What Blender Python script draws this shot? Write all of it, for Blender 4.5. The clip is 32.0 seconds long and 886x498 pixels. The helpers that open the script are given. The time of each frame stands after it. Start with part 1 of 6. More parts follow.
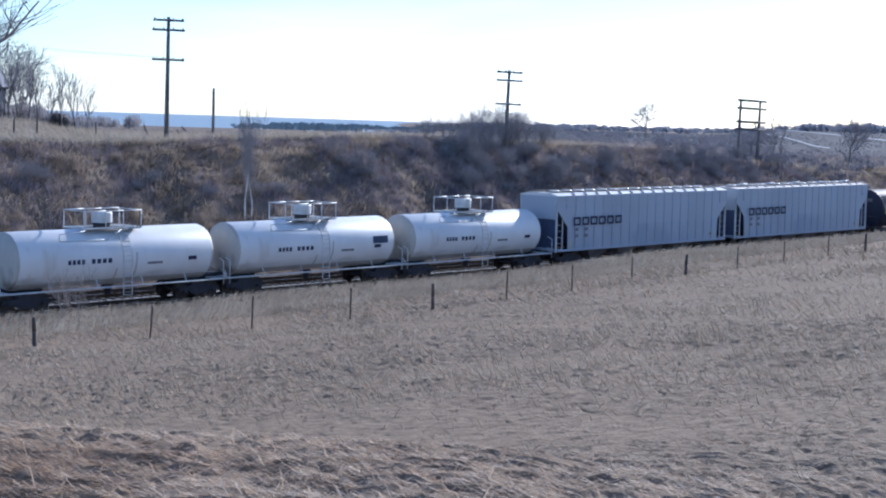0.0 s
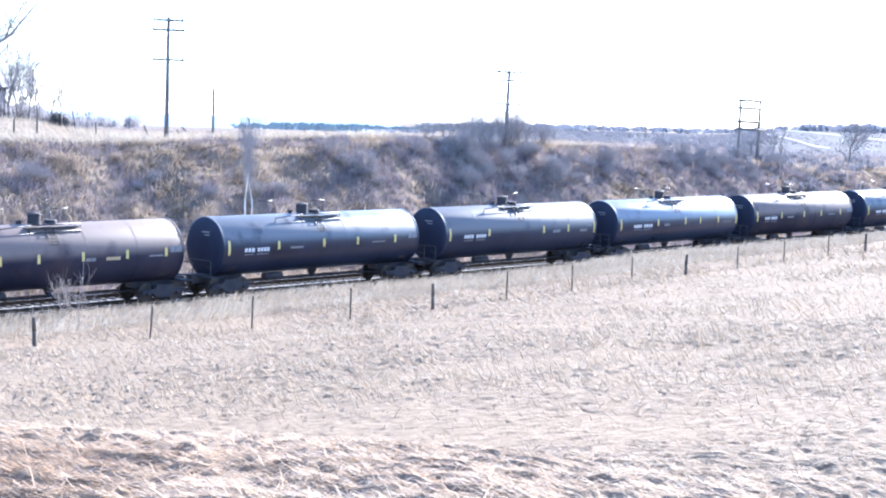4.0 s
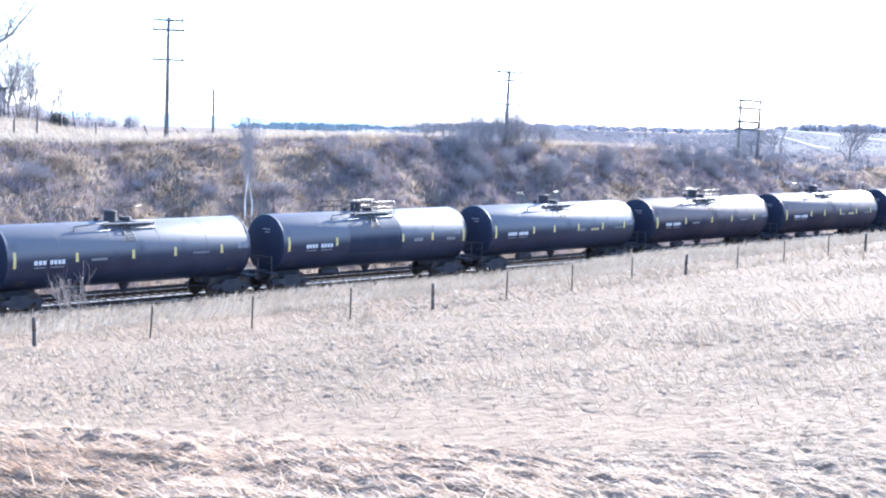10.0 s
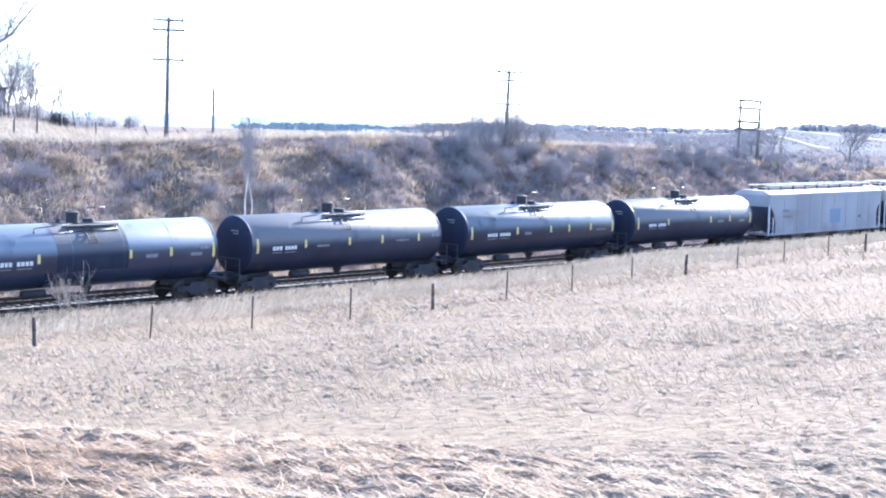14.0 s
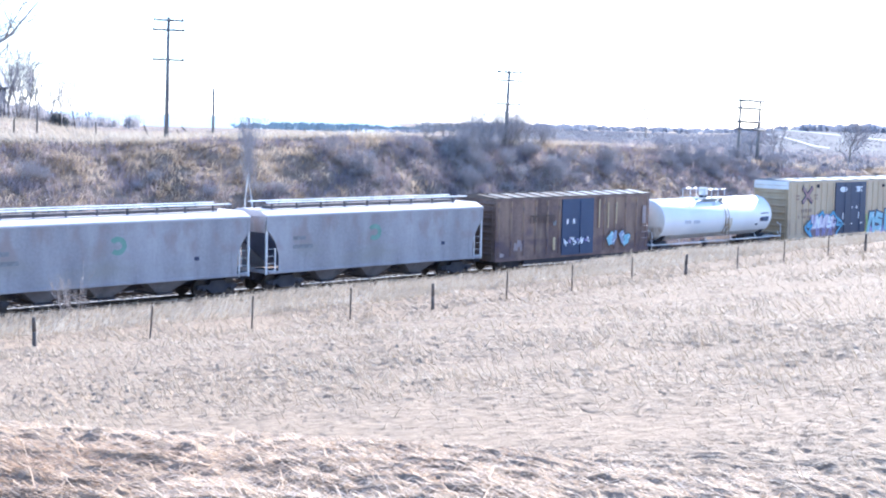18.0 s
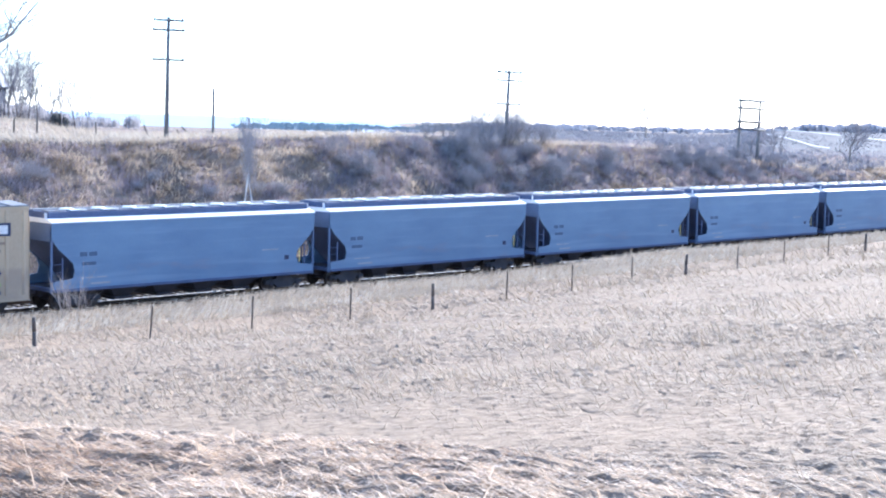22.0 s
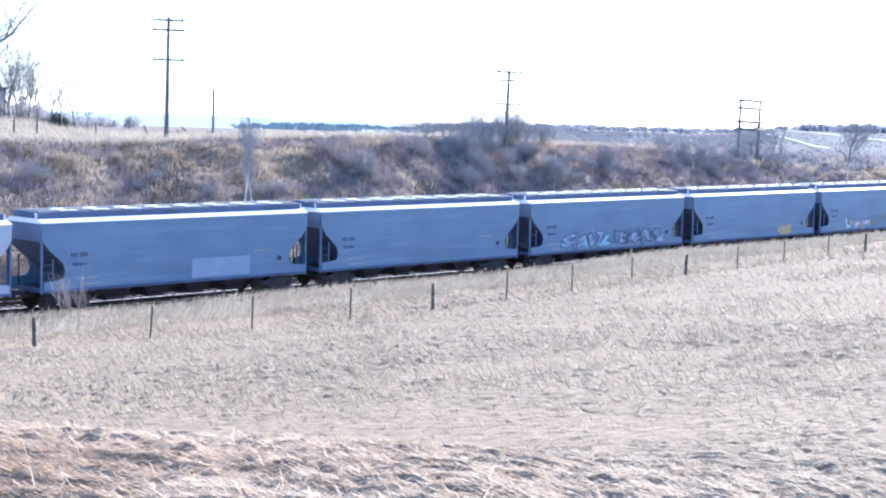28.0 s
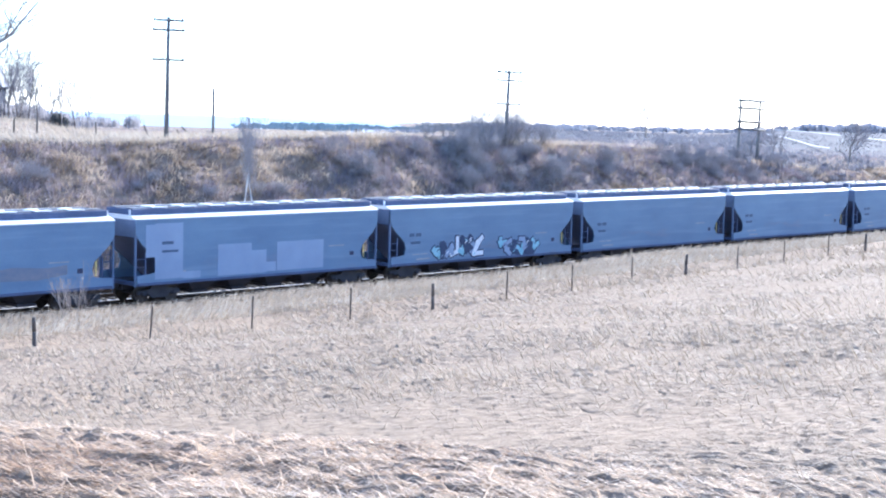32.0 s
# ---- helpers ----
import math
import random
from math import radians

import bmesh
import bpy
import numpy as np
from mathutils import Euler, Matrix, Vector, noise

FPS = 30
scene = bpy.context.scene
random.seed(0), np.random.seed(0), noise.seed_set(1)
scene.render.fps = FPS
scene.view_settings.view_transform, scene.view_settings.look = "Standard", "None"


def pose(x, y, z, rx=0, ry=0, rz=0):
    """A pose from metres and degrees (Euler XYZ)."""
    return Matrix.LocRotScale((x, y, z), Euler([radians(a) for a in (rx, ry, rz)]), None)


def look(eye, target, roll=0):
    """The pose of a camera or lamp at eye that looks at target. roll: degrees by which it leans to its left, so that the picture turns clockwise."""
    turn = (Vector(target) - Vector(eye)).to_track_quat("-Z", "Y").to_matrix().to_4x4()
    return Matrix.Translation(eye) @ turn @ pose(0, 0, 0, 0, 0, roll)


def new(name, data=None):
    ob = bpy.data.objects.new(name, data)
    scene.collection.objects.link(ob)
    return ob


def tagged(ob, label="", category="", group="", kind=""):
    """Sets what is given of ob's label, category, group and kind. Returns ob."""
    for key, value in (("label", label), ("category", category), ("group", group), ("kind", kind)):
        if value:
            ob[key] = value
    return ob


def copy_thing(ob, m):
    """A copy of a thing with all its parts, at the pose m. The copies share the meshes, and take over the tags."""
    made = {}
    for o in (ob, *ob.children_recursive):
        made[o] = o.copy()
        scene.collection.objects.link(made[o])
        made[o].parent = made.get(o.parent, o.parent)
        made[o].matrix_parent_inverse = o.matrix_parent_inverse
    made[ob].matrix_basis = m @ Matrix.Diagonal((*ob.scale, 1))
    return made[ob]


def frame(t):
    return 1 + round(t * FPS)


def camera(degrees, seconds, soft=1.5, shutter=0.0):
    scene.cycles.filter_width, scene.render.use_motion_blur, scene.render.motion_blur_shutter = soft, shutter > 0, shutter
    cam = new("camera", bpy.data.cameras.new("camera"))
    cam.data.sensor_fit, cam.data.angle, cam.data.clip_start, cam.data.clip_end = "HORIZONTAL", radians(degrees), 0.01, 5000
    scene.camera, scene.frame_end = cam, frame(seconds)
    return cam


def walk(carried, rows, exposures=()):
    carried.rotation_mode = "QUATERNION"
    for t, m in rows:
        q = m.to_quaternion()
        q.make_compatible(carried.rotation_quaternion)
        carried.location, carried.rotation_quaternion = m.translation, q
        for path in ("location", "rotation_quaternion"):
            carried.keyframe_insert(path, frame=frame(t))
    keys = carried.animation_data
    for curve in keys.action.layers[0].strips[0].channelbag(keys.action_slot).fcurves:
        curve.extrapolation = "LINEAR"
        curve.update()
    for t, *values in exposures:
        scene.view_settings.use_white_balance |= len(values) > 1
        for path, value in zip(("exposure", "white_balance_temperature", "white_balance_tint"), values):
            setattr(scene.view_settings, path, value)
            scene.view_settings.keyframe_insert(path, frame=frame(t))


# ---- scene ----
EYE = Vector((0.0, -65.274, 9.889))
HEAD, TILT = radians(43.3296), radians(-4.5877)
AHEAD = Vector((math.cos(TILT) * math.cos(HEAD), math.cos(TILT) * math.sin(HEAD), math.sin(TILT)))
STILL = look(EYE, EYE + AHEAD * 50, 1.791)
cam = camera(30.96, 32.0, soft=2.05)
walk(cam, [(0.0, STILL), (32.0, STILL)],
     exposures=[(t, e + 0.96, k, m) for t, e, k, m in ((0.0, -0.48, 5090, 13), (0.6, -0.17, 5490, 18), (1.2, 0.25, 5620, 19), (1.8, 0.57, 5520, 17), (2.5, 0.87, 5340, 14), (3.2, 1.24, 5280, 13),
                                                   (5.5, 1.32, 5280, 13), (13.0, 1.25, 5280, 13), (18.0, 1.19, 5280, 13), (19.3, 1.1, 5280, 13), (20.0, 0.75, 5280, 13), (20.6, 0.97, 5280, 13), (22.0, 1.04, 5230, 12), (32.0, 1.04, 5230, 12))])

# ---- light: a clear spring sky, sun low over the track and a little beyond the train ----
SUN_AZ, SUN_EL = radians(10), radians(24.3)
world = bpy.data.worlds.new("sky")
scene.world = world
world.use_nodes = True
wn = world.node_tree
sky = wn.nodes.new("ShaderNodeTexSky")
sky.sky_type = "NISHITA"
sky.sun_disc = False
sky.sun_elevation = SUN_EL
sky.sun_rotation = radians(90) - SUN_AZ
sky.air_density, sky.dust_density, sky.ozone_density = 1.0, 0.2, 3.5
wn.nodes["Background"].inputs["Strength"].default_value = 0.115
# thin cirrus: the sky's own light, paled and brightened where the veil is thick
way_in = wn.nodes.new("ShaderNodeTexCoord")
veil_map = wn.nodes.new("ShaderNodeMapping")
veil_map.inputs["Scale"].default_value = (1.6, 1.6, 9.0)
veil_map.inputs["Rotation"].default_value = (0.08, -0.05, 0.4)
veil = wn.nodes.new("ShaderNodeTexNoise")
veil.inputs["Scale"].default_value, veil.inputs["Detail"].default_value, veil.inputs["Roughness"].default_value = 1.7, 5, 0.5
veil_part = wn.nodes.new("ShaderNodeMapRange")
veil_part.inputs["From Min"].default_value, veil_part.inputs["From Max"].default_value = 0.42, 0.62
veil_part.inputs["To Max"].default_value = 0.4
grey_sky = wn.nodes.new("ShaderNodeRGBToBW")
bright_sky = wn.nodes.new("ShaderNodeMath")
bright_sky.operation = "MULTIPLY"
bright_sky.inputs[1].default_value = 1.3
sky_mix = wn.nodes.new("ShaderNodeMix")
sky_mix.data_type = "RGBA"
wn.links.new(way_in.outputs["Generated"], veil_map.inputs["Vector"])
wn.links.new(veil_map.outputs[0], veil.inputs["Vector"])
wn.links.new(veil.outputs[0], veil_part.inputs[0])
wn.links.new(sky.outputs[0], grey_sky.inputs[0])
wn.links.new(grey_sky.outputs[0], bright_sky.inputs[0])
wn.links.new(veil_part.outputs[0], sky_mix.inputs["Factor"])
wn.links.new(sky.outputs[0], sky_mix.inputs[6])
wn.links.new(bright_sky.outputs[0], sky_mix.inputs[7])
wn.links.new(sky_mix.outputs[2], wn.nodes["Background"].inputs["Color"])
sun_data = bpy.data.lights.new("sun", "SUN")
sun_data.energy, sun_data.angle, sun_data.color = 5.0, radians(0.53), (1.0, 0.885, 0.715)
sun = new("sun", sun_data)
SUN_WAY = Vector((math.cos(SUN_EL) * math.cos(SUN_AZ), math.cos(SUN_EL) * math.sin(SUN_AZ), math.sin(SUN_EL)))
sun.matrix_world = look(SUN_WAY * 200, (0, 0, 0))


# ---- materials ----
def surface(name, c1, c2, scale=1.0, fine=18.0, rough=0.7, metal=0.0, bump=0.0, streak=1.0, spread=0.25, spec=0.5, where="Object", coat=0.0, vary=0.0, sheen=0.0, stains_or_light=()):
    """Two colours mixed by a coarse and a fine noise; streak stretches the coarse one upright; vary shifts brightness
    from object to object;
    each stain or painted light is (colour, low z, high z, scale along x, scale along z, where it begins in the noise,
    strength)."""
    m = bpy.data.materials.new(name)
    m.use_nodes = True
    nt = m.node_tree
    n, ln = nt.nodes, nt.links
    b = n["Principled BSDF"]
    tc = n.new("ShaderNodeTexCoord")
    mp = n.new("ShaderNodeMapping")
    mp.inputs["Scale"].default_value = (1, 1, 1 / streak)
    ln.new(tc.outputs[where], mp.inputs["Vector"])
    a = n.new("ShaderNodeTexNoise")
    a.inputs["Scale"].default_value, a.inputs["Detail"].default_value = scale, 6
    ln.new(mp.outputs[0], a.inputs["Vector"])
    f = n.new("ShaderNodeTexNoise")
    f.inputs["Scale"].default_value, f.inputs["Detail"].default_value = fine, 3
    ln.new(tc.outputs[where], f.inputs["Vector"])
    mix = n.new("ShaderNodeMath")
    mix.operation = "MULTIPLY_ADD"
    mix.inputs[1].default_value = 0.3
    ln.new(f.outputs[0], mix.inputs[0])
    ln.new(a.outputs[0], mix.inputs[2])
    r = n.new("ShaderNodeValToRGB")
    r.color_ramp.elements[0].position, r.color_ramp.elements[1].position = 0.65 - spread, 0.65 + spread
    r.color_ramp.elements[0].color, r.color_ramp.elements[1].color = (*c1, 1), (*c2, 1)
    ln.new(mix.outputs[0], r.inputs[0])
    out = r.outputs[0]
    for k, (colour, low, high, sx, sz, begin, most) in enumerate(stains_or_light):
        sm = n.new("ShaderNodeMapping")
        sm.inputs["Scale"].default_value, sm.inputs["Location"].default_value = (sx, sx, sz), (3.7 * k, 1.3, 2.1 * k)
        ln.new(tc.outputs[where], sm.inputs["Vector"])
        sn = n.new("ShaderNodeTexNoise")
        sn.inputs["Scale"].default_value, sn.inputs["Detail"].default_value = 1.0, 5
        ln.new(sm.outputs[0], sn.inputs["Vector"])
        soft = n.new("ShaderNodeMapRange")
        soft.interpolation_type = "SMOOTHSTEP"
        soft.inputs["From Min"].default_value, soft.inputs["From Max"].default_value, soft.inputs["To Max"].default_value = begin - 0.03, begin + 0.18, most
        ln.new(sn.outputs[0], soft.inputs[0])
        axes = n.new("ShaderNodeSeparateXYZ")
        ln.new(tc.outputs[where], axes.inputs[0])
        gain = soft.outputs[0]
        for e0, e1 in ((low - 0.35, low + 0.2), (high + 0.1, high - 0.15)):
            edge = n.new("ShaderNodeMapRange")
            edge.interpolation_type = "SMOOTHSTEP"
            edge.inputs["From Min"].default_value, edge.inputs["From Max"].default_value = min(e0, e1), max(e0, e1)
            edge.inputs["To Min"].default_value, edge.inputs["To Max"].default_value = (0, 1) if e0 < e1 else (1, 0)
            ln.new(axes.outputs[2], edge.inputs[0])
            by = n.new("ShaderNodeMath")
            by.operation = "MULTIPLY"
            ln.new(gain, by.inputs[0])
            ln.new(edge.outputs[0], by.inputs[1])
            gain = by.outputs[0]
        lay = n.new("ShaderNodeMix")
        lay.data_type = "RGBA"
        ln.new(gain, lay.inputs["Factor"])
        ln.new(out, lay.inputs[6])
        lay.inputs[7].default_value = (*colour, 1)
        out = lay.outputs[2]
    if vary:
        oi = n.new("ShaderNodeObjectInfo")
        mr = n.new("ShaderNodeMapRange")
        mr.inputs["To Min"].default_value, mr.inputs["To Max"].default_value = 1 - vary, 1 + vary
        ln.new(oi.outputs["Random"], mr.inputs[0])
        hs = n.new("ShaderNodeHueSaturation")
        ln.new(mr.outputs[0], hs.inputs["Value"])
        ln.new(out, hs.inputs["Color"])
        out = hs.outputs[0]
    ln.new(out, b.inputs["Base Color"])
    rr = n.new("ShaderNodeMapRange")
    rr.inputs["To Min"].default_value, rr.inputs["To Max"].default_value = max(0.05, rough - 0.12), min(1, rough + 0.12)
    ln.new(a.outputs[0], rr.inputs[0])
    ln.new(rr.outputs[0], b.inputs["Roughness"])
    b.inputs["Metallic"].default_value = metal
    b.inputs["Specular IOR Level"].default_value = spec
    b.inputs["Coat Weight"].default_value = coat
    b.inputs["Coat Roughness"].default_value = 0.42
    b.inputs["Sheen Weight"].default_value = sheen
    b.inputs["Sheen Roughness"].default_value = 0.45
    if bump:
        bp = n.new("ShaderNodeBump")
        bp.inputs["Strength"].default_value, bp.inputs["Distance"].default_value = bump, 0.02
        ln.new(f.outputs[0], bp.inputs["Height"])
        ln.new(bp.outputs[0], b.inputs["Normal"])
    return m


def blades(name, colours, rough=0.7, through_light=0.15, scale=0.22, swing=1.6):
    """Thin dry leaves: each island takes one of several colours, and lets some light through."""
    m = bpy.data.materials.new(name)
    m.use_nodes = True
    nt = m.node_tree
    n, ln = nt.nodes, nt.links
    b = n["Principled BSDF"]
    g = n.new("ShaderNodeNewGeometry")
    r = n.new("ShaderNodeValToRGB")
    e = r.color_ramp.elements
    while len(e) < len(colours):
        e.new(0.5)
    for i, c in enumerate(colours):
        e[i].position = i / (len(colours) - 1)
        e[i].color = (*c, 1)
    tc = n.new("ShaderNodeTexCoord")
    a = n.new("ShaderNodeTexNoise")
    a.inputs["Scale"].default_value, a.inputs["Detail"].default_value = scale, 5
    ln.new(tc.outputs["Object"], a.inputs["Vector"])
    mx = n.new("ShaderNodeMath")
    mx.operation = "MULTIPLY_ADD"
    mx.inputs[1].default_value = 0.45
    sub = n.new("ShaderNodeMath")
    sub.operation = "MULTIPLY_ADD"
    sub.inputs[1].default_value, sub.inputs[2].default_value = swing, 0.3 - 0.5 * swing
    ln.new(a.outputs[0], sub.inputs[0])
    ln.new(g.outputs["Random Per Island"], mx.inputs[0])
    ln.new(sub.outputs[0], mx.inputs[2])
    ln.new(mx.outputs[0], r.inputs[0])
    ln.new(r.outputs[0], b.inputs["Base Color"])
    b.inputs["Roughness"].default_value = rough
    b.inputs["Specular IOR Level"].default_value = 0.3
    if through_light:
        t = n.new("ShaderNodeBsdfTranslucent")
        ln.new(r.outputs[0], t.inputs["Color"])
        ms = n.new("ShaderNodeMixShader")
        ms.inputs[0].default_value = through_light
        ln.new(b.outputs[0], ms.inputs[1])
        ln.new(t.outputs[0], ms.inputs[2])
        ln.new(ms.outputs[0], n["Material Output"].inputs["Surface"])
    return m


M_SOIL = surface("matted_dry_grass", (0.116, 0.09, 0.076), (0.263, 0.21, 0.171), 0.9, 9.0, 0.95, bump=0.8, spec=0.1)
M_BANKGRASS = blades("tan_bank_grass", [(0.159, 0.125, 0.0952), (0.307, 0.246, 0.187), (0.435, 0.355, 0.275), (0.584, 0.492, 0.385)], through_light=0.3, scale=0.5, swing=3.0)
M_GRASS = blades("dry_grass", [(0.249, 0.199, 0.146), (0.306, 0.248, 0.185), (0.358, 0.295, 0.224), (0.433, 0.365, 0.282)], through_light=0.18, scale=0.4)
M_RUSSET = blades("russet_grass", [(0.372, 0.262, 0.185), (0.503, 0.381, 0.282), (0.615, 0.496, 0.388), (0.705, 0.607, 0.499)], through_light=0.3, scale=0.7)
M_BRUSH = blades("dead_brush", [(0.127, 0.118, 0.161), (0.211, 0.188, 0.228), (0.326, 0.275, 0.284), (0.495, 0.405, 0.366)], through_light=0.2, scale=0.5)
M_TWIG = surface("bare_twigs", (0.219, 0.206, 0.222), (0.4, 0.375, 0.381), 3, 30, 0.9, spec=0.2)
M_BARK = surface("grey_bark", (0.10, 0.085, 0.075), (0.25, 0.22, 0.19), 4, 30, 0.9, bump=0.5, spec=0.2)
M_PALE_BARK = surface("pale_bark", (0.45, 0.43, 0.41), (0.72, 0.70, 0.67), 5, 30, 0.85, spec=0.2)
M_CONIFER = surface("conifer_needles", (0.085, 0.088, 0.09), (0.17, 0.168, 0.165), 1, 12, 0.9, spec=0.2)
# Woods, pines, scrub and thicket far off hold blue distance haze in their colours.
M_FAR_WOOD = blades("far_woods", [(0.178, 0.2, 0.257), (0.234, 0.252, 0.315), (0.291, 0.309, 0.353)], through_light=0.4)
M_TURF = surface("matted_turf", (0.162, 0.121, 0.0883), (0.356, 0.281, 0.206), 7.0, 34.0, 0.95, bump=1.0, spec=0.05, spread=0.3)
M_FARPINE = surface("hazed_far_pines", (0.189, 0.224, 0.246), (0.304, 0.336, 0.348), 0.05, 0.6, 1.0, spec=0.0)
M_UPLAND = blades("pale_upland_grass", [(0.255, 0.212, 0.168), (0.332, 0.286, 0.232), (0.399, 0.349, 0.288), (0.476, 0.423, 0.36)], through_light=0.4)
M_DRYSTEM = surface("dry_shrub_stems", (0.23, 0.20, 0.185), (0.40, 0.35, 0.325), 4, 30, 0.85, spec=0.2)
M_SCRUB = blades("haze_blue_scrub", [(0.137, 0.142, 0.179), (0.169, 0.172, 0.205), (0.216, 0.212, 0.232)], through_light=0.45, scale=0.05)
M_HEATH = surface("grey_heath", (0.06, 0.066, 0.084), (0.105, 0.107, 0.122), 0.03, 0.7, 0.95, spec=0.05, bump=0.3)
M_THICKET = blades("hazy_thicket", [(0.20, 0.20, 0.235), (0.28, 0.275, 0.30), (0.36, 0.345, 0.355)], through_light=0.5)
M_FRINGE = blades("bleached_fringe_grass", [(0.279, 0.238, 0.186), (0.356, 0.313, 0.254), (0.426, 0.383, 0.321), (0.511, 0.466, 0.403)], through_light=0.3)
# Lake colour is lifted to include the pale haze above the water.
M_LAKE = surface("hazed_lake_water", (0.25, 0.33, 0.405), (0.29, 0.37, 0.44), 0.002, 0.02, 0.55, spec=0.2)
M_ROAD = surface("pale_road", (0.27, 0.28, 0.30), (0.36, 0.37, 0.39), 0.2, 4, 0.6)
M_BALLAST = surface("ballast_stone", (0.12, 0.11, 0.105), (0.38, 0.36, 0.34), 6, 16, 0.9, bump=1.0)
M_TIE = surface("creosoted_tie", (0.035, 0.028, 0.023), (0.10, 0.08, 0.065), 5, 30, 0.9, bump=0.5, vary=0.25)
M_RAIL = surface("rail_steel", (0.05, 0.035, 0.028), (0.10, 0.075, 0.06), 2, 30, 0.65, metal=0.3)
M_RAILTOP = surface("polished_rail_head", (0.5, 0.5, 0.5), (0.65, 0.65, 0.65), 2, 30, 0.25, metal=1.0)
M_POLE = surface("weathered_pole_wood", (0.1, 0.0936, 0.0945), (0.275, 0.26, 0.25), 3, 40, 0.9, streak=8, bump=0.5)
M_POST = surface("old_post_wood", (0.045, 0.038, 0.035), (0.13, 0.11, 0.10), 5, 40, 0.9, streak=5, bump=0.5)
M_TPOST = surface("rusty_steel_post", (0.05, 0.045, 0.045), (0.13, 0.10, 0.085), 6, 40, 0.7, metal=0.5)
M_WIRE = surface("fence_wire", (0.10, 0.085, 0.075), (0.20, 0.17, 0.15), 3, 30, 0.8, metal=0.2)
M_GLASS = surface("insulator_glass", (0.25, 0.4, 0.38), (0.35, 0.5, 0.48), 3, 30, 0.15)
M_BARN = surface("barn_board", (0.012, 0.016, 0.034), (0.028, 0.034, 0.058), 1, 20, 0.9, streak=6, spec=0.1)
M_BARNROOF = surface("barn_roof_metal", (0.06, 0.07, 0.105), (0.10, 0.11, 0.15), 0.5, 10, 0.8)


# ---- mesh making ----
class Shape:
    """Collects points and faces; faces flagged smooth or flat."""

    def __init__(self):
        self.v, self.f, self.s = [], [], []

    def add(self, pts, faces, smooth=False):
        k = len(self.v)
        self.v.extend(tuple(p) for p in pts)
        for f in faces:
            self.f.append(tuple(i + k for i in f))
            self.s.append(smooth)
        return self

    def box(self, x0, x1, y0, y1, z0, z1, bevel=0.0):
        if bevel:
            c = bevel
            pts, faces = [], []
            for x, xi in ((x0, 1), (x1, -1)):
                for y, yi in ((y0, 1), (y1, -1)):
                    for z, zi in ((z0, 1), (z1, -1)):
                        pts += [(x, y + c * yi, z + c * zi), (x + c * xi, y, z + c * zi), (x + c * xi, y + c * yi, z)]
            q = lambda i, j, k, a: 3 * (4 * i + 2 * j + k) + a
            for i in (0, 1):
                faces.append((q(i, 0, 0, 0), q(i, 0, 1, 0), q(i, 1, 1, 0), q(i, 1, 0, 0)))
                faces.append((q(0, i, 0, 1), q(1, i, 0, 1), q(1, i, 1, 1), q(0, i, 1, 1)))
                faces.append((q(0, 0, i, 2), q(0, 1, i, 2), q(1, 1, i, 2), q(1, 0, i, 2)))
                for j in (0, 1):
                    faces.append((q(i, j, 0, 0), q(i, j, 1, 0), q(i, j, 1, 1), q(i, j, 0, 1)))
                    faces.append((q(i, 0, j, 0), q(i, 1, j, 0), q(i, 1, j, 2), q(i, 0, j, 2)))
                    faces.append((q(0, i, j, 1), q(1, i, j, 1), q(1, i, j, 2), q(0, i, j, 2)))
                    for k in (0, 1):
                        faces.append((q(i, j, k, 0), q(i, j, k, 1), q(i, j, k, 2)))
            return self.add(pts, faces)
        p = [(x, y, z) for x in (x0, x1) for y in (y0, y1) for z in (z0, z1)]
        return self.add(p, [(0, 1, 3, 2), (4, 6, 7, 5), (0, 4, 5, 1), (2, 3, 7, 6), (0, 2, 6, 4), (1, 5, 7, 3)])

    def tube(self, p, q, r0, r1=None, n=6, caps=True):
        p, q = Vector(p), Vector(q)
        r1 = r0 if r1 is None else r1
        w = (q - p).normalized()
        u = w.orthogonal().normalized()
        v = w.cross(u)
        pts = []
        for c, r in ((p, r0), (q, r1)):
            for i in range(n):
                a = 2 * math.pi * i / n
                pts.append(c + u * (r * math.cos(a)) + v * (r * math.sin(a)))
        self.add(pts, [(i, (i + 1) % n, n + (i + 1) % n, n + i) for i in range(n)], n > 4)
        if caps:
            k = len(self.v) - 2 * n
            self.f += [tuple(k + i for i in reversed(range(n))), tuple(k + n + i for i in range(n))]
            self.s += [False, False]
        return self

    def limb(self, pts, radii, n=5):
        """One unbroken tapering branch through the points."""
        k = len(self.v)
        rings = []
        for i, p in enumerate(pts):
            w = (Vector(pts[min(i + 1, len(pts) - 1)]) - Vector(pts[max(i - 1, 0)])).normalized()
            u = w.cross(Vector((0.31, 0.87, 0.38))).normalized()
            v = w.cross(u)
            rings += [Vector(p) + (u * math.cos(6.28319 * j / n) + v * math.sin(6.28319 * j / n)) * radii[i] for j in range(n)]
        return self.add(rings, [(i * n + j, i * n + (j + 1) % n, (i + 1) * n + (j + 1) % n, (i + 1) * n + j) for i in range(len(pts) - 1) for j in range(n)], n > 4)

    def path(self, pts, r, n=5):
        for a, b in zip(pts, pts[1:]):
            self.tube(a, b, r, n=n)
        return self

    def lathe(self, axis, c, prof, n=24, smooth=True):
        """Turn (along, radius) pairs round the x or z axis through c."""
        pts, faces = [], []
        for h, r in prof:
            for i in range(n):
                a = 2 * math.pi * i / n
                if axis == "x":
                    pts.append((c[0] + h, c[1] + r * math.sin(a), c[2] + r * math.cos(a)))
                else:
                    pts.append((c[0] + r * math.cos(a), c[1] + r * math.sin(a), c[2] + h))
        for j in range(len(prof) - 1):
            for i in range(n):
                a, b = j * n + i, j * n + (i + 1) % n
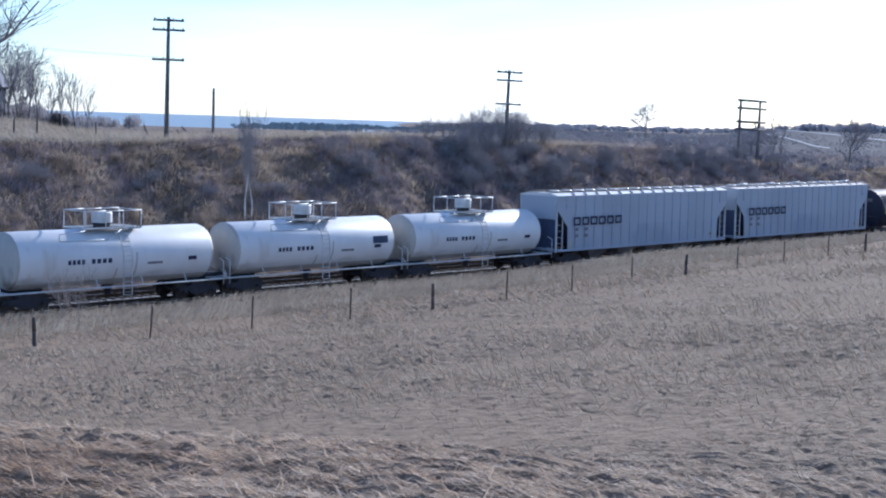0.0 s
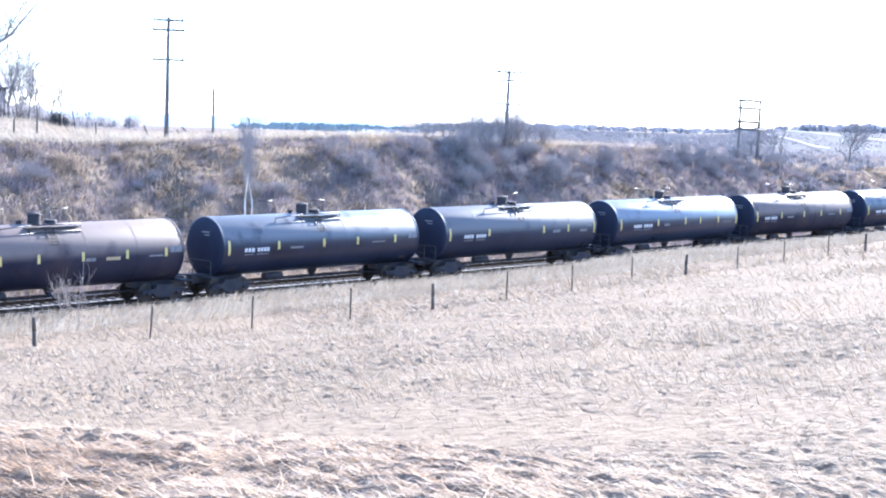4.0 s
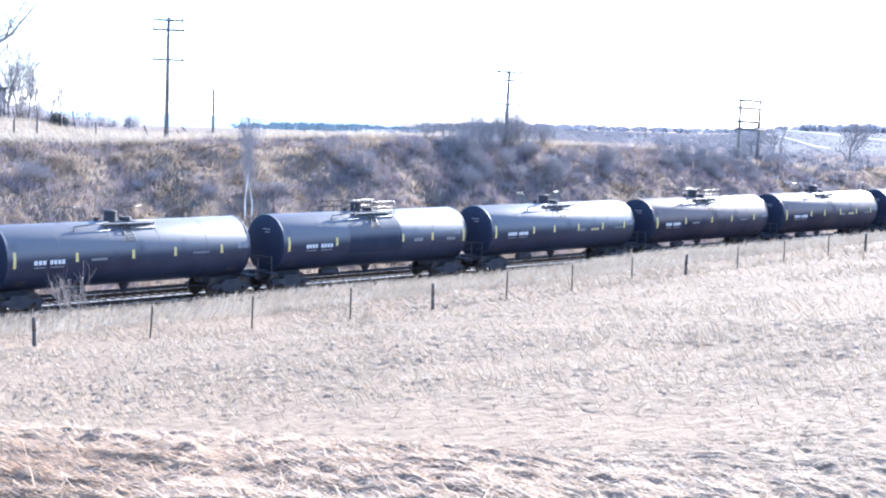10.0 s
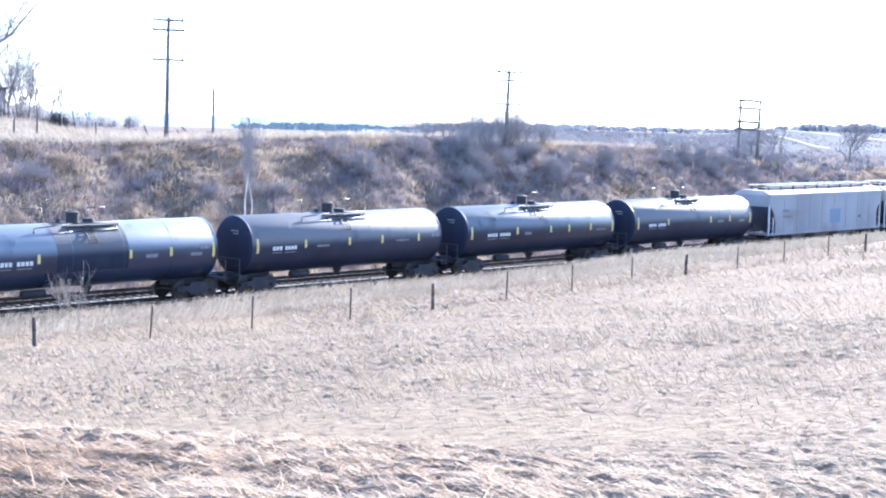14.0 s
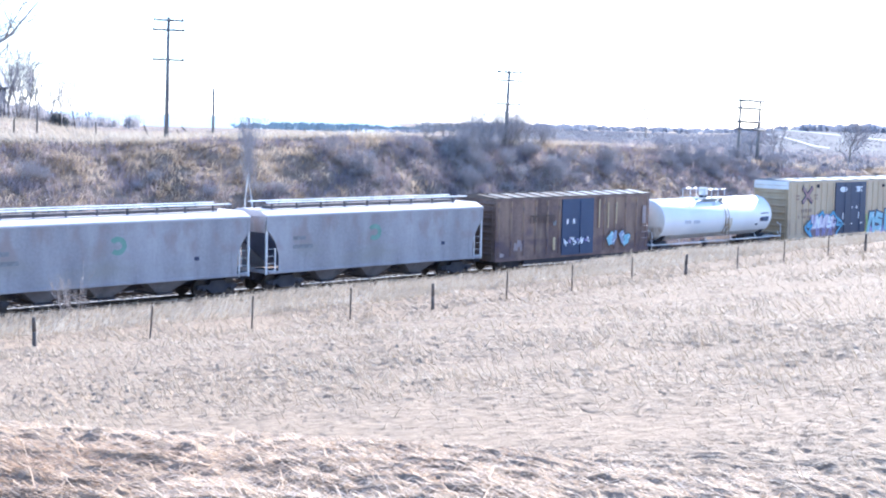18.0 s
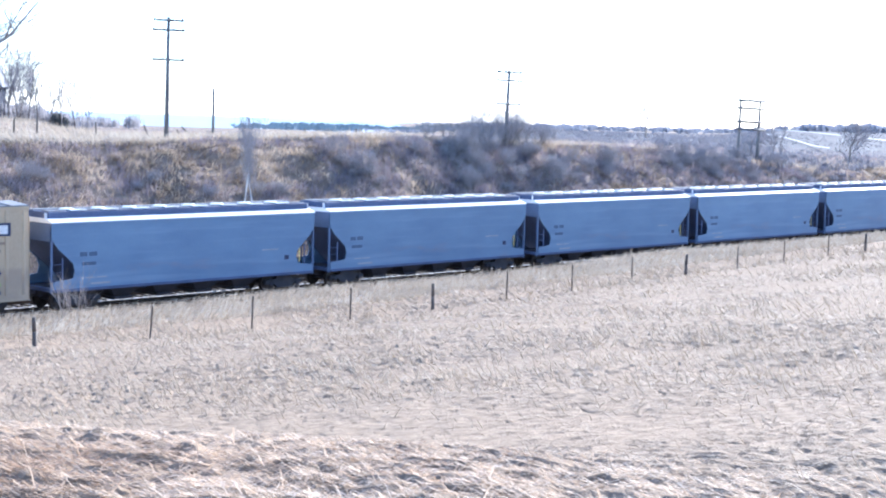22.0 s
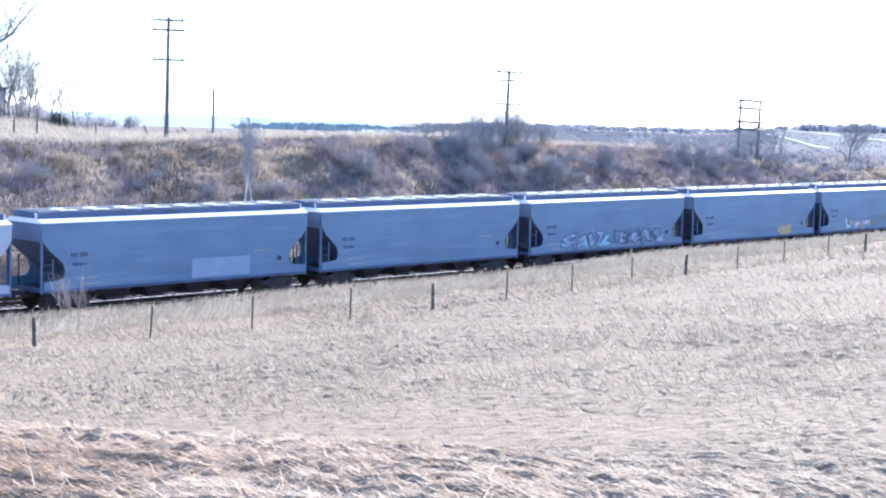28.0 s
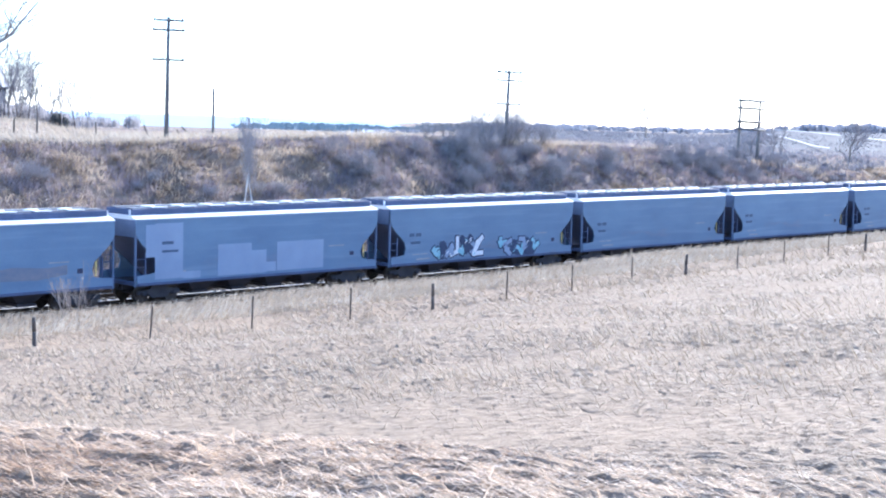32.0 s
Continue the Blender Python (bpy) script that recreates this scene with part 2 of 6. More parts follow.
                faces.append((a, b, b + n, a + n))
        self.add(pts, faces, smooth)
        k = len(self.v) - len(pts)
        self.f += [tuple(k + i for i in reversed(range(n))), tuple(k + (len(prof) - 1) * n + i for i in range(n))]
        self.s += [smooth, smooth]
        return self

    def slab(self, outline, axis, lo, hi, smooth=False):
        """A plate with the given outline (pairs) between lo and hi on the axis 'x', 'y' or 'z'."""
        n = len(outline)
        put = {"x": lambda a, b, c: (c, a, b), "y": lambda a, b, c: (a, c, b), "z": lambda a, b, c: (a, b, c)}[axis]
        pts = [put(a, b, lo) for a, b in outline] + [put(a, b, hi) for a, b in outline]
        self.add(pts, [tuple(range(n)), tuple(reversed(range(n, 2 * n)))])
        self.add(pts, [(i, (i + 1) % n, n + (i + 1) % n, n + i) for i in range(n)], smooth)
        return self

    def mesh(self, name, material):
        me = bpy.data.meshes.new(name)
        me.from_pydata(self.v, [], self.f)
        me.polygons.foreach_set("use_smooth", self.s)
        if material:
            me.materials.append(material)
        bm = bmesh.new()
        bm.from_mesh(me)
        bmesh.ops.remove_doubles(bm, verts=bm.verts, dist=0.0004)
        bmesh.ops.recalc_face_normals(bm, faces=bm.faces)
        for e in bm.edges:
            if len(e.link_faces) == 2 and e.calc_face_angle(0) > 0.5:
                e.smooth = False
        bm.to_mesh(me)
        bm.free()
        me.update()
        return me


def part(name, shape, material, parent, label=""):
    """One mesh of its own under a thing or a part."""
    ob = new(name, shape.mesh(name, material))
    ob.parent = parent
    if label:
        tagged(ob, label)
    return ob


def thing(name, label, category, group="", kind="", at=None):
    ob = new(name)
    ob.empty_display_size = 0.2
    if at is not None:
        ob.matrix_basis = at
    return tagged(ob, label, category, group, kind)


def bulk(name, verts, faces, material, smooth=False):
    """A mesh from number arrays: verts (n, 3), faces (m, 3) or (m, 4)."""
    me = bpy.data.meshes.new(name)
    verts, faces = np.asarray(verts, np.float32), np.asarray(faces, np.int32)
    me.vertices.add(len(verts))
    me.vertices.foreach_set("co", verts.ravel())
    me.loops.add(faces.size)
    me.loops.foreach_set("vertex_index", faces.ravel())
    me.polygons.add(len(faces))
    me.polygons.foreach_set("loop_start", np.arange(0, faces.size, faces.shape[1], dtype=np.int32))
    me.polygons.foreach_set("use_smooth", np.full(len(faces), smooth))
    me.materials.append(material)
    me.update(calc_edges=True)
    return me


# ---- the lie of the land ----
GRADE = 0.0104
rng = np.random.default_rng(7)
LATTICE = rng.random((256, 256))


def vnoise(x, y):
    xi, yi = np.floor(x).astype(int), np.floor(y).astype(int)
    u, v = x - xi, y - yi
    u, v = u * u * (3 - 2 * u), v * v * (3 - 2 * v)
    L = lambda i, j: LATTICE[i % 256, j % 256]
    return (L(xi, yi) * (1 - u) + L(xi + 1, yi) * u) * (1 - v) + (L(xi, yi + 1) * (1 - u) + L(xi + 1, yi + 1) * u) * v - 0.5


def fbm(x, y, n=4):
    return sum(vnoise(x * 2 ** i + 17 * i, y * 2 ** i + 31 * i) / 2 ** i for i in range(n))


def ease(a, b, t):
    t = np.clip((t - a) / (b - a), 0, 1)
    return t * t * (3 - 2 * t)


def crest(x):
    return np.interp(x, [0, 50, 63, 76, 88, 96, 107, 120, 134, 150, 180, 400], [7.8, 7.8, 7.85, 8.35, 8.55, 8.0, 8.1, 7.9, 6.8, 6.0, 5.9, 7.5])


def fence_z(x):
    return np.interp(x, [-50, 0, 31, 36, 46, 52, 57, 66, 76, 86, 91, 125, 200, 800], [1.6, 1.5, 1.3, 1.2, 1.22, 1.35, 1.5, 1.75, 1.95, 2.35, 2.5, 3.3, 5, 10])


def edge_z(x):
    return np.interp(x, [0, 37, 45, 50, 62, 68, 74, 80, 86, 98, 112, 200], [0.7, 0.75, 0.75, 0.95, 1.05, 1.12, 1.3, 1.65, 1.8, 1.9, 2.1, 3.0])


def ground(x, y):
    x, y = np.asarray(x, float), np.asarray(y, float)
    near = np.clip(x, -700, 900)
    rail = GRADE * near
    dx, dy = x - EYE.x, y - EYE.y
    far = np.hypot(dx, dy)
    way = np.degrees(np.arctan2(dy, dx))
    # field on the near side, with the shoulder where the camera stands
    field = fence_z(near) + 0.142 * np.clip(-16 - y, 0, 49) + 0.22 * fbm(x / 9, y / 9)
    rim = np.interp(way, [15, 28, 43, 60, 90], [3.4, 4.2, 5.8, 7.2, 7.2])
    field = field + (8.25 - field) * (1 - ease(rim, rim + 6.5, far)) * (y < -40)
    field = np.where(y < EYE.y, np.maximum(field, 7.9), field)
    slope = edge_z(near) + (fence_z(near) - edge_z(near)) * ease(-6, -16, y) + 0.12 * fbm(x / 5, y / 5)
    bed = rail - 0.85
    low = bed + (edge_z(near) - bed) * ease(-2.9, -5.4, y)
    # cutting on the far side and the fields above it
    top = crest(near)
    lump = fbm(x / 6, y / 6) * 1.0 + fbm(x / 2.2, y / 2.2) * 0.35
    rise = ease(7.0, 23.5, y)
    bank = bed + (top - bed) * np.minimum(1.0, rise * 1.03) + lump * ease(7, 11, y) * (1 - 0.8 * ease(19, 22, y))
    up = top + (np.interp(far, [100, 180, 260, 420, 700, 5000], [7.9, 7.6, 7.4, 7.2, 6.8, 5.5]) - top) * ease(23, 45, y) + 0.15 * fbm(x / 14, y / 14)
    up = up + ease(55.5, 58.5, way) * ease(112, 150, far) * 1.0
    up = up + ease(40, 46, way) * (-7.2 * ease(280, 520, far) + 3.6 * ease(620, 680, far) * (1 - ease(50.6, 51.4, way)))
    hill = np.interp(far, [140, 230, 330, 420, 520, 700, 1500, 5000], [6.0, 6.9, 8.2, 8.8, 9.6, 10.3, 9.5, 6.0])
    up = up + (1 - ease(30.5, 34.5, way)) * ease(24, 45, y) * (hill - up)
    return np.where(y < -16, field, np.where(y < -6, slope, np.where(y < 7.5, low, np.where(y < 22, bank, up))))


def axis_steps(lo, fine_lo, fine_hi, hi, step, grow=1.16):
    a = list(np.arange(fine_lo, fine_hi + 1e-6, step))
    d, v = step, fine_hi
    while v < hi:
        d *= grow
        v += d
        a.append(min(v, hi))
    d, v = step, fine_lo
    while v > lo:
        d *= grow
        v -= d
        a.insert(0, max(v, lo))
    return np.array(a)


gx = axis_steps(-4000, -2, 175, 4300, 0.8)
gy = axis_steps(-2500, -70, 30, 4300, 0.5)
GX, GY = np.meshgrid(gx, gy)
GZ = ground(GX, GY)
nx, ny = len(gx), len(gy)
idx = np.arange(nx * ny).reshape(ny, nx)
quads = np.stack([idx[:-1, :-1], idx[:-1, 1:], idx[1:, 1:], idx[1:, :-1]], -1).reshape(-1, 4)
land = new("ground", bulk("ground", np.stack([GX, GY, GZ], -1).reshape(-1, 3), quads, M_SOIL, True))
tagged(land, "rolling ground of matted dry straw-coloured grass and earth", "ground", kind="structure")

# lake beyond the fields, out to the horizon
lake = new("water", bulk("water", [(-3000, 300, 3.6), (3900, 300, 3.6), (3900, 4600, 3.6), (-3000, 4600, 3.6)], [(0, 1, 2, 3)], M_LAKE))
tagged(lake, "hazy blue lake reaching to the horizon", "lake", kind="structure")

# ---- railway ----
def along(x, y=0.0, z=0.0):
    """A pose on the graded track."""
    return Matrix.Translation((x, y, z + GRADE * x)) @ Matrix.Rotation(-math.atan(GRADE), 4, "Y")


TRACKS = (0.0, 4.06)
bal = Shape()
bal.slab([(-2.9, -0.95), (-1.75, -0.25), (5.8, -0.25), (7.2, -0.95)], "x", -730, 900)
ballast = new("ballast", bal.mesh("ballast", M_BALLAST))
ballast.matrix_basis = along(0)
tagged(ballast, "grey crushed-stone ballast bed under two tracks", "ballast", kind="structure")
r_n = 14000
bx = rng.uniform(28, 135, r_n)
by = rng.uniform(-2.8, 7.1, r_n)
bz = np.where(by < -1.75, -0.25 + (by + 1.75) * 0.6, np.where(by > 5.8, -0.25 - (by - 5.8) * 0.5, -0.25)) + GRADE * bx
sz = rng.uniform(0.03, 0.08, r_n)
base = np.array([(1, 0, 0), (-0.6, 0.9, 0), (-0.6, -0.9, 0), (0.1, 0.1, 0.9)])
yaw = rng.uniform(0, 6.28, r_n)
cv = base[None] * sz[:, None, None]
cv = np.stack([cv[..., 0] * np.cos(yaw)[:, None] - cv[..., 1] * np.sin(yaw)[:, None], cv[..., 0] * np.sin(yaw)[:, None] + cv[..., 1] * np.cos(yaw)[:, None], cv[..., 2]], -1)
cv += np.stack([bx, by, bz], -1)[:, None]
cf = (np.arange(r_n)[:, None, None] * 4 + np.array([(0, 1, 3), (1, 2, 3), (2, 0, 3)])[None]).reshape(-1, 3)
tagged(new("ballast_stones", bulk("ballast_stones", cv.reshape(-1, 3), cf, M_BALLAST)), "loose angular grey ballast stones between the rails", "gravel", kind="stuff")

tie_mesh = Shape().box(-0.11, 0.11, -1.3, 1.3, -0.36, -0.182, 0.012).mesh("tie", M_TIE)
for lat in TRACKS:
    track = thing("railway_track", "railway track with worn steel rails on dark wooden ties", "railway track", "parallel tracks", "structure")
    track.matrix_basis = along(0, lat)
    for side in (-1, 1):
        c = side * 0.755
        rail = Shape()
        rail.slab([(c - 0.07, -0.18), (c + 0.07, -0.18), (c + 0.07, -0.165), (c + 0.012, -0.15), (c + 0.012, -0.045), (c + 0.036, -0.035), (c + 0.036, -0.006),
                   (c - 0.036, -0.006), (c - 0.036, -0.035), (c - 0.012, -0.045), (c - 0.012, -0.15), (c - 0.07, -0.165)], "x", -725, 895)
        ro = part("rail", rail, M_RAIL, track)
        part("running_surface", Shape().box(-725, 895, c - 0.034, c + 0.034, -0.008, 0.0), M_RAILTOP, ro, "bright polished steel running surface")
    for i in range(150):
        t = new("tie", tie_mesh)
        t.parent = track
        t.matrix_basis = pose(34 + i * 0.55, rng.uniform(-0.03, 0.03), rng.uniform(-0.01, 0.005), 0, 0, rng.uniform(-1, 1))

# ---- materials of the train ----
# Upper-shell overlay: settled dust together with sunlight put into the colour.
DUST_LIT_COAT = (0.172, 0.168, 0.175)
# Pale overlay above z 2.9 paints sun glare into the shell's colour.
M_BLACK = surface("toplit_black_tank_paint", (0.0075, 0.0112, 0.0293), (0.0187, 0.025, 0.0537), 0.9, 14, 0.34, streak=3, spec=0.6, spread=0.18, bump=0.1, stains_or_light=[((0.194, 0.198, 0.21), 2.9, 5.0, 0.6, 0.6, 0.26, 0.95)])
M_DUSTY = surface("dusty_toplit_black_paint", (0.01, 0.015, 0.0378), (0.025, 0.0312, 0.061), 0.6, 14, 0.46, streak=3, spread=0.18, spec=0.5, bump=0.12, stains_or_light=[(DUST_LIT_COAT, 2.7, 5.0, 0.5, 0.5, 0.22, 0.95)])
M_BROWNED = surface("rust_stained_toplit_paint", (0.0125, 0.0137, 0.0305), (0.0312, 0.03, 0.0512), 0.5, 12, 0.52, streak=3, spread=0.18, spec=0.25, bump=0.12, stains_or_light=[((0.235, 0.185, 0.165), 2.7, 5.0, 0.5, 0.5, 0.25, 0.92), ((0.106, 0.0675, 0.0586), 1.5, 3.2, 0.5, 0.5, 0.54, 0.3)])
# The blue-white overlay on the upper shell is painted sheen.
M_BLUED = surface("sheeny_black_paint", (0.01, 0.0163, 0.0415), (0.0238, 0.0338, 0.0683), 0.5, 14, 0.31, streak=3, spec=0.7, spread=0.2, bump=0.08, stains_or_light=[((0.269, 0.288, 0.323), 2.9, 5.0, 0.6, 0.6, 0.22, 0.95)])
M_HEADBLACK = surface("black_head_paint", (0.0112, 0.0163, 0.039), (0.0263, 0.0325, 0.0586), 0.9, 14, 0.6, streak=3, spec=0.25, bump=0.1)
M_BAYDIRT = surface("dirty_bay_steel", (0.11, 0.10, 0.098), (0.24, 0.22, 0.215), 1.2, 14, 0.8)
M_UNDER = surface("grimy_black_steel", (0.0182, 0.0195, 0.0286), (0.0546, 0.0494, 0.0546), 2, 18, 0.75)
M_WHEEL = surface("worn_wheel_steel", (0.03, 0.026, 0.024), (0.10, 0.085, 0.075), 3, 25, 0.55, metal=0.6)
M_WHITE = surface("white_tank_paint", (0.74, 0.735, 0.73), (0.86, 0.86, 0.855), 0.5, 12, 0.42, streak=4, spread=0.3)
M_GRIMEWHITE = surface("grimy_white_paint", (0.76, 0.74, 0.715), (0.90, 0.89, 0.875), 0.8, 14, 0.4, streak=3, spread=0.3, stains_or_light=[((0.44, 0.42, 0.40), 0.9, 1.65, 0.35, 0.9, 0.5, 0.65), ((0.60, 0.55, 0.47), 1.3, 3.1, 1.4, 0.2, 0.58, 0.5)])
M_HEAD = surface("dusty_cream_tank_head", (0.44, 0.41, 0.36), (0.66, 0.63, 0.58), 0.8, 10, 0.55, streak=2, spread=0.3, stains_or_light=[((0.22, 0.16, 0.11), 0.9, 2.2, 1.6, 0.5, 0.46, 0.8)])
M_FADEDINK = surface("faded_grey_lettering", (0.40, 0.41, 0.46), (0.58, 0.58, 0.61), 4, 30, 0.6)
M_RUSTRUN = surface("rust_run_stain", (0.26, 0.18, 0.12), (0.50, 0.40, 0.30), 3, 18, 0.7, streak=4)
M_FADEDBROWN = surface("faded_brown_stencil", (0.27, 0.19, 0.14), (0.36, 0.26, 0.19), 4, 30, 0.6)
M_STREAK = surface("rusty_drip_stain", (0.48, 0.45, 0.40), (0.66, 0.64, 0.60), 2, 20, 0.6, streak=5)
M_RAILPIPE = surface("white_railing_paint", (0.55, 0.55, 0.54), (0.75, 0.75, 0.74), 3, 20, 0.5)
M_DARKPIPE = surface("dark_railing_paint", (0.02, 0.02, 0.021), (0.06, 0.055, 0.05), 3, 20, 0.5)
M_YELLOWSTRIP = surface("yellow_reflector", (0.60, 0.48, 0.14), (0.76, 0.64, 0.26), 5, 30, 0.4)
M_WHITESTRIP = surface("white_lettering", (0.60, 0.60, 0.60), (0.80, 0.80, 0.80), 6, 40, 0.5)
M_PALEMARK = surface("faint_marking", (0.14, 0.14, 0.15), (0.26, 0.26, 0.27), 6, 40, 0.6)
M_NAVY = surface("navy_lettering", (0.015, 0.02, 0.06), (0.04, 0.05, 0.11), 5, 30, 0.5)
M_BLUEGREY = surface("blue_grey_hopper_paint", (0.115, 0.185, 0.295), (0.165, 0.25, 0.36), 0.35, 9, 0.42, streak=0.4, spread=0.22, vary=0.05, stains_or_light=[((0.215, 0.30, 0.41), 0.9, 3.9, 0.12, 2.6, 0.53, 0.55), ((0.20, 0.20, 0.25), 0.9, 2.1, 0.5, 1.6, 0.56, 0.6)])
M_GREYHOP = surface("grey_hopper_paint", (0.225, 0.235, 0.26), (0.37, 0.38, 0.405), 0.35, 9, 0.5, streak=5, spread=0.26, stains_or_light=[((0.22, 0.19, 0.18), 1.0, 2.9, 0.35, 0.5, 0.48, 0.6), ((0.44, 0.43, 0.43), 1.4, 4.0, 0.5, 0.4, 0.6, 0.5)])
M_FRESH = surface("fresh_paint_patch", (0.23, 0.30, 0.43), (0.30, 0.37, 0.50), 0.8, 9, 0.5, spread=0.3)
M_WASHED = surface("washed_out_paint", (0.165, 0.235, 0.34), (0.21, 0.285, 0.39), 0.8, 9, 0.5, spread=0.3)
M_PALEHOP = surface("pale_hopper_paint", (0.322, 0.371, 0.456), (0.442, 0.484, 0.557), 0.35, 9, 0.45, streak=5, spread=0.3)
M_PROHOP = surface("pale_blue_hopper_paint", (0.385, 0.427, 0.5), (0.508, 0.547, 0.615), 0.35, 9, 0.45, streak=6, spread=0.3, stains_or_light=[((0.291, 0.346, 0.44), 1.1, 2.6, 0.25, 0.3, 0.5, 0.6)])
M_OLDHOP = surface("weathered_hopper_paint", (0.225, 0.214, 0.226), (0.38, 0.366, 0.376), 0.6, 8, 0.65, streak=4, spread=0.22, stains_or_light=[((0.25, 0.185, 0.165), 2.4, 4.0, 0.95, 0.55, 0.49, 0.55), ((0.25, 0.24, 0.20), 1.2, 3.0, 0.3, 0.7, 0.52, 0.5), ((0.15, 0.14, 0.15), 1.0, 4.0, 2.2, 0.25, 0.62, 0.6)])
# Scoured paint; its paler overlay above z 2.85 repeats the painted top light.
M_DULLBAND = surface("dull_scoured_band", (0.015, 0.02, 0.0415), (0.0325, 0.0375, 0.061), 1.5, 14, 0.75, streak=3, spec=0.25, bump=0.12, stains_or_light=[((0.175, 0.175, 0.183), 2.85, 5.0, 0.6, 0.6, 0.2, 0.9)])
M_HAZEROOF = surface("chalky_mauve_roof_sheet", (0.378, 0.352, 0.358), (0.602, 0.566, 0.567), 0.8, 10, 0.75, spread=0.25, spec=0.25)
M_OLDROOF = surface("weathered_roof_sheet", (0.06, 0.055, 0.056), (0.145, 0.13, 0.128), 0.8, 10, 0.8, spread=0.25, spec=0.25)
M_RUSTPALE = surface("scuffed_pale_paint", (0.24, 0.19, 0.19), (0.40, 0.34, 0.33), 2, 12, 0.7)
# Pale roof paint that also carries the sunlit white of eaves and hatch plates.
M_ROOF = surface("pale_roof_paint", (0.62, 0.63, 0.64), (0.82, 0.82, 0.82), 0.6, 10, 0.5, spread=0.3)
M_HATCH = surface("grey_hatch_steel", (0.40, 0.42, 0.45), (0.62, 0.63, 0.65), 2, 15, 0.5)
# Shade of the end recesses is put into these two navy colours.
M_ENDGREY = surface("shade_navy_steel", (0.0434, 0.06, 0.12), (0.103, 0.13, 0.225), 0.6, 10, 0.7, streak=4)
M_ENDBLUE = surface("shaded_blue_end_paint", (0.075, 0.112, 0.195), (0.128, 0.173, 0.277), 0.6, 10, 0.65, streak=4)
M_BROWNBOX = surface("faded_brown_boxcar_paint", (0.0926, 0.0572, 0.0504), (0.254, 0.167, 0.13), 0.9, 8, 0.7, streak=5, spread=0.18, stains_or_light=[((0.308, 0.214, 0.143), 1.2, 4.4, 0.55, 0.18, 0.53, 0.8), ((0.0772, 0.0535, 0.0713), 0.8, 2.0, 0.4, 0.8, 0.47, 0.7), ((0.0998, 0.0687, 0.0925), 2.2, 4.0, 0.7, 0.6, 0.55, 0.7)])
M_BROWNEND = surface("grimy_brown_end_paint", (0.0595, 0.0408, 0.0357), (0.17, 0.119, 0.0935), 0.8, 9, 0.75, streak=3)
M_BROWNROOF = surface("rusted_roof_sheet", (0.065, 0.05, 0.045), (0.15, 0.125, 0.11), 0.7, 10, 0.75, spread=0.3, spec=0.25)
M_TANEND = surface("faded_yellow_end_paint", (0.30, 0.22, 0.13), (0.44, 0.34, 0.215), 0.8, 9, 0.65, streak=3)
M_YELLOWBOX = surface("dirty_yellow_boxcar_paint", (0.43, 0.325, 0.205), (0.58, 0.455, 0.31), 0.45, 8, 0.6, streak=5, spread=0.25, stains_or_light=[((0.33, 0.255, 0.19), 0.7, 2.2, 0.4, 0.5, 0.5, 0.6)])
M_BLUEDOOR = surface("blue_door_paint", (0.023, 0.0394, 0.0935), (0.0476, 0.0722, 0.14), 0.8, 9, 0.55, streak=4)
M_NAVYDOOR = surface("navy_door_paint", (0.018, 0.026, 0.06), (0.04, 0.055, 0.11), 0.8, 9, 0.5, streak=4)
M_DULLROOF = surface("dull_grey_roof", (0.13, 0.14, 0.16), (0.21, 0.22, 0.24), 0.7, 10, 0.7, spec=0.3)
M_BOXROOF = surface("galvanised_roof", (0.50, 0.50, 0.50), (0.78, 0.78, 0.77), 0.7, 10, 0.55, metal=0.2)
M_SPRAY_CYAN = surface("cyan_spray_paint", (0.07, 0.29, 0.50), (0.19, 0.46, 0.66), 2, 20, 0.5)
M_SPRAY_WHITE = surface("pale_spray_paint", (0.60, 0.64, 0.70), (0.82, 0.84, 0.86), 2, 20, 0.5)
M_SPRAY_VIOLET = surface("violet_spray_paint", (0.20, 0.18, 0.42), (0.42, 0.38, 0.60), 2, 20, 0.5)
M_SPRAY_GREEN = surface("lime_spray_paint", (0.25, 0.42, 0.12), (0.55, 0.62, 0.25), 2, 20, 0.5)
M_SPRAY_PALEPINK = surface("pale_pink_spray_paint", (0.52, 0.47, 0.56), (0.74, 0.70, 0.78), 2, 20, 0.5)
M_SPRAY_BROWN = surface("violet_brown_spray_paint", (0.20, 0.14, 0.17), (0.32, 0.23, 0.27), 2, 20, 0.6)
M_SPRAY_AQUA = surface("aqua_spray_paint", (0.18, 0.42, 0.52), (0.36, 0.58, 0.66), 2, 20, 0.5)
M_SPRAY_INK = surface("navy_spray_paint", (0.02, 0.03, 0.075), (0.045, 0.06, 0.13), 2, 20, 0.5)
M_SPRAY_BLACK = surface("black_spray_paint", (0.015, 0.015, 0.02), (0.05, 0.05, 0.06), 2, 20, 0.5)
M_SPRAY_OCHRE = surface("ochre_spray_paint", (0.405, 0.308, 0.166), (0.528, 0.422, 0.258), 2, 20, 0.6)
M_SPILL = surface("pale_ochre_spill", (0.58, 0.49, 0.34), (0.74, 0.67, 0.54), 2, 20, 0.6, streak=5)
M_FADEDTAG = surface("faded_brown_tag", (0.20, 0.21, 0.28), (0.30, 0.29, 0.34), 2, 15, 0.6)
M_SMEAR = surface("faint_brown_smear", (0.145, 0.18, 0.25), (0.215, 0.22, 0.265), 1.2, 8, 0.6, streak=0.4, spread=0.2)
M_STENCIL = surface("faded_blue_stencil", (0.055, 0.085, 0.15), (0.09, 0.13, 0.205), 4, 30, 0.6)
M_EMBLEM = surface("faded_red_emblem", (0.30, 0.17, 0.17), (0.42, 0.26, 0.25), 2, 20, 0.6)
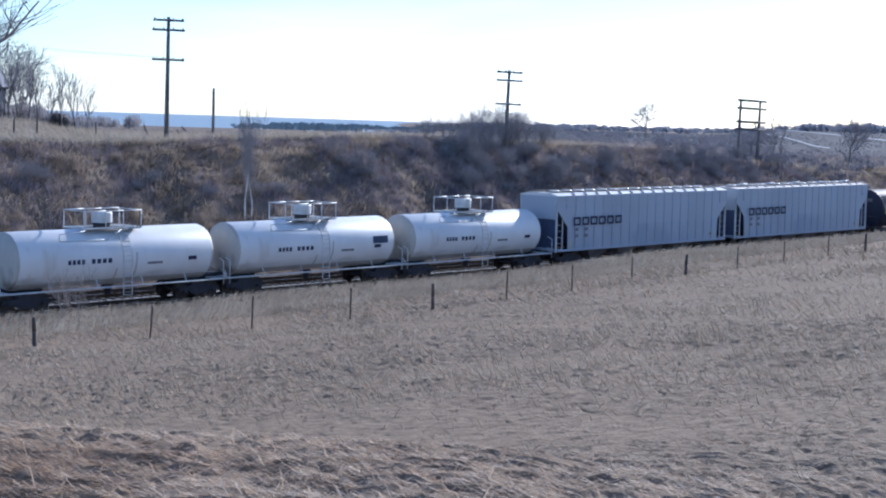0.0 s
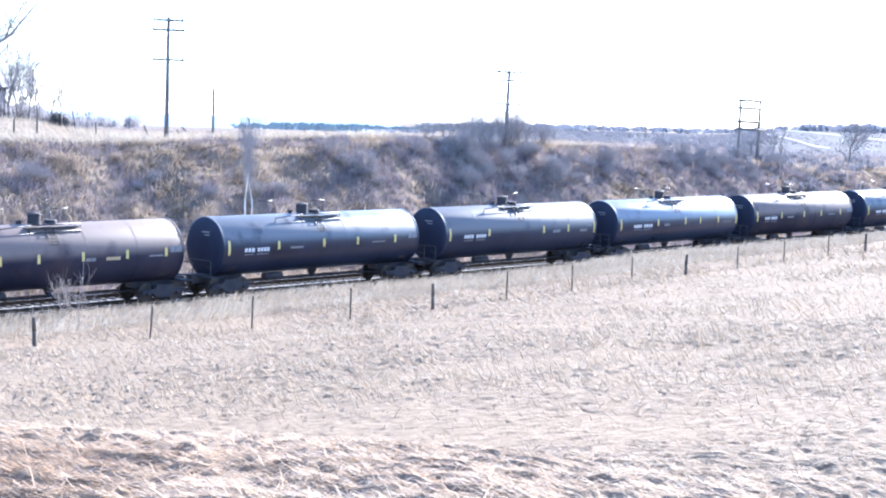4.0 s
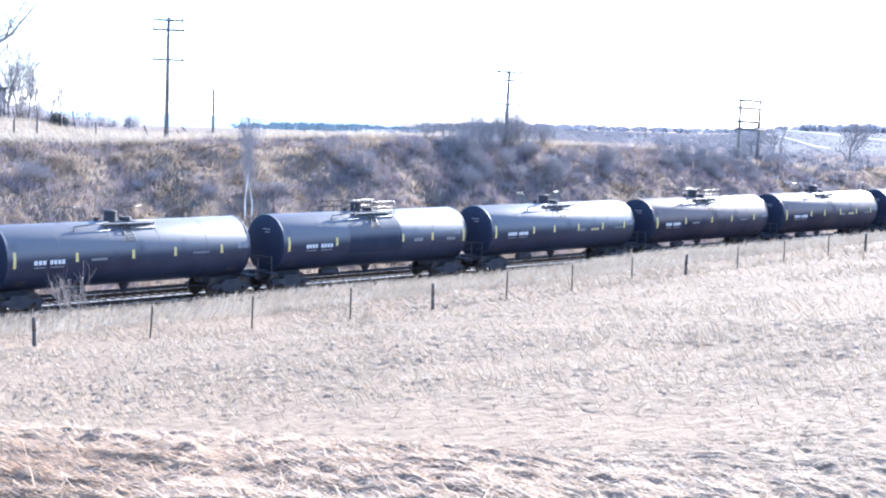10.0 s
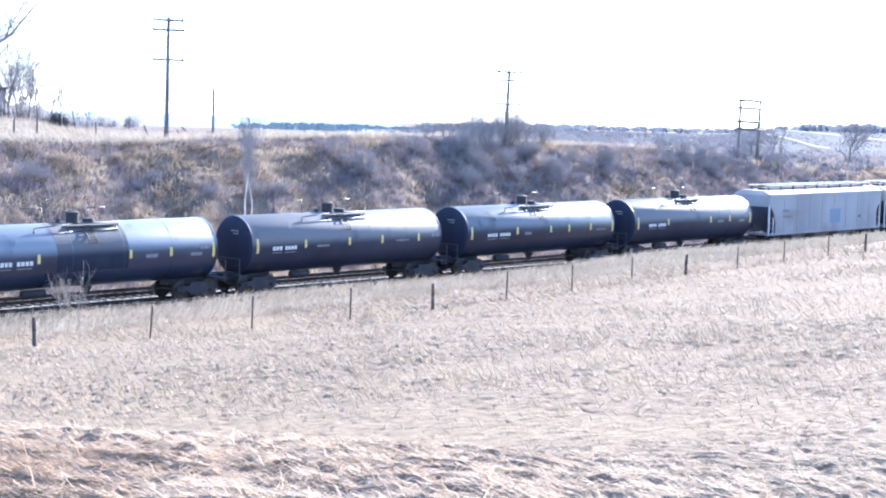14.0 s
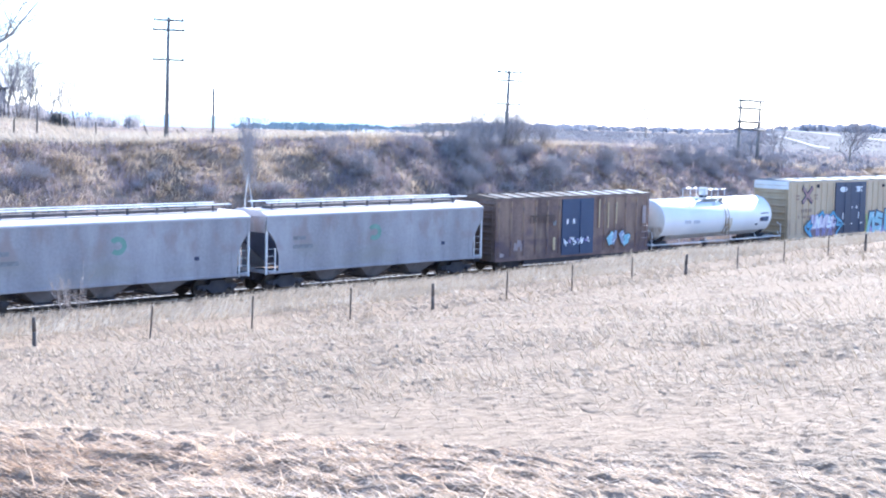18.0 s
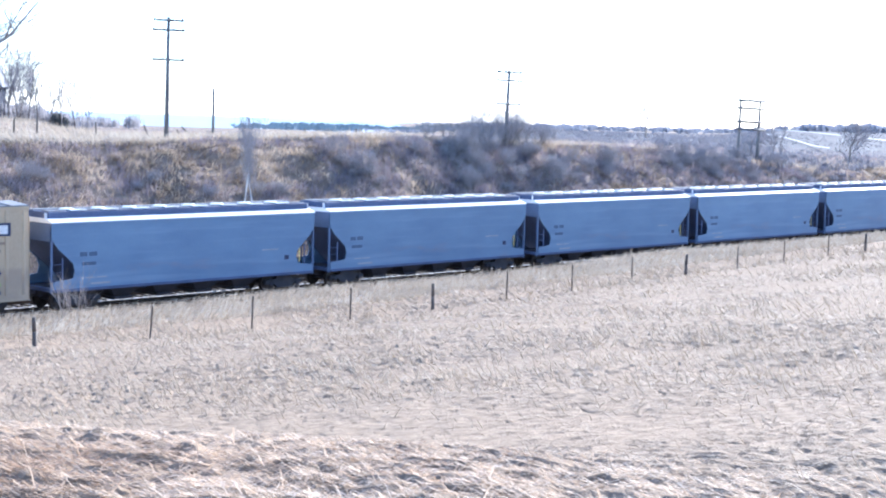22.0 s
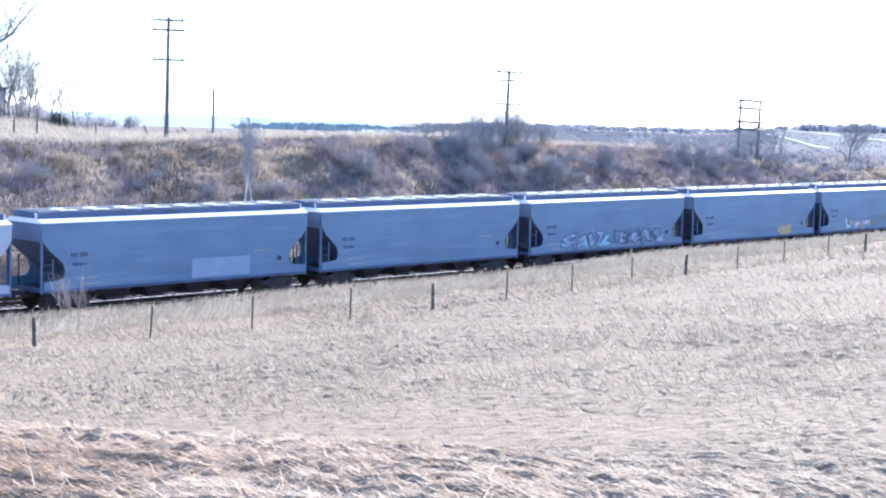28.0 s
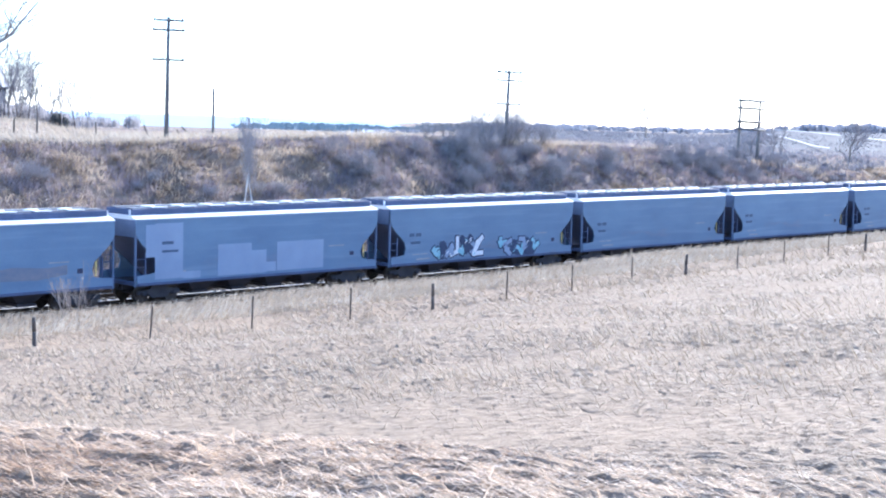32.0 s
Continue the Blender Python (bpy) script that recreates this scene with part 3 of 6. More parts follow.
M_GREENMARK = surface("faded_green_roundel", (0.11, 0.25, 0.19), (0.22, 0.34, 0.29), 2, 20, 0.6)

# ---- rolling stock; x runs along the car, z up from the rail, the field side is -y ----
def build_truck(car, x):
    t = part("truck", Shape().box(x - 0.22, x + 0.22, -1.1, 1.1, 0.42, 0.72, 0.03), M_UNDER, car)
    for s in (-1, 1):
        y = s * 1.02
        fr = Shape().slab([(x - 1.25, 0.42), (x - 1.25, 0.62), (x - 0.55, 0.68), (x - 0.42, 0.86), (x + 0.42, 0.86), (x + 0.55, 0.68), (x + 1.25, 0.62), (x + 1.25, 0.42),
                           (x + 0.7, 0.46), (x + 0.4, 0.24), (x - 0.4, 0.24), (x - 0.7, 0.46)], "y", y - 0.09, y + 0.09)
        for d in (-0.9, 0.9):
            fr.tube((x + d, y - 0.17, 0.47), (x + d, y + 0.17, 0.47), 0.11, n=8)
        part("side_frame", fr, M_UNDER, t)
        for d in (-0.9, 0.9):
            w = Shape()
            w.tube((x + d, s * 0.70, 0.46), (x + d, s * 0.83, 0.46), 0.457, n=22)
            w.tube((x + d, s * 0.67, 0.46), (x + d, s * 0.70, 0.46), 0.485, n=22)
            part("wheel", w, M_WHEEL, t)
    for d in (-0.9, 0.9):
        part("axle", Shape().tube((x + d, -0.9, 0.46), (x + d, 0.9, 0.46), 0.08, n=8), M_UNDER, t)
    return t


def build_coupler(car, x, sgn):
    c = Shape().box(min(x, x + sgn * 0.62), max(x, x + sgn * 0.62), -0.1, 0.1, 0.74, 0.96, 0.02)
    c.box(min(x + sgn * 0.56, x + sgn * 0.84), max(x + sgn * 0.56, x + sgn * 0.84), -0.17, 0.15, 0.68, 1.0, 0.04)
    return part("coupler", c, M_UNDER, car)


def shell_patch(x0, x1, a0, a1, r, zc, n=6, lift=0.008):
    """A thin curved plate on the field side of a tank, from angle a0 to a1 above the level of its axis."""
    s = Shape()
    pts = []
    for k in range(n + 1):
        a = radians(a0 + (a1 - a0) * k / n)
        for rr in (r - 0.004, r + lift):
            for x in (x0, x1):
                pts.append((x, -rr * math.cos(a), zc + rr * math.sin(a)))
    f = []
    for k in range(n):
        b = 4 * k
        f += [(b + 2, b + 3, b + 7, b + 6), (b, b + 2, b + 6, b + 4), (b + 1, b + 5, b + 7, b + 3)]
    f += [(0, 1, 3, 2), (4 * n, 4 * n + 2, 4 * n + 3, 4 * n + 1)]
    return s.add(pts, f)


def tank_shell(half, r, zc, bulge, n=40):
    prof = []
    for k in range(7):
        a = math.pi / 2 * k / 6
        prof.append((-half - bulge * math.cos(a), max(0.02, r * math.sin(a))))
    prof.insert(6, (-half - 0.06, r * 0.985))
    prof += [(-a, b) for a, b in reversed(prof)]
    return Shape().lathe("x", (0, 0, zc), prof, n)


def arc_ladder(x, w, a0, a1, r, zc, out=0.09, z_low=None):
    """A ladder that follows the shell: two stiles and rungs."""
    s = Shape()
    for d in (-w / 2, w / 2):
        pts = [(x + d, -(r + out) * math.cos(radians(a)), zc + (r + out) * math.sin(radians(a))) for a in np.linspace(a0, a1, 7)]
        if z_low is not None:
            pts.insert(0, (x + d, pts[0][1], z_low))
        s.path(pts, 0.025, 4)
    for a in np.linspace(a0, a1, 8):
        y, z = -(r + out) * math.cos(radians(a)), zc + (r + out) * math.sin(radians(a))
        s.tube((x - w / 2, y, z), (x + w / 2, y, z), 0.018, n=4)
    if z_low is not None:
        y = -(r + out) * math.cos(radians(a0))
        zt = zc + (r + out) * math.sin(radians(a0))
        for z in np.arange(z_low, zt, 0.32):
            s.tube((x - w / 2, y, z), (x + w / 2, y, z), 0.018, n=4)
    return s


def frame_common(car, half_len, truck_at, q=1.0):
    """Stub sills, couplers, trucks under a tank car."""
    for s in (-1, 1):
        a, b = sorted((s * (truck_at - 1.3), s * half_len))
        part("stub_sill", Shape().box(a, b, -0.33, 0.33, 0.68, 1.12, 0.02), M_UNDER, car)
        build_coupler(car, s * half_len, s)
        build_truck(car, s * truck_at)
        c = s * truck_at
        sad = Shape().slab([(-1.2 * q, 1.5), (-1.0 * q, 1.3), (-0.35, 1.02), (-0.35, 0.82), (0.35, 0.82), (0.35, 1.02), (1.0 * q, 1.3), (1.2 * q, 1.5), (0.9 * q, 1.62), (-0.9 * q, 1.62)], "x", c - 0.25, c + 0.25)
        part("saddle", sad, M_UNDER, car)


def build_black_tank(label, paint, letters, strips, details, cage="low", band=False, half=7.05):
    """letters: x spans of white lettering blocks; strips: x of the yellow strips; details: (x0, x1, a0, a1, material) small marks."""
    r, zc = 1.55, 2.5
    car = thing("tank_car", label, "tank car", "black tank cars")
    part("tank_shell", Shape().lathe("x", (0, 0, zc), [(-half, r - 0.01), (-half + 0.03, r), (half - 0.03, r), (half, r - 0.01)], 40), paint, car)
    for s in (-1, 1):
        dish = [(s * (half - 0.01), r - 0.015)] + [(s * (half + 0.03 + 0.19 * math.cos(math.pi / 2 * k / 6)), max(0.02, (r - 0.02) * math.sin(math.pi / 2 * k / 6))) for k in range(6, -1, -1)]
        part("tank_head", Shape().lathe("x", (0, 0, zc), dish, 40), M_HEADBLACK, car, "plain black dished tank head")
    frame_common(car, 8.05, 6.2)
    for s in (-1, 1):
        part("end_band", Shape().lathe("x", (s * (half - 0.02), 0, zc), [(-0.05, r), (-0.045, r + 0.02), (0.045, r + 0.02), (0.05, r)], 40), paint, car)
    for x in (-4.3, -1.45, 1.45, 4.3):
        part("weld_seam", Shape().lathe("x", (x, 0, zc), [(-0.02, r), (-0.014, r + 0.007), (0.014, r + 0.007), (0.02, r)], 40), paint, car)
    if band:
        part("scoured_band", shell_patch(-2.3, 1.7, -25, 88, r, zc, 18, 0.004), M_DULLBAND, car, "dull scoured band round the middle of the shell")
    # fittings on top
    mx = -0.5
    part("fittings_housing", Shape().lathe("z", (mx, 0, zc + r - 0.12), [(0, 0.31), (0.52, 0.31), (0.56, 0.34), (0.6, 0.33), (0.66, 0.2), (0.68, 0.03)], 18), M_UNDER, car)
    part("manway_cover", Shape().lathe("z", (mx + 0.9, 0, zc + r - 0.06), [(0, 0.30), (0.16, 0.30), (0.22, 0.27), (0.25, 0.05)], 16), M_UNDER, car)
    part("relief_valve", Shape().lathe("z", (mx - 0.75, 0.1, zc + r - 0.06), [(0, 0.11), (0.14, 0.11), (0.16, 0.14), (0.21, 0.14), (0.24, 0.05)], 12), M_UNDER, car)
    zt = zc + r - 0.1
    for y in (-0.72, 0.72):
        part("platform", Shape().box(mx - 0.95, mx + 1.9, y - 0.17, y + 0.17, zt - 0.06, zt - 0.01), M_DARKPIPE, car)
        for x in (mx - 0.9, mx + 0.5, mx + 1.85):
            part("platform_bracket", Shape().tube((x, y * 1.2, zt - 0.03), (x, y * 1.45, zt - 0.28), 0.03, n=5), M_DARKPIPE, car)

    def pipe(pts, r=0.024):
        part("safety_railing", Shape().path(pts, r, 5), M_DARKPIPE, car)

    pipe([(mx - 0.7, -0.9, zt + 0.1), (mx - 2.7, -0.98, zt - 0.05), (mx - 2.75, -1.0, zt - 0.36), (mx - 0.6, -1.02, zt - 0.26), (mx + 1.9, -1.0, zt - 0.2)], 0.03)
    pipe([(mx - 0.7, -0.9, zt + 0.1), (mx + 1.95, -0.9, zt + 0.1), (mx + 1.95, -0.9, zt - 0.08)], 0.03)
    if cage == "high":
        for y in (-0.85, 0.85):
            pipe([(mx - 1.9, y, zt - 0.1), (mx - 1.9, y, zt + 0.62), (mx + 2.2, y, zt + 0.62), (mx + 2.2, y, zt - 0.1)])
            pipe([(mx - 1.9, y, zt + 0.32), (mx + 2.2, y, zt + 0.32)])
            for x in (mx - 0.9, mx + 0.8):
                pipe([(x, y, zt - 0.1), (x, y, zt + 0.62)])
    else:
        pipe([(mx - 1.2, 0.8, zt), (mx - 1.2, 0.8, zt + 0.75), (mx - 2.4, 0.8, zt + 0.75)])
        pipe([(mx + 1.4, 0.8, zt), (mx + 1.4, 0.8, zt + 0.7), (mx + 2.4, 0.8, zt + 0.72)])
    part("ladder", arc_ladder(mx + 0.2, 0.45, 24, 62, r, zc), M_DARKPIPE, car, "dark steel ladder curving down the shell")
    part("bottom_outlet", Shape().lathe("z", (0.3, 0, 0.52), [(0, 0.16), (0.2, 0.18), (0.42, 0.3)], 14), M_UNDER, car)
    part("brake_reservoir", Shape().tube((-3.6, -0.55, 0.82), (-2.4, -0.55, 0.82), 0.19, n=12), M_UNDER, car)
    part("brake_rigging", Shape().path([(-5.0, -0.5, 0.6), (-1.0, -0.45, 0.66), (4.8, -0.5, 0.6)], 0.035, 5), M_UNDER, car)
    for s in (-1, 1):
        e = Shape()
        x = s * (half + 0.72)
        e.path([(x, -1.35, 0.75), (x, -1.35, 1.9), (x, -0.5, 1.9), (x, 0.5, 1.9), (x, 1.35, 1.9), (x, 1.35, 0.75)], 0.025, 5)
        for z in (0.8, 1.2, 1.55):
            e.tube((x, -1.35, z), (x, -0.9, z), 0.018, n=4)
        part("end_handrail", e, M_DARKPIPE, car)
        part("end_platform", Shape().box(min(x, x - s * 0.5), max(x, x - s * 0.5), -1.4, 1.4, 0.98, 1.04), M_UNDER, car)
        part("step", Shape().box(min(x, x - s * 0.35), max(x, x - s * 0.35), -1.42, -1.2, 0.42, 0.47), M_UNDER, car)
        # small stencilled lines on the dished head
        for z, w in ((3.25, 0.3), (3.1, 0.2)):
            part("head_stencil", Shape().box(*sorted((s * (half + 0.165), s * (half + 0.21))), -0.55, -0.55 + 2 * w, z, z + 0.07), M_PALEMARK, car)
    for x in strips:
        tall = 14 if abs(x) > 6.0 else 8
        part("reflector", shell_patch(x - 0.075, x + 0.075, 1 - tall, 1 + tall, r, zc), M_YELLOWSTRIP, car, "yellow reflective strip")
    for x0, x1 in letters:
        k = max(2, round((x1 - x0) / 0.24))
        w = (x1 - x0) / k
        for i in range(k):
            part("lettering", shell_patch(x0 + i * w, x0 + i * w + w * 0.74, -9, -1.5, r, zc), M_WHITESTRIP, car, "white painted lettering bar")
        part("stencil", shell_patch(x0, x0 + (x1 - x0) * 0.9, -15, -13, r, zc), M_PALEMARK, car, "faint grey stencilled line")
    for x0, x1, a0, a1, material in details:
        part("marking", shell_patch(x0, x1, a0, a1, r, zc), material, car, "small faded stencilled panel")
    return car


def build_white_tank(label, half, r, top, paint, long_car=False):
    zc = top - r
    car = thing("tank_car", label, "tank car", "white tank cars")
    dish = 0.7 if long_car else 0.45
    part("tank_shell", tank_shell(half, r, zc, dish), paint, car)
    for s in (-1, 1):
        hp = [(s * (half + 0.005 + (dish + 0.03) * math.cos(math.pi / 2 * k / 6)), max(0.02, (r + 0.004) * math.sin(math.pi / 2 * k / 6))) for k in range(7)]
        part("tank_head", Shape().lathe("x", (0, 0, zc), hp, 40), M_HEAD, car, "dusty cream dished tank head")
    if not long_car:
        part("drip_stain", shell_patch(0.9, 1.0, -55, 10, r, zc, 10, 0.004), M_STREAK, car)
        part("drip_stain", shell_patch(-0.2, -0.1, -60, -20, r, zc, 10, 0.004), M_STREAK, car)
    part("belly_grime", shell_patch(-half, half, -62, -47, r, zc, 5, 0.003), M_STREAK, car, "dull grime along the belly")
    ends = half + dish + 0.7
    frame_common(car, ends + 0.1, half - 0.55, 0.8)
    # side sills with white handrail along both sides
    for y in (-1.42, 1.42):
        rail = Shape()
        rail.path([(-ends, y, 0.98), (ends, y, 0.98)], 0.045, 6)
        for x in np.linspace(-ends + 0.15, ends - 0.15, 6):
            rail.tube((x, y, 0.98), (x, y * 0.86, 1.35), 0.03, n=5)
        for x in (-ends, ends):
            rail.path([(x, y, 0.7), (x, y, 1.85), (x, y * 0.75, 2.0)], 0.028, 5)
        part("side_handrail", rail, M_RAILPIPE, car, "white painted steel handrail")
    for s in (-1, 1):
        x = s * (ends - 0.35)
        part("end_platform", Shape().box(x - 0.35, x + 0.35, -1.35, 1.35, 0.93, 1.0), M_RAILPIPE, car)
    # platform and cage on top
    zt = top + 0.02
    for y in (-0.92, -0.62, 0.62, 0.92):
        part("platform_bar", Shape().box(-1.75, 1.55, y - 0.03, y + 0.03, zt, zt + 0.05), M_RAILPIPE, car)
    for x in (-1.72, -1.1, 1.0, 1.5):
        part("platform_bar", Shape().box(x - 0.03, x + 0.03, -0.95, 0.95, zt - 0.015, zt + 0.045), M_RAILPIPE, car)
    part("ladder_saddle", shell_patch(0.1, 0.6, 34, 66, r, zc, 6, 0.05), M_RAILPIPE, car)
    pipe = M_HATCH if long_car else M_RAILPIPE
    drum = 0.3 if long_car else 0.5
    zr = zt + (0.68 if long_car else 0.86)
    q = 0.8 if long_car else 1.0
    for y in (-0.92, 0.92):
        for x in (-1.7 * q, -0.55 * q, 0.45 * q, 1.5 * q):
            part("cage_post", Shape().tube((x, y, zt), (x, y, zr), 0.03, n=6), pipe, car)
        for a, b in ((-1.73, -0.55), (-0.55, 0.45), (0.45, 1.53)):
            part("cage_rail", Shape().tube((a * q, y, zr), (b * q, y, zr), 0.032, n=6), pipe, car, "pale pipe guard rail of the top platform")
    for x in (-1.7 * q, 1.5 * q):
        part("cage_rail", Shape().tube((x, -0.92, zr), (x, 0.92, zr), 0.028, n=6), pipe, car)
    # Neck is near black to paint the shadow beneath the white housing.
    part("neck_shadow", Shape().lathe("z", (-0.15, 0, zt), [(-0.2, 0.84 * drum), (0.26, 0.84 * drum)], 20), M_UNDER, car, "neck coloured dark for the shadow under the housing")
    part("fittings_housing", Shape().lathe("z", (-0.15, 0, zt), [(0.24, 0.92 * drum), (0.25, drum), (0.72, drum), (0.76, 0.94 * drum), (0.78, 0.03)], 20), M_RAILPIPE, car, "white drum-shaped fittings housing")
    # Dark plate stands in for the shadow line below the platform.
    part("platform_shadow_plate", Shape().box(-1.7, 1.5, -0.9, -0.45, zt - 0.045, zt - 0.02), M_UNDER, car, "dark plate for the shadow line under the top platform")
    hand = Shape()
    hand.path([(-1.75, -0.98, zt - 0.05), (-3.2, -1.0, zt - 0.18), (-3.2, -1.05, zt - 0.5), (-0.6, -1.1, zt - 0.5), (0.3, -0.98, zt - 0.05)], 0.028, 5)
    part("grab_rail", hand, M_RAILPIPE, car)
    part("ladder", arc_ladder(0.85 if long_car else 0.35, 0.4 if long_car else 0.5, -5, 58, r, zc, 0.1, 0.55), M_RUSTRUN if long_car else M_RAILPIPE, car, "rust-stained side ladder" if long_car else "white side ladder")
    part("bottom_outlet", Shape().lathe("z", (0.2, 0, 0.45), [(0, 0.15), (0.2, 0.18), (0.45, 0.3)], 14), M_UNDER, car)
    for x0, x1 in ((-4.3, -3.5), (-3.2, -2.4)) if long_car else ((-2.95, -1.95), (-1.65, -0.4)):
        for k in range(4):
            w = (x1 - x0) / 4
            part("lettering", shell_patch(x0 + k * w, x0 + k * w + w * 0.66, -8, 1.2, r, zc), M_FADEDINK if long_car else M_NAVY, car, "faded lettering bar" if long_car else "dark painted lettering bar")
    part("placard", shell_patch(half - 1.45, half - 0.95, -12, -4, r, zc), M_NAVY, car, "dark square placard")
    if long_car:
        for x0, x1, a0, a1, mat in ((1.35, 1.62, -38, 62, M_SPILL), (0.98, 1.16, -20, 70, M_RUSTRUN), (0.72, 0.84, -46, 30, M_RUSTRUN), (1.16, 1.3, -52, -12, M_RUSTRUN), (0.5, 0.6, 42, 78, M_RUSTRUN)):
            part("stain", shell_patch(x0, x1, a0, a1, r, zc, 10, 0.005), mat, car, "rust and ochre streak down the shell")
        part("placard", shell_patch(half - 1.3, half - 0.35, 7, 10, r, zc), M_NAVY, car, "dark narrow plate")
        part("placard", shell_patch(half - 1.35, half - 0.3, -16, -2, r, zc), M_STENCIL, car, "faded blue-grey panel")
        part("placard", shell_patch(half - 1.9, half - 1.6, -26, -21, r, zc), M_NAVY, car)
    else:
        part("stencil", shell_patch(1.6, 2.5, -16, -11, r, zc), M_PALEMARK, car)
    if long_car:
        # the shell droops a little towards its middle, where it drains
        for o in car.children:
            if o.name.split(".")[0] in ("tank_shell", "tank_head", "stain", "belly_grime", "lettering", "placard"):
                for v in o.data.vertices:
                    v.co.z += 0.02 * abs(v.co.x) - 0.05
    return car


def side_cut(half, z0, z1, kind):
    """Outline of a hopper's side sheet: a bell, a chamfer or a curve cut out at the lower corners."""
    if kind == "bell":
        cut = [(0.02, z1 - 0.72), (0.12, z1 - 0.92), (0.36, z1 - 1.25), (0.80, z1 - 1.62), (1.16, z1 - 1.95), (1.28, z1 - 2.3), (1.18, z1 - 2.66), (0.7, z1 - 2.74), (0.12, z1 - 2.78), (0.12, z0)]
    elif kind == "chamfer":
        cut = [(0.02, z1 - 0.95), (0.12, z1 - 1.0), (1.1, z1 - 2.0), (1.15, z0 + 0.12), (1.15, z0)]
    else:
        cut = [(0.02, z1 - 0.75), (0.25, z1 - 0.95), (0.62, z1 - 1.45), (0.85, z1 - 2.1), (0.85, z0 + 0.15), (0.85, z0)]
    left = [(-half + a, b) for a, b in cut]
    right = [(half - a, b) for a, b in reversed(cut)]
    return [(-half, z1)] + left + right + [(half, z1)]


def build_hopper(name, label, group, half, paint, z0, z1, ztop, kind, ribs=0, walk_raised=False, bays=4, roof=None):
    car = thing(name, label, "hopper car", group)
    wy = 1.52
    for y in (-wy, wy):
        part("side_sheet", Shape().slab(side_cut(half, z0, z1, kind), "y", y - 0.03, y + 0.03), paint, car)
    ends = half + 0.55
    # roof: two slopes to a flat top
    brow = z1 + 0.16 if kind == "bell" else ztop - 0.1
    inner = 1.1 if kind == "bell" else 0.95
    rf = Shape().slab([(-1.56, z1 - 0.05), (-1.56, z1), (-inner, brow), (inner, brow), (1.56, z1), (1.56, z1 - 0.05)], "x", -half - 0.02, half + 0.02)
    if kind == "bell":
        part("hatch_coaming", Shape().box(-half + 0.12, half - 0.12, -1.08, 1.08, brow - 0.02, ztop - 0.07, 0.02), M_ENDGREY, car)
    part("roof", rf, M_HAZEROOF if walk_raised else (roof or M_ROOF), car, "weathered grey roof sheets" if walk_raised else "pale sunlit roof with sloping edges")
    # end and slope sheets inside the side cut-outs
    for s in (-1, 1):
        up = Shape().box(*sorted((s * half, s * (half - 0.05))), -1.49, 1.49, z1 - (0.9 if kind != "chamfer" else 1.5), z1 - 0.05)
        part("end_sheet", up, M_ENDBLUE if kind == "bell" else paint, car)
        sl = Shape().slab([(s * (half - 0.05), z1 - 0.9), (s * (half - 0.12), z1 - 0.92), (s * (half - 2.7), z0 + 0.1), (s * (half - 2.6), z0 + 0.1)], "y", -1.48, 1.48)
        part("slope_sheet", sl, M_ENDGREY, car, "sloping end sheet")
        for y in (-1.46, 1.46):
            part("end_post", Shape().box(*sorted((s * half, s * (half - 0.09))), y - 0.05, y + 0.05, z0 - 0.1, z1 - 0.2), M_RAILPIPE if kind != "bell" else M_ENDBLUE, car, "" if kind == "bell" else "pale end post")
            cage = Shape()
            cage.box(*sorted((s * (half - 0.62), s * (half - 0.68))), y - 0.03, y + 0.03, z0 - 0.1, z1 - (1.7 if kind != "chamfer" else 1.5))
            for z in np.arange(z0 + 0.1, z1 - 1.7, 0.38):
                cage.tube((s * (half - 0.08), y, z), (s * (half - 0.62), y, z), 0.018, n=4)
            part("end_ladder", cage, M_RAILPIPE if kind != "bell" else M_ENDGREY, car, "" if kind == "bell" else "pale ladder rungs")
        if kind == "chamfer":
            # Panel added to close the see-through opening, in the shade-navy colour.
            part("end_panel", Shape().box(*sorted((s * (half - 0.1), s * (half - 0.14))), -1.42, 1.42, z0 + 0.14, z1 - 1.5), M_ENDGREY, car, "dark end panel below the slope sheet")
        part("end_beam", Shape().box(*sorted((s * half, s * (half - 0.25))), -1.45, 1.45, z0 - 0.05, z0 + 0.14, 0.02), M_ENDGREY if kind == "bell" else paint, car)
        build_coupler(car, s * (half - 0.1), s)
        build_truck(car, s * (half - 1.75))
        part("brake_gear" if s < 0 else "end_deck", Shape().box(*sorted((s * (half - 0.25), s * (half - 1.9))), -1.25, 1.25, 1.0, 1.06), M_UNDER, car)
    part("centre_sill", Shape().box(-half + 0.1, half - 0.1, -0.3, 0.3, 0.62, 1.1, 0.02), M_UNDER, car)
    for y in (-wy, wy):
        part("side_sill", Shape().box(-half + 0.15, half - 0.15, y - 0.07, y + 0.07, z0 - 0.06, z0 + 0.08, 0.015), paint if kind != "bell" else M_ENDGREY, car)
    # bays under the body
    span = 2 * (half - 3.2) / bays
    for k in range(bays):
        c = -half + 3.2 + span * (k + 0.5)
        w = span * 0.46
        bay = Shape()
        top, low = [(c - w, -1.35), (c + w, -1.35), (c + w, 1.35), (c - w, 1.35)], [(c - 0.4, -0.8), (c + 0.4, -0.8), (c + 0.4, 0.8), (c - 0.4, 0.8)]
        bay.add([(a, b, z0 + 0.1) for a, b in top] + [(a, b, 0.42) for a, b in low], [(0, 1, 2, 3), (7, 6, 5, 4), (0, 4, 5, 1), (1, 5, 6, 2), (2, 6, 7, 3), (3, 7, 4, 0)])
        b = part("discharge_bay", bay, M_UNDER if kind == "bell" else M_BAYDIRT, car)
        part("outlet_gate", Shape().box(c - 0.5, c + 0.5, -0.95, 0.95, 0.3, 0.42, 0.01), M_UNDER, b)
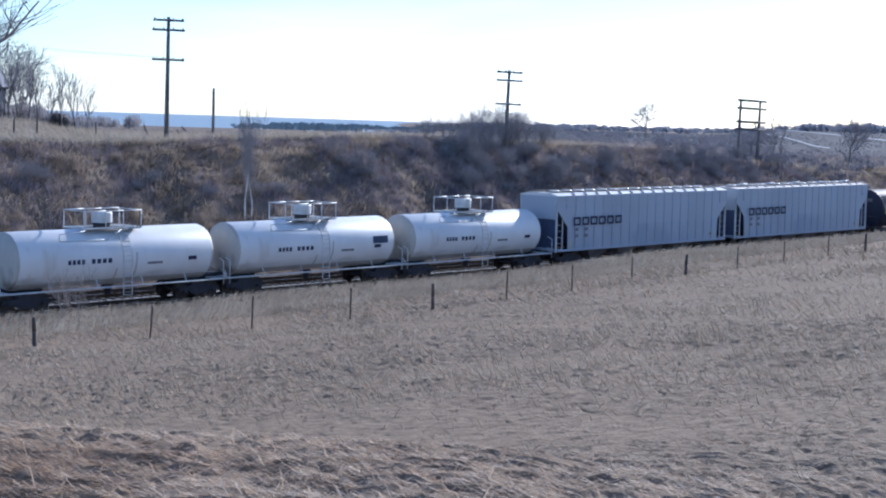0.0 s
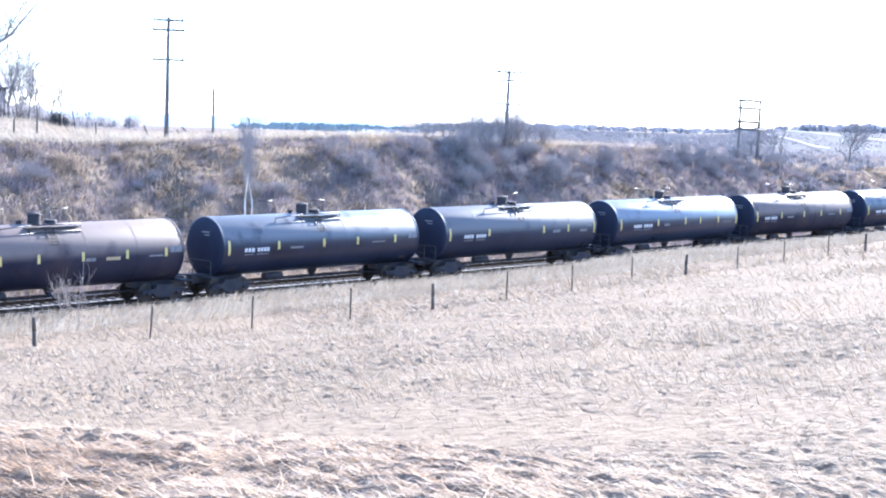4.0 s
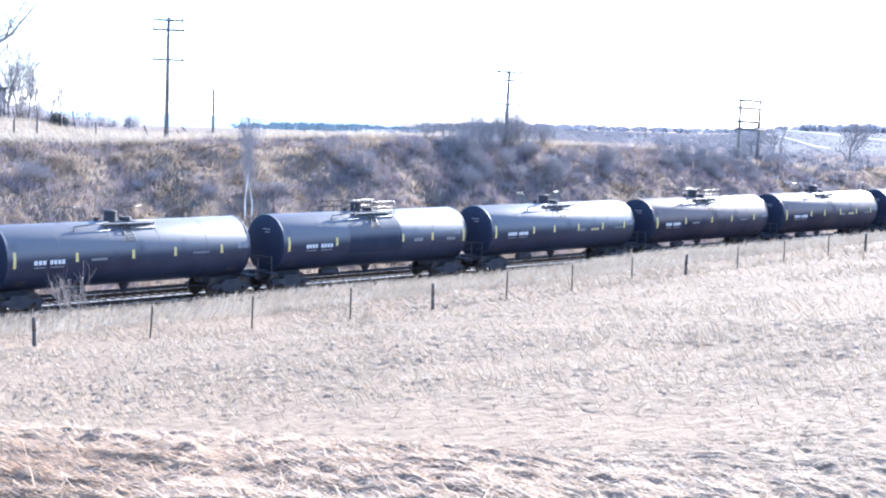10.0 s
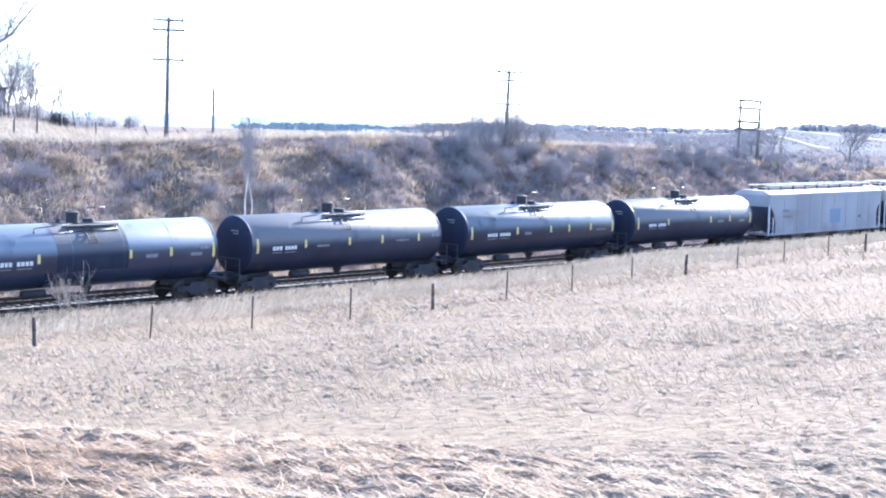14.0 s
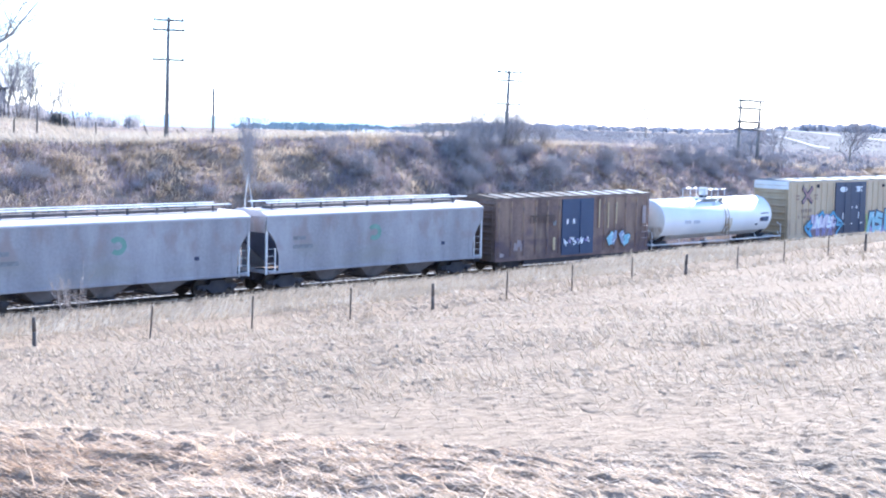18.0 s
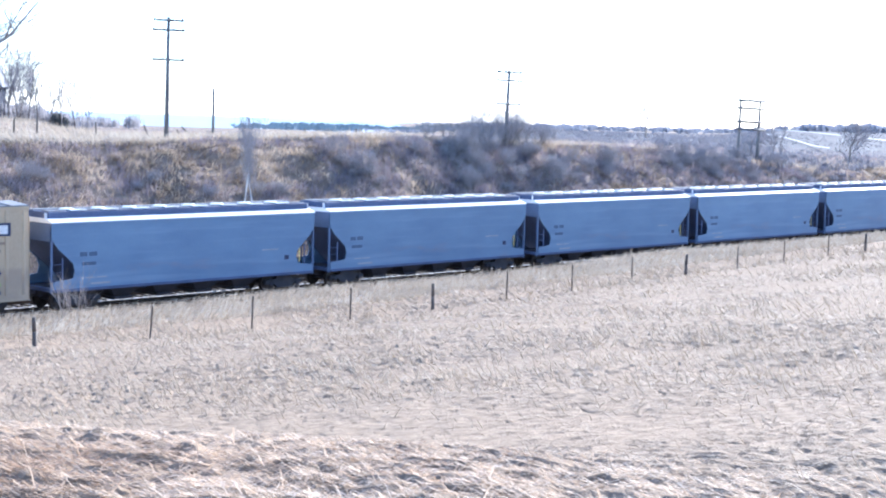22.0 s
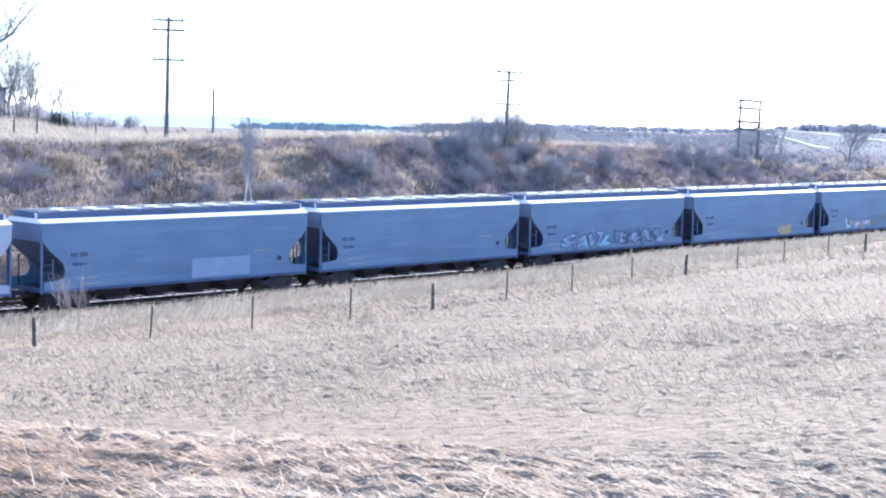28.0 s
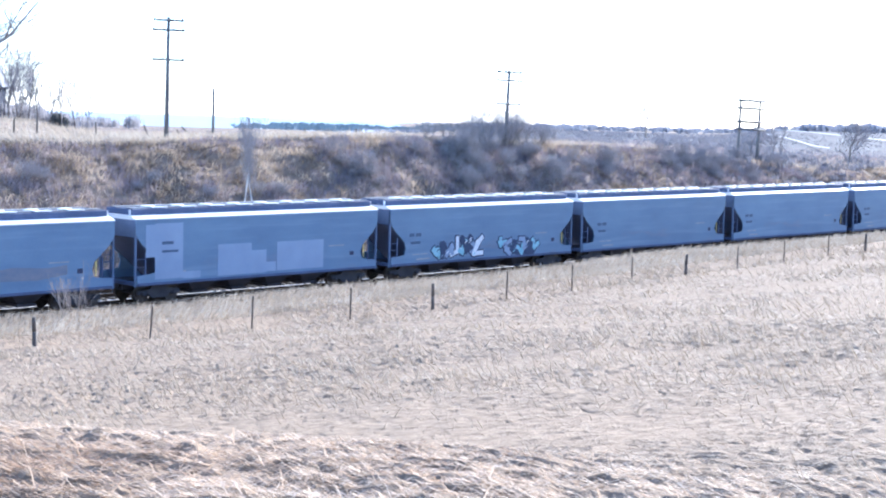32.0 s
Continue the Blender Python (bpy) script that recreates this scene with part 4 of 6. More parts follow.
    # running board and hatches
    if walk_raised:
        for y in (-1.5, 1.5):
            part("eave_rail", Shape().box(-half, half, y - 0.05, y + 0.05, z1 - 0.01, z1 + 0.06, 0.01), M_ROOF, car, "eave rail coloured white as if sunlit")
        zt = ztop + 0.28
        for y in (-0.72, 0.72):
            wk = Shape().box(-half + 0.7, half - 0.7, y - 0.14, y + 0.14, zt - 0.05, zt)
            for x in np.arange(-half + 1.0, half - 0.8, 1.75):
                part("board_support", Shape().box(x - 0.03, x + 0.03, y - 0.06, y + 0.06, ztop - 0.12, zt - 0.05), M_OLDROOF, car)
            part("running_board", wk, M_ROOF, car, "pale raised running board")
        part("trough_hatch", Shape().slab([(-0.36, ztop - 0.1), (-0.3, ztop + 0.06), (0.3, ztop + 0.06), (0.36, ztop - 0.1)], "x", -half + 1.2, half - 1.2), M_OLDROOF, car)
    else:
        for y in (-0.62, 0.62):
            part("running_board", Shape().box(-half + 0.2, half - 0.2, y - 0.28, y + 0.28, ztop - 0.06, ztop - 0.02), M_DULLROOF if kind == "bell" else M_OLDROOF, car)
        n = 14 if kind == "chamfer" else 8
        hm = None
        for k in range(n):
            c = -half + 0.9 + (2 * half - 1.8) * (k + 0.5) / n
            if hm is None:
                h = part("hatch", Shape().lathe("z", (0, 0, ztop - 0.08), [(0, 0.35), (0.06, 0.35), (0.09, 0.31), (0.10, 0.05)] if kind == "bell" else [(-0.03, 0.34), (0.05, 0.34), (0.09, 0.3), (0.10, 0.05)], 14), M_ROOF if kind == "bell" else M_HATCH, car)
                hm = h.data
            else:
                h = new("hatch", hm)
                h.parent = car
            h.matrix_basis = pose(c, 0, 0)
            if kind == "bell":
                part("hatch_hinge", Shape().box(c - 0.45, c + 0.45, -1.04, -0.74, ztop - 0.05, ztop + 0.015, 0.01), M_ROOF, car)
            if kind == "chamfer":
                # Diagonal hatch shadows built as thin dark bars on the roof slope.
                part("hatch_shadow_bar", Shape().add([(c + 0.1 + u * 0.62 + d, -1.54 + u * 0.62, z1 + 0.01 + u * (brow - z1) + h) for u in (0, 1) for d in (-0.1, 0.1) for h in (0, 0.05)],
                                                 [(0, 1, 3, 2), (4, 6, 7, 5), (0, 4, 5, 1), (2, 3, 7, 6), (0, 2, 6, 4), (1, 5, 7, 3)]), M_ENDGREY, car, "dark slanting bar for the shadow of the hatch row")
                if roof and k % 3 == 1:
                    part("hatch_lock", Shape().box(c - 0.28, c + 0.28, -0.5, -0.1, ztop - 0.02, ztop + 0.1, 0.02), M_ROOF, car, "hatch plate coloured bright as if sunlit")
    if ribs:
        rib = None
        for y in (-wy - 0.03, wy + 0.03):
            for k in range(ribs):
                x = -half + 0.9 + (2 * half - 1.8) * k / (ribs - 1)
                if rib is None:
                    o = part("side_post", Shape().slab([(-0.07, 0.05), (-0.035, -0.05), (0.035, -0.05), (0.07, 0.05)], "z", z0 + 0.1, z1 - 0.05), paint, car)
                    rib = o.data
                else:
                    o = new("side_post", rib)
                    o.parent = car
                short = min(half - abs(x), 9)
                o.matrix_basis = pose(x, y, 0)
                if short < 1.1:
                    o.matrix_basis = Matrix.Translation((x, y, z1 * 0.75)) @ Matrix.Diagonal((1, 1, 0.25, 1))
    else:
        for s in (-1, 1) if kind == "bell" else ():
            part("roof_bracket", Shape().slab([(s * half, z1), (s * (half - 0.55), z1 + 0.02), (s * (half - 0.08), ztop - 0.1), (s * half, ztop - 0.1)], "y", -1.0, -0.95), M_ROOF, car, "pale gusset at the roof end")
        part("belt_rail", Shape().box(-half + 0.1, half - 0.1, -wy - 0.05, -wy - 0.03, z1 - 0.14, z1 - 0.06), paint, car)
    return car


def bars(car, name, spec, z0, z1, y, material, label):
    """Flat painted bars on a car's side: (x0, x1) pairs."""
    for x0, x1 in spec:
        part(name, Shape().box(x0, x1, y - 0.006, y, z0, z1), material, car, label)


def ribbon(line, w, y0, y1):
    """A flat bent bar through the points (x, z), its pieces laid over one another by a hair."""
    s = Shape()
    for k, ((ax, az), (bx, bz)) in enumerate(zip(line, line[1:])):
        d = math.hypot(bx - ax, bz - az) or 1.0
        ux, uz = (bx - ax) / d * w / 2, (bz - az) / d * w / 2
        lift = 0.0006 * k
        s.slab([(ax - ux - uz, az - uz + ux), (ax - ux + uz, az - uz - ux), (bx + ux + uz, bz + uz - ux), (bx + ux - uz, bz + uz + ux)], "y", y0 - lift, y1)
    return s


SPRAY_FORMS = ([(-.45, -.5), (-.1, .5), (.2, .45), (.42, -.5)], [(.42, .38), (-.25, .48), (-.4, .12), (.35, -.05), (.4, -.4), (-.42, -.48)], [(.05, .5), (-.05, -.5)], [(.45, .32), (.05, .5), (-.42, .12), (-.34, -.38), (.1, -.5), (.45, -.3)],
               [(-.42, -.5), (-.4, .45), (.35, .35), (.25, .05), (-.15, 0), (.45, -.5)], [(-.45, -.5), (-.35, .48), (.25, -.42), (.42, .5)], [(-.42, .5), (-.3, -.45), (.3, -.5), (.42, .45)])


def tag_art(car, x0, x1, z0, z1, y, mats, seed, n=7, fat=0.34, rim_mat=None, forms=None, crowd=1.0):
    """Spray lettering that spells nothing: fat bent strokes with a dark rim and a few bright cuts."""
    rr = random.Random(seed)
    w, h = (x1 - x0) / n, z1 - z0
    for k in range(n):
        cx, cz = x0 + w * (k + 0.5), (z0 + z1) / 2 + rr.uniform(-0.07, 0.07) * h
        lean = rr.uniform(-0.15, 0.2)
        f = [(rr.uniform(-.5, .5), rr.uniform(-.5, .5)) for _ in range(5)] if forms == "wild" else SPRAY_FORMS[forms[k] if forms else rr.randrange(len(SPRAY_FORMS))]
        line = [(cx + (a + lean * b + rr.uniform(-.05, .05)) * w * 0.92 * crowd, cz + (b + rr.uniform(-.06, .06)) * h * 0.86) for a, b in f]
        t = min(w * crowd, h) * fat
        up = 0.004 * (k % 3)
        rim = part("spray_outline", ribbon(line, t * 1.55, y - 0.006 - up, y), rim_mat or M_SPRAY_BLACK, car)
        part("spray_shape", ribbon(line, t, y - 0.024 - up, y - 0.018 - up), mats[k % len(mats)], rim, "spray-painted bent stroke")
        a, b = line[rr.randrange(len(line) - 1)], 0.3 * t
        part("spray_glint", ribbon([(a[0] - b, a[1] - b), (a[0] + b, a[1] + b * 0.4)], t * 0.22, y - 0.045, y - 0.040), M_SPRAY_WHITE if rr.random() < 0.6 else mats[(k + 1) % len(mats)], rim)


def build_boxcar(label, half, z0, z1, ztop, paint, end_paint, doors, ribs, yellow):
    car = thing("boxcar", label, "boxcar", "boxcars")
    wy = 1.5
    for y in (-wy, wy):
        s = -1 if y < 0 else 1
        part("side_wall", Shape().box(-half, half, y - 0.05, y + 0.05, z0, z1), paint, car)
        part("side_sill", Shape().box(-half, half, *sorted((y + s * 0.05, y + s * 0.08)), z0 - 0.02, z0 + 0.26), paint if not yellow else M_YELLOWBOX, car)
        part("top_chord", Shape().box(-half, half, *sorted((y + s * 0.05, y + s * 0.09)), z1 - 0.16, z1), paint, car)
    d0, d1 = doors
    rib = None
    for k in range(ribs):
        x = -half + 0.25 + (2 * half - 0.5) * k / (ribs - 1)
        if d0 - 0.15 < x < d1 + 0.15:
            continue
        for s in (-1, 1):
            if rib is None:
                o = part("side_post", Shape().slab([(-0.1, 0.0), (-0.05, -0.065), (0.05, -0.065), (0.1, 0.0)], "z", z0 + 0.26, z1 - 0.16), paint, car)
                rib = o.data
            else:
                o = new("side_post", rib)
                o.parent = car
            o.matrix_basis = pose(x, s * (wy + 0.05), 0, 0, 0, 0 if s < 0 else 180)
    for s in (-1, 1):
        leaves = ((d0, (d0 + d1) / 2 - 0.01), ((d0 + d1) / 2 + 0.01, d1)) if yellow else ((d0, d1),)
        for a, b in leaves:
            y = s * (wy + 0.09)
            dr = Shape().box(a, b, y - 0.035, y + 0.035, z0 + 0.12, z1 - 0.14)
            door = part("sliding_door", dr, M_NAVYDOOR if yellow else M_BLUEDOOR, car, "dark blue sliding door")
            for z in np.linspace(z0 + 0.4, z1 - 0.4, 6):
                part("door_ridge", Shape().box(a + 0.05, b - 0.05, *sorted((y + s * 0.03, y + s * 0.05)), z - 0.04, z + 0.04), M_NAVYDOOR if yellow else M_BLUEDOOR, door)
            part("lock_bar", Shape().tube(((a + b) / 2 + 0.2, y + s * 0.07, z0 + 0.2), ((a + b) / 2 + 0.2, y + s * 0.07, z1 - 0.3), 0.025, n=5), M_NAVYDOOR if yellow else M_BLUEDOOR, door)
    roof = Shape().slab([(-1.58, z1 - 0.02), (-1.58, z1 + 0.05), (0, ztop), (1.58, z1 + 0.05), (1.58, z1 - 0.02)], "x", -half - 0.03, half + 0.03)
    part("roof", roof, M_DULLROOF if yellow else M_BROWNROOF, car, "pale galvanised roof" if yellow else "rust-stained sheet roof")
    for x in np.arange(-half + 0.5, half - 0.2, 1.25 if not yellow else 2.4):
        ridge = Shape().slab([(-1.58, z1 + 0.04), (-1.58, z1 + 0.10), (0, ztop + 0.06), (1.58, z1 + 0.10), (1.58, z1 + 0.04)], "x", x - 0.06, x + 0.06)
        part("roof_rib", ridge, M_DULLROOF if yellow else M_BROWNROOF, car)
        if not yellow:
            part("roof_sheet", Shape().slab([(-1.5, z1 + 0.062), (-1.5, z1 + 0.07), (-0.1, ztop + 0.008), (-0.1, ztop)], "x", x + 0.12, x + (0.95 if x > 0 else 0.5)), M_DULLROOF, car, "bare galvanised roof sheet")
    for s in (-1, 1):
        part("end_wall", Shape().box(*sorted((s * half, s * (half - 0.08))), -1.45, 1.45, z0, z1), end_paint, car)
        for z in np.linspace(z0 + 0.45, z1 - 0.3, 8):
            part("end_corrugation", Shape().slab([(s * half, z - 0.13), (s * (half + 0.08), z), (s * half, z + 0.13)], "y", -1.4, 1.4), end_paint, car)
        for y in (-1.35, 1.35):
            lad = Shape()
            lad.box(*sorted((s * (half + 0.12), s * (half + 0.16))), y - 0.03, y + 0.03, z0, z1 - 0.5)
            for z in np.arange(z0 + 0.3, z1 - 0.6, 0.42):
                lad.tube((s * (half + 0.14), y, z), (s * (half + 0.14), y * 0.68, z), 0.018, n=4)
            part("end_ladder", lad, end_paint if yellow or s < 0 else M_WHITESTRIP, car)
        build_coupler(car, s * (half + 0.15), s)
        build_truck(car, s * (half - 2.1))
        part("draft_sill", Shape().box(*sorted((s * (half - 0.2), s * (half + 0.55))), -0.3, 0.3, 0.66, 1.02), M_UNDER, car)
    part("centre_sill", Shape().box(-half, half, -0.3, 0.3, 0.6, z0 + 0.2), M_UNDER, car)
    for y in (-1.42, 1.42):
        part("under_sill", Shape().box(-half + 2.8, half - 2.8, y - 0.04, y + 0.04, z0 - 0.28, z0 + 0.1), M_UNDER, car)
    part("underfloor", Shape().box(-half + 0.1, half - 0.1, -1.4, 1.4, z0 + 0.1, z0 + 0.2), M_UNDER, car)
    return car

# ---- the train: places along the track at 23 s ----
TRAIN = []


def park(car, at):
    TRAIN.append((car, at))
    return car


w1 = build_white_tank("short white tank car with grimy shell and railed top platform", 5.52, 1.38, 3.72, M_GRIMEWHITE)
for c in (-441.03, -428.10, -415.22):
    park(w1 if not TRAIN else copy_thing(w1, Matrix()), c)

part("placard", shell_patch(3.95, 5.1, -2, 15, 1.38, 2.34), M_BLUEDOOR, TRAIN[1][0], "dark blue-grey lettered panel")

def block_marks(car, x0, step, z, w, h, thick, y=-1.64):
    """Six plain squared rings along the side in place of the lettering."""
    for k in range(6):
        a = x0 + k * step
        part("block_letter", ribbon([(a, z), (a, z + h), (a + w, z + h), (a + w, z), (a, z)], thick, y, y + 0.008), M_NAVY, car, "dark navy letter block")


PRO_LABEL = "pale blue-grey ribbed covered hopper car with dark block lettering"
pro = build_hopper("covered_hopper_car", PRO_LABEL, "ribbed hopper cars", 9.5, M_PROHOP, 1.1, 4.58, 4.82, "chamfer", ribs=19, bays=4)
pro2 = build_hopper("covered_hopper_car", "pale blue-grey ribbed covered hopper car with a weathered roof", "ribbed hopper cars", 9.5, M_PROHOP, 1.1, 4.58, 4.82, "chamfer", ribs=19, bays=4, roof=M_HAZEROOF)
for y in (-1.5, 1.5):
    part("eave_rail", Shape().box(-9.5, 9.5, y - 0.06, y + 0.06, 4.57, 4.65, 0.01), M_ROOF, pro2, "eave rail coloured white as if sunlit")
for car in (pro, pro2):
    block_marks(car, -7.85, 0.86, 2.72, 0.55, 0.42, 0.13)
    for z in (2.32, 1.9):
        bars(car, "stencil", [(-7.8, -7.45), (-6.85, -6.45)], z, z + 0.2, -1.63, M_PALEMARK, "faint stencilled bar")
    bars(car, "stencil", [(7.3, 7.6)], 1.5, 1.62, -1.63, M_PALEMARK, "faint stencilled bar")
    bars(car, "reflector", [(-8.2, -8.12), (7.72, 7.8)], 1.25, 1.75, -1.57, M_YELLOWSTRIP, "yellow reflective strip")
park(pro, -398.76)
park(pro2, -378.48)

PANEL = (6.25, 6.95, 0, 11, M_PALEMARK)
STYLES = (  # lettering, strips, small marks
    ([(-5.6, -4.75), (-4.6, -3.7)], (-6.72, -3.2, -1.2, 1.2, 3.7, 6.0), [PANEL, (1.35, 1.9, -8, -2, M_PALEMARK), (2.5, 3.3, -8, -2, M_SPRAY_OCHRE), (5.0, 5.8, -6, -3, M_PALEMARK)]),
    ([(-5.5, -4.65), (-4.45, -3.55)], (-6.72, -3.3, 1.8, 4.2, 6.85), [(2.7, 3.4, -8, -1, M_PALEMARK), (5.4, 6.1, -9, -3, M_PALEMARK), (6.0, 6.6, 3, 11, M_PALEMARK)]),
    ([(-5.7, -5.0), (-4.85, -4.0)], (-6.72, -3.4, -0.2, 2.3, 5.2), [(-2.6, -1.7, -7, -3, M_PALEMARK), (3.4, 4.4, -5, -2, M_PALEMARK), PANEL]),
    ([(-5.3, -4.4), (-4.2, -3.2)], (-6.72, -2.6, 0.6, 2.4, 4.6, 6.9), [(-1.9, -1.3, -9, -3, M_PALEMARK), (5.2, 6.2, -8, -5, M_PALEMARK)]))
PLAIN, DUST = "black tank car with yellow reflector strips and white lettering", "dusty grey-black tank car with yellow reflector strips"
RUSTY, SHEEN = "rust-browned tank car with faded yellow reflectors", "sheeny blue-black tank car with white lettering bars"
tanks = [(RUSTY, M_BROWNED, 0, "low", False), (PLAIN, M_BLACK, 2, "low", False), (DUST, M_DUSTY, 1, "low", False), (SHEEN, M_BLUED, 3, "low", False), (RUSTY, M_BROWNED, 2, "low", False), (PLAIN, M_BLACK, 1, "low", False),
         (PLAIN, M_BLACK, 3, "low", False), (RUSTY, M_BROWNED, 0, "low", False), (DUST, M_DUSTY, 2, "low", False), ("dusty black tank car with a railed platform and a scoured band", M_DUSTY, 1, "high", True),
         (DUST, M_DUSTY, 0, "low", False), ("rust-browned tank car with a railed top platform", M_BROWNED, 2, "high", False), (RUSTY, M_BROWNED, 0, "low", False),
         ("sheeny blue-black tank car with a dull scoured band round its middle", M_BLUED, 1, "low", True), (DUST, M_DUSTY, 2, "low", False), (PLAIN, M_BLACK, 3, "low", False), (DUST, M_DUSTY, 1, "low", False)]
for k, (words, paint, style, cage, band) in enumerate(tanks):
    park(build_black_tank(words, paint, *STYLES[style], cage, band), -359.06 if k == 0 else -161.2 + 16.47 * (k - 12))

first_grey = build_hopper("covered_hopper_car", "pale grey hopper car with raised running boards and a paint patch", "weathered hopper cars", 8.4, M_GREYHOP, 1.1, 4.08, 4.46, "curve", walk_raised=True, bays=3)
grey2 = build_hopper("covered_hopper_car", "weathered grey hopper car with a faded green roundel and rust", "weathered hopper cars", 8.4, M_OLDHOP, 1.1, 4.08, 4.46, "curve", walk_raised=True, bays=3)
for car in (first_grey, grey2):
    bars(car, "stencil", [(-6.6, -5.7)], 2.75, 2.95, -1.56, M_PALEMARK, "faint stencilled bar")
    bars(car, "stencil", [(-6.6, -5.2)], 2.3, 2.5, -1.56, M_PALEMARK, "faint stencilled bar")
    part("placard", Shape().box(4.8, 5.1, -1.565, -1.552, 2.0, 2.2), M_NAVY, car)
for x in np.arange(-6.4, 6.5, 1.83):
    part("sheet_joint", Shape().box(x - 0.012, x + 0.012, -1.556, -1.549, 1.2, 4.0), M_BAYDIRT, first_grey)
part("paint_patch", Shape().box(0.3, 1.9, -1.562, -1.552, 1.7, 2.8), M_WASHED, first_grey, "bluish patch of newer paint")
grey3 = copy_thing(grey2, Matrix())
for g, x in ((grey2, 0.2), (grey3, -0.6)):
    part("roundel", Shape().slab([(x + 0.52 * math.cos(a), 2.95 + 0.45 * math.sin(a)) for a in np.linspace(-2.3, 2.5, 15)] + [(x + 0.26 * math.cos(a), 2.95 + 0.2 * math.sin(a)) for a in np.linspace(2.5, -2.3, 15)], "y", -1.562, -1.552), M_GREENMARK, g, "faded green roundel")
for g, at in ((first_grey, -77.44), (grey2, -59.87), (grey3, -41.95)):
    park(g, at)

brown = build_boxcar("rusty brown ribbed boxcar with a blue door and pale spray paint", 7.73, 0.72, 4.52, 4.74, M_BROWNBOX, M_BROWNEND, (-1.5, 1.67), 14, False)
tag_art(brown, -1.3, 1.35, 1.42, 1.95, -1.64, [M_SPRAY_WHITE, M_SPRAY_VIOLET, M_SPRAY_WHITE], 3, 9, 0.2, M_BLUEDOOR, "wild", 1.4)
tag_art(brown, 3.25, 4.0, 1.3, 2.2, -1.63, [M_SPRAY_AQUA, M_FRESH], 4, 2, 0.6, M_BROWNEND, "wild", 1.25)
tag_art(brown, 4.6, 5.4, 1.15, 2.2, -1.63, [M_FRESH, M_SPRAY_AQUA], 6, 2, 0.6, M_BROWNEND, "wild", 1.25)
# Light caught on three post edges, painted as pale ochre strips.
for x, z0, z1 in ((2.28, 2.45, 4.3), (3.22, 2.4, 4.05), (4.1, 2.65, 4.05)):
    part("lit_post_edge", Shape().box(x - 0.06, x + 0.06, -1.627, -1.617, z0, z1), M_SPRAY_OCHRE, brown, "pale strip painted for the lit edge of a post")
part("ladder_plate", Shape().box(6.9, 7.3, -1.645, -1.632, 2.55, 3.75, 0.004), M_RUSTPALE, brown, "pale plate beside the corner ladder")
for z in (1.6, 2.0, 2.4):
    part("corner_step", Shape().path([(6.95, -1.6, z), (6.95, -1.7, z), (7.5, -1.7, z), (7.5, -1.6, z)], 0.022, 5), M_RUSTPALE, brown, "pale corner step rung")
bars(brown, "marking", [(-1.1, -0.9), (-0.45, -0.25)], 2.8, 3.1, -1.64, M_WHITESTRIP, "white stencilled bar")
bars(brown, "marking", [(-2.4, -2.15)], 1.2, 2.0, -1.63, M_SPRAY_OCHRE, "ochre paint patch")
bars(brown, "marking", [(-2.4, -2.1)], 2.75, 3.05, -1.63, M_PALEMARK, "pale paint patch")
for k, (a, b) in enumerate(((-5.9, 1.55), (-5.6, 1.75), (-5.3, 1.5), (-7.2, 1.0))):
    part("marking", Shape().slab([(a - 0.15, b - 0.2), (a + 0.2, b - 0.25), (a + 0.25, b + 0.15), (a - 0.1, b + 0.25)], "y", -1.562 - 0.002 * k, -1.552), M_RUSTPALE, brown, "pale scuffed paint patch")
for k in range(5):
    part("faded_letter", ribbon([(-4.6 + 0.5 * k, 3.0), (-4.6 + 0.5 * k, 3.4), (-4.3 + 0.5 * k, 3.4), (-4.3 + 0.5 * k, 3.0)], 0.08, -1.635, -1.628), M_BROWNEND, brown, "dark faded letter block")
park(brown, -24.65)

w4 = build_white_tank("long white tank car with an ochre spill streak beside its ladder", 6.72, 1.42, 3.9, M_WHITE, True)
park(w4, -8.15)

yel = build_boxcar("tall yellow boxcar with navy double doors and blue spray art", 9.17, 0.7, 5.0, 5.18, M_YELLOWBOX, M_TANEND, (-2.4, 2.36), 21, True)
# left piece: pale letters over a violet-brown ground between pale blue wings
part("spray_ground", Shape().slab([(-5.95, 0.74), (-6.0, 1.5), (-5.2, 1.75), (-2.6, 1.65), (-2.15, 1.3), (-2.3, 0.72)], "y", -1.634, -1.624), M_SPRAY_BROWN, yel, "violet-brown spray-painted ground")
tag_art(yel, -5.9, -2.35, 1.4, 2.3, -1.64, [M_SPRAY_PALEPINK, M_SPRAY_WHITE, M_SPRAY_PALEPINK], 11, 6, 0.42, M_SPRAY_VIOLET)
tag_art(yel, -5.7, -2.4, 0.76, 1.35, -1.64, [M_SPRAY_BROWN, M_SPRAY_VIOLET], 13, 7, 0.3, M_SPRAY_BROWN)
for line in ([(-6.9, 1.5), (-6.2, 1.95), (-6.5, 1.5), (-5.95, 1.65), (-6.3, 1.2), (-5.9, 0.7)], [(-6.85, 1.35), (-6.1, 0.8)], [(-4.9, 2.35), (-4.4, 2.6), (-4.2, 2.3)], [(-3.2, 2.3), (-2.8, 2.55), (-2.4, 2.2), (-1.5, 1.75)], [(-1.3, 1.6), (-2.1, 1.0), (-2.3, 0.7)], [(-1.4, 1.5), (-2.2, 1.55), (-2.0, 1.9)]):
    wing = part("spray_outline", ribbon(line, 0.27, -1.69, -1.683), M_NAVYDOOR, yel)
    part("spray_shape", ribbon(line, 0.19, -1.70, -1.694), M_SPRAY_CYAN, wing, "bright blue spray-painted wing")
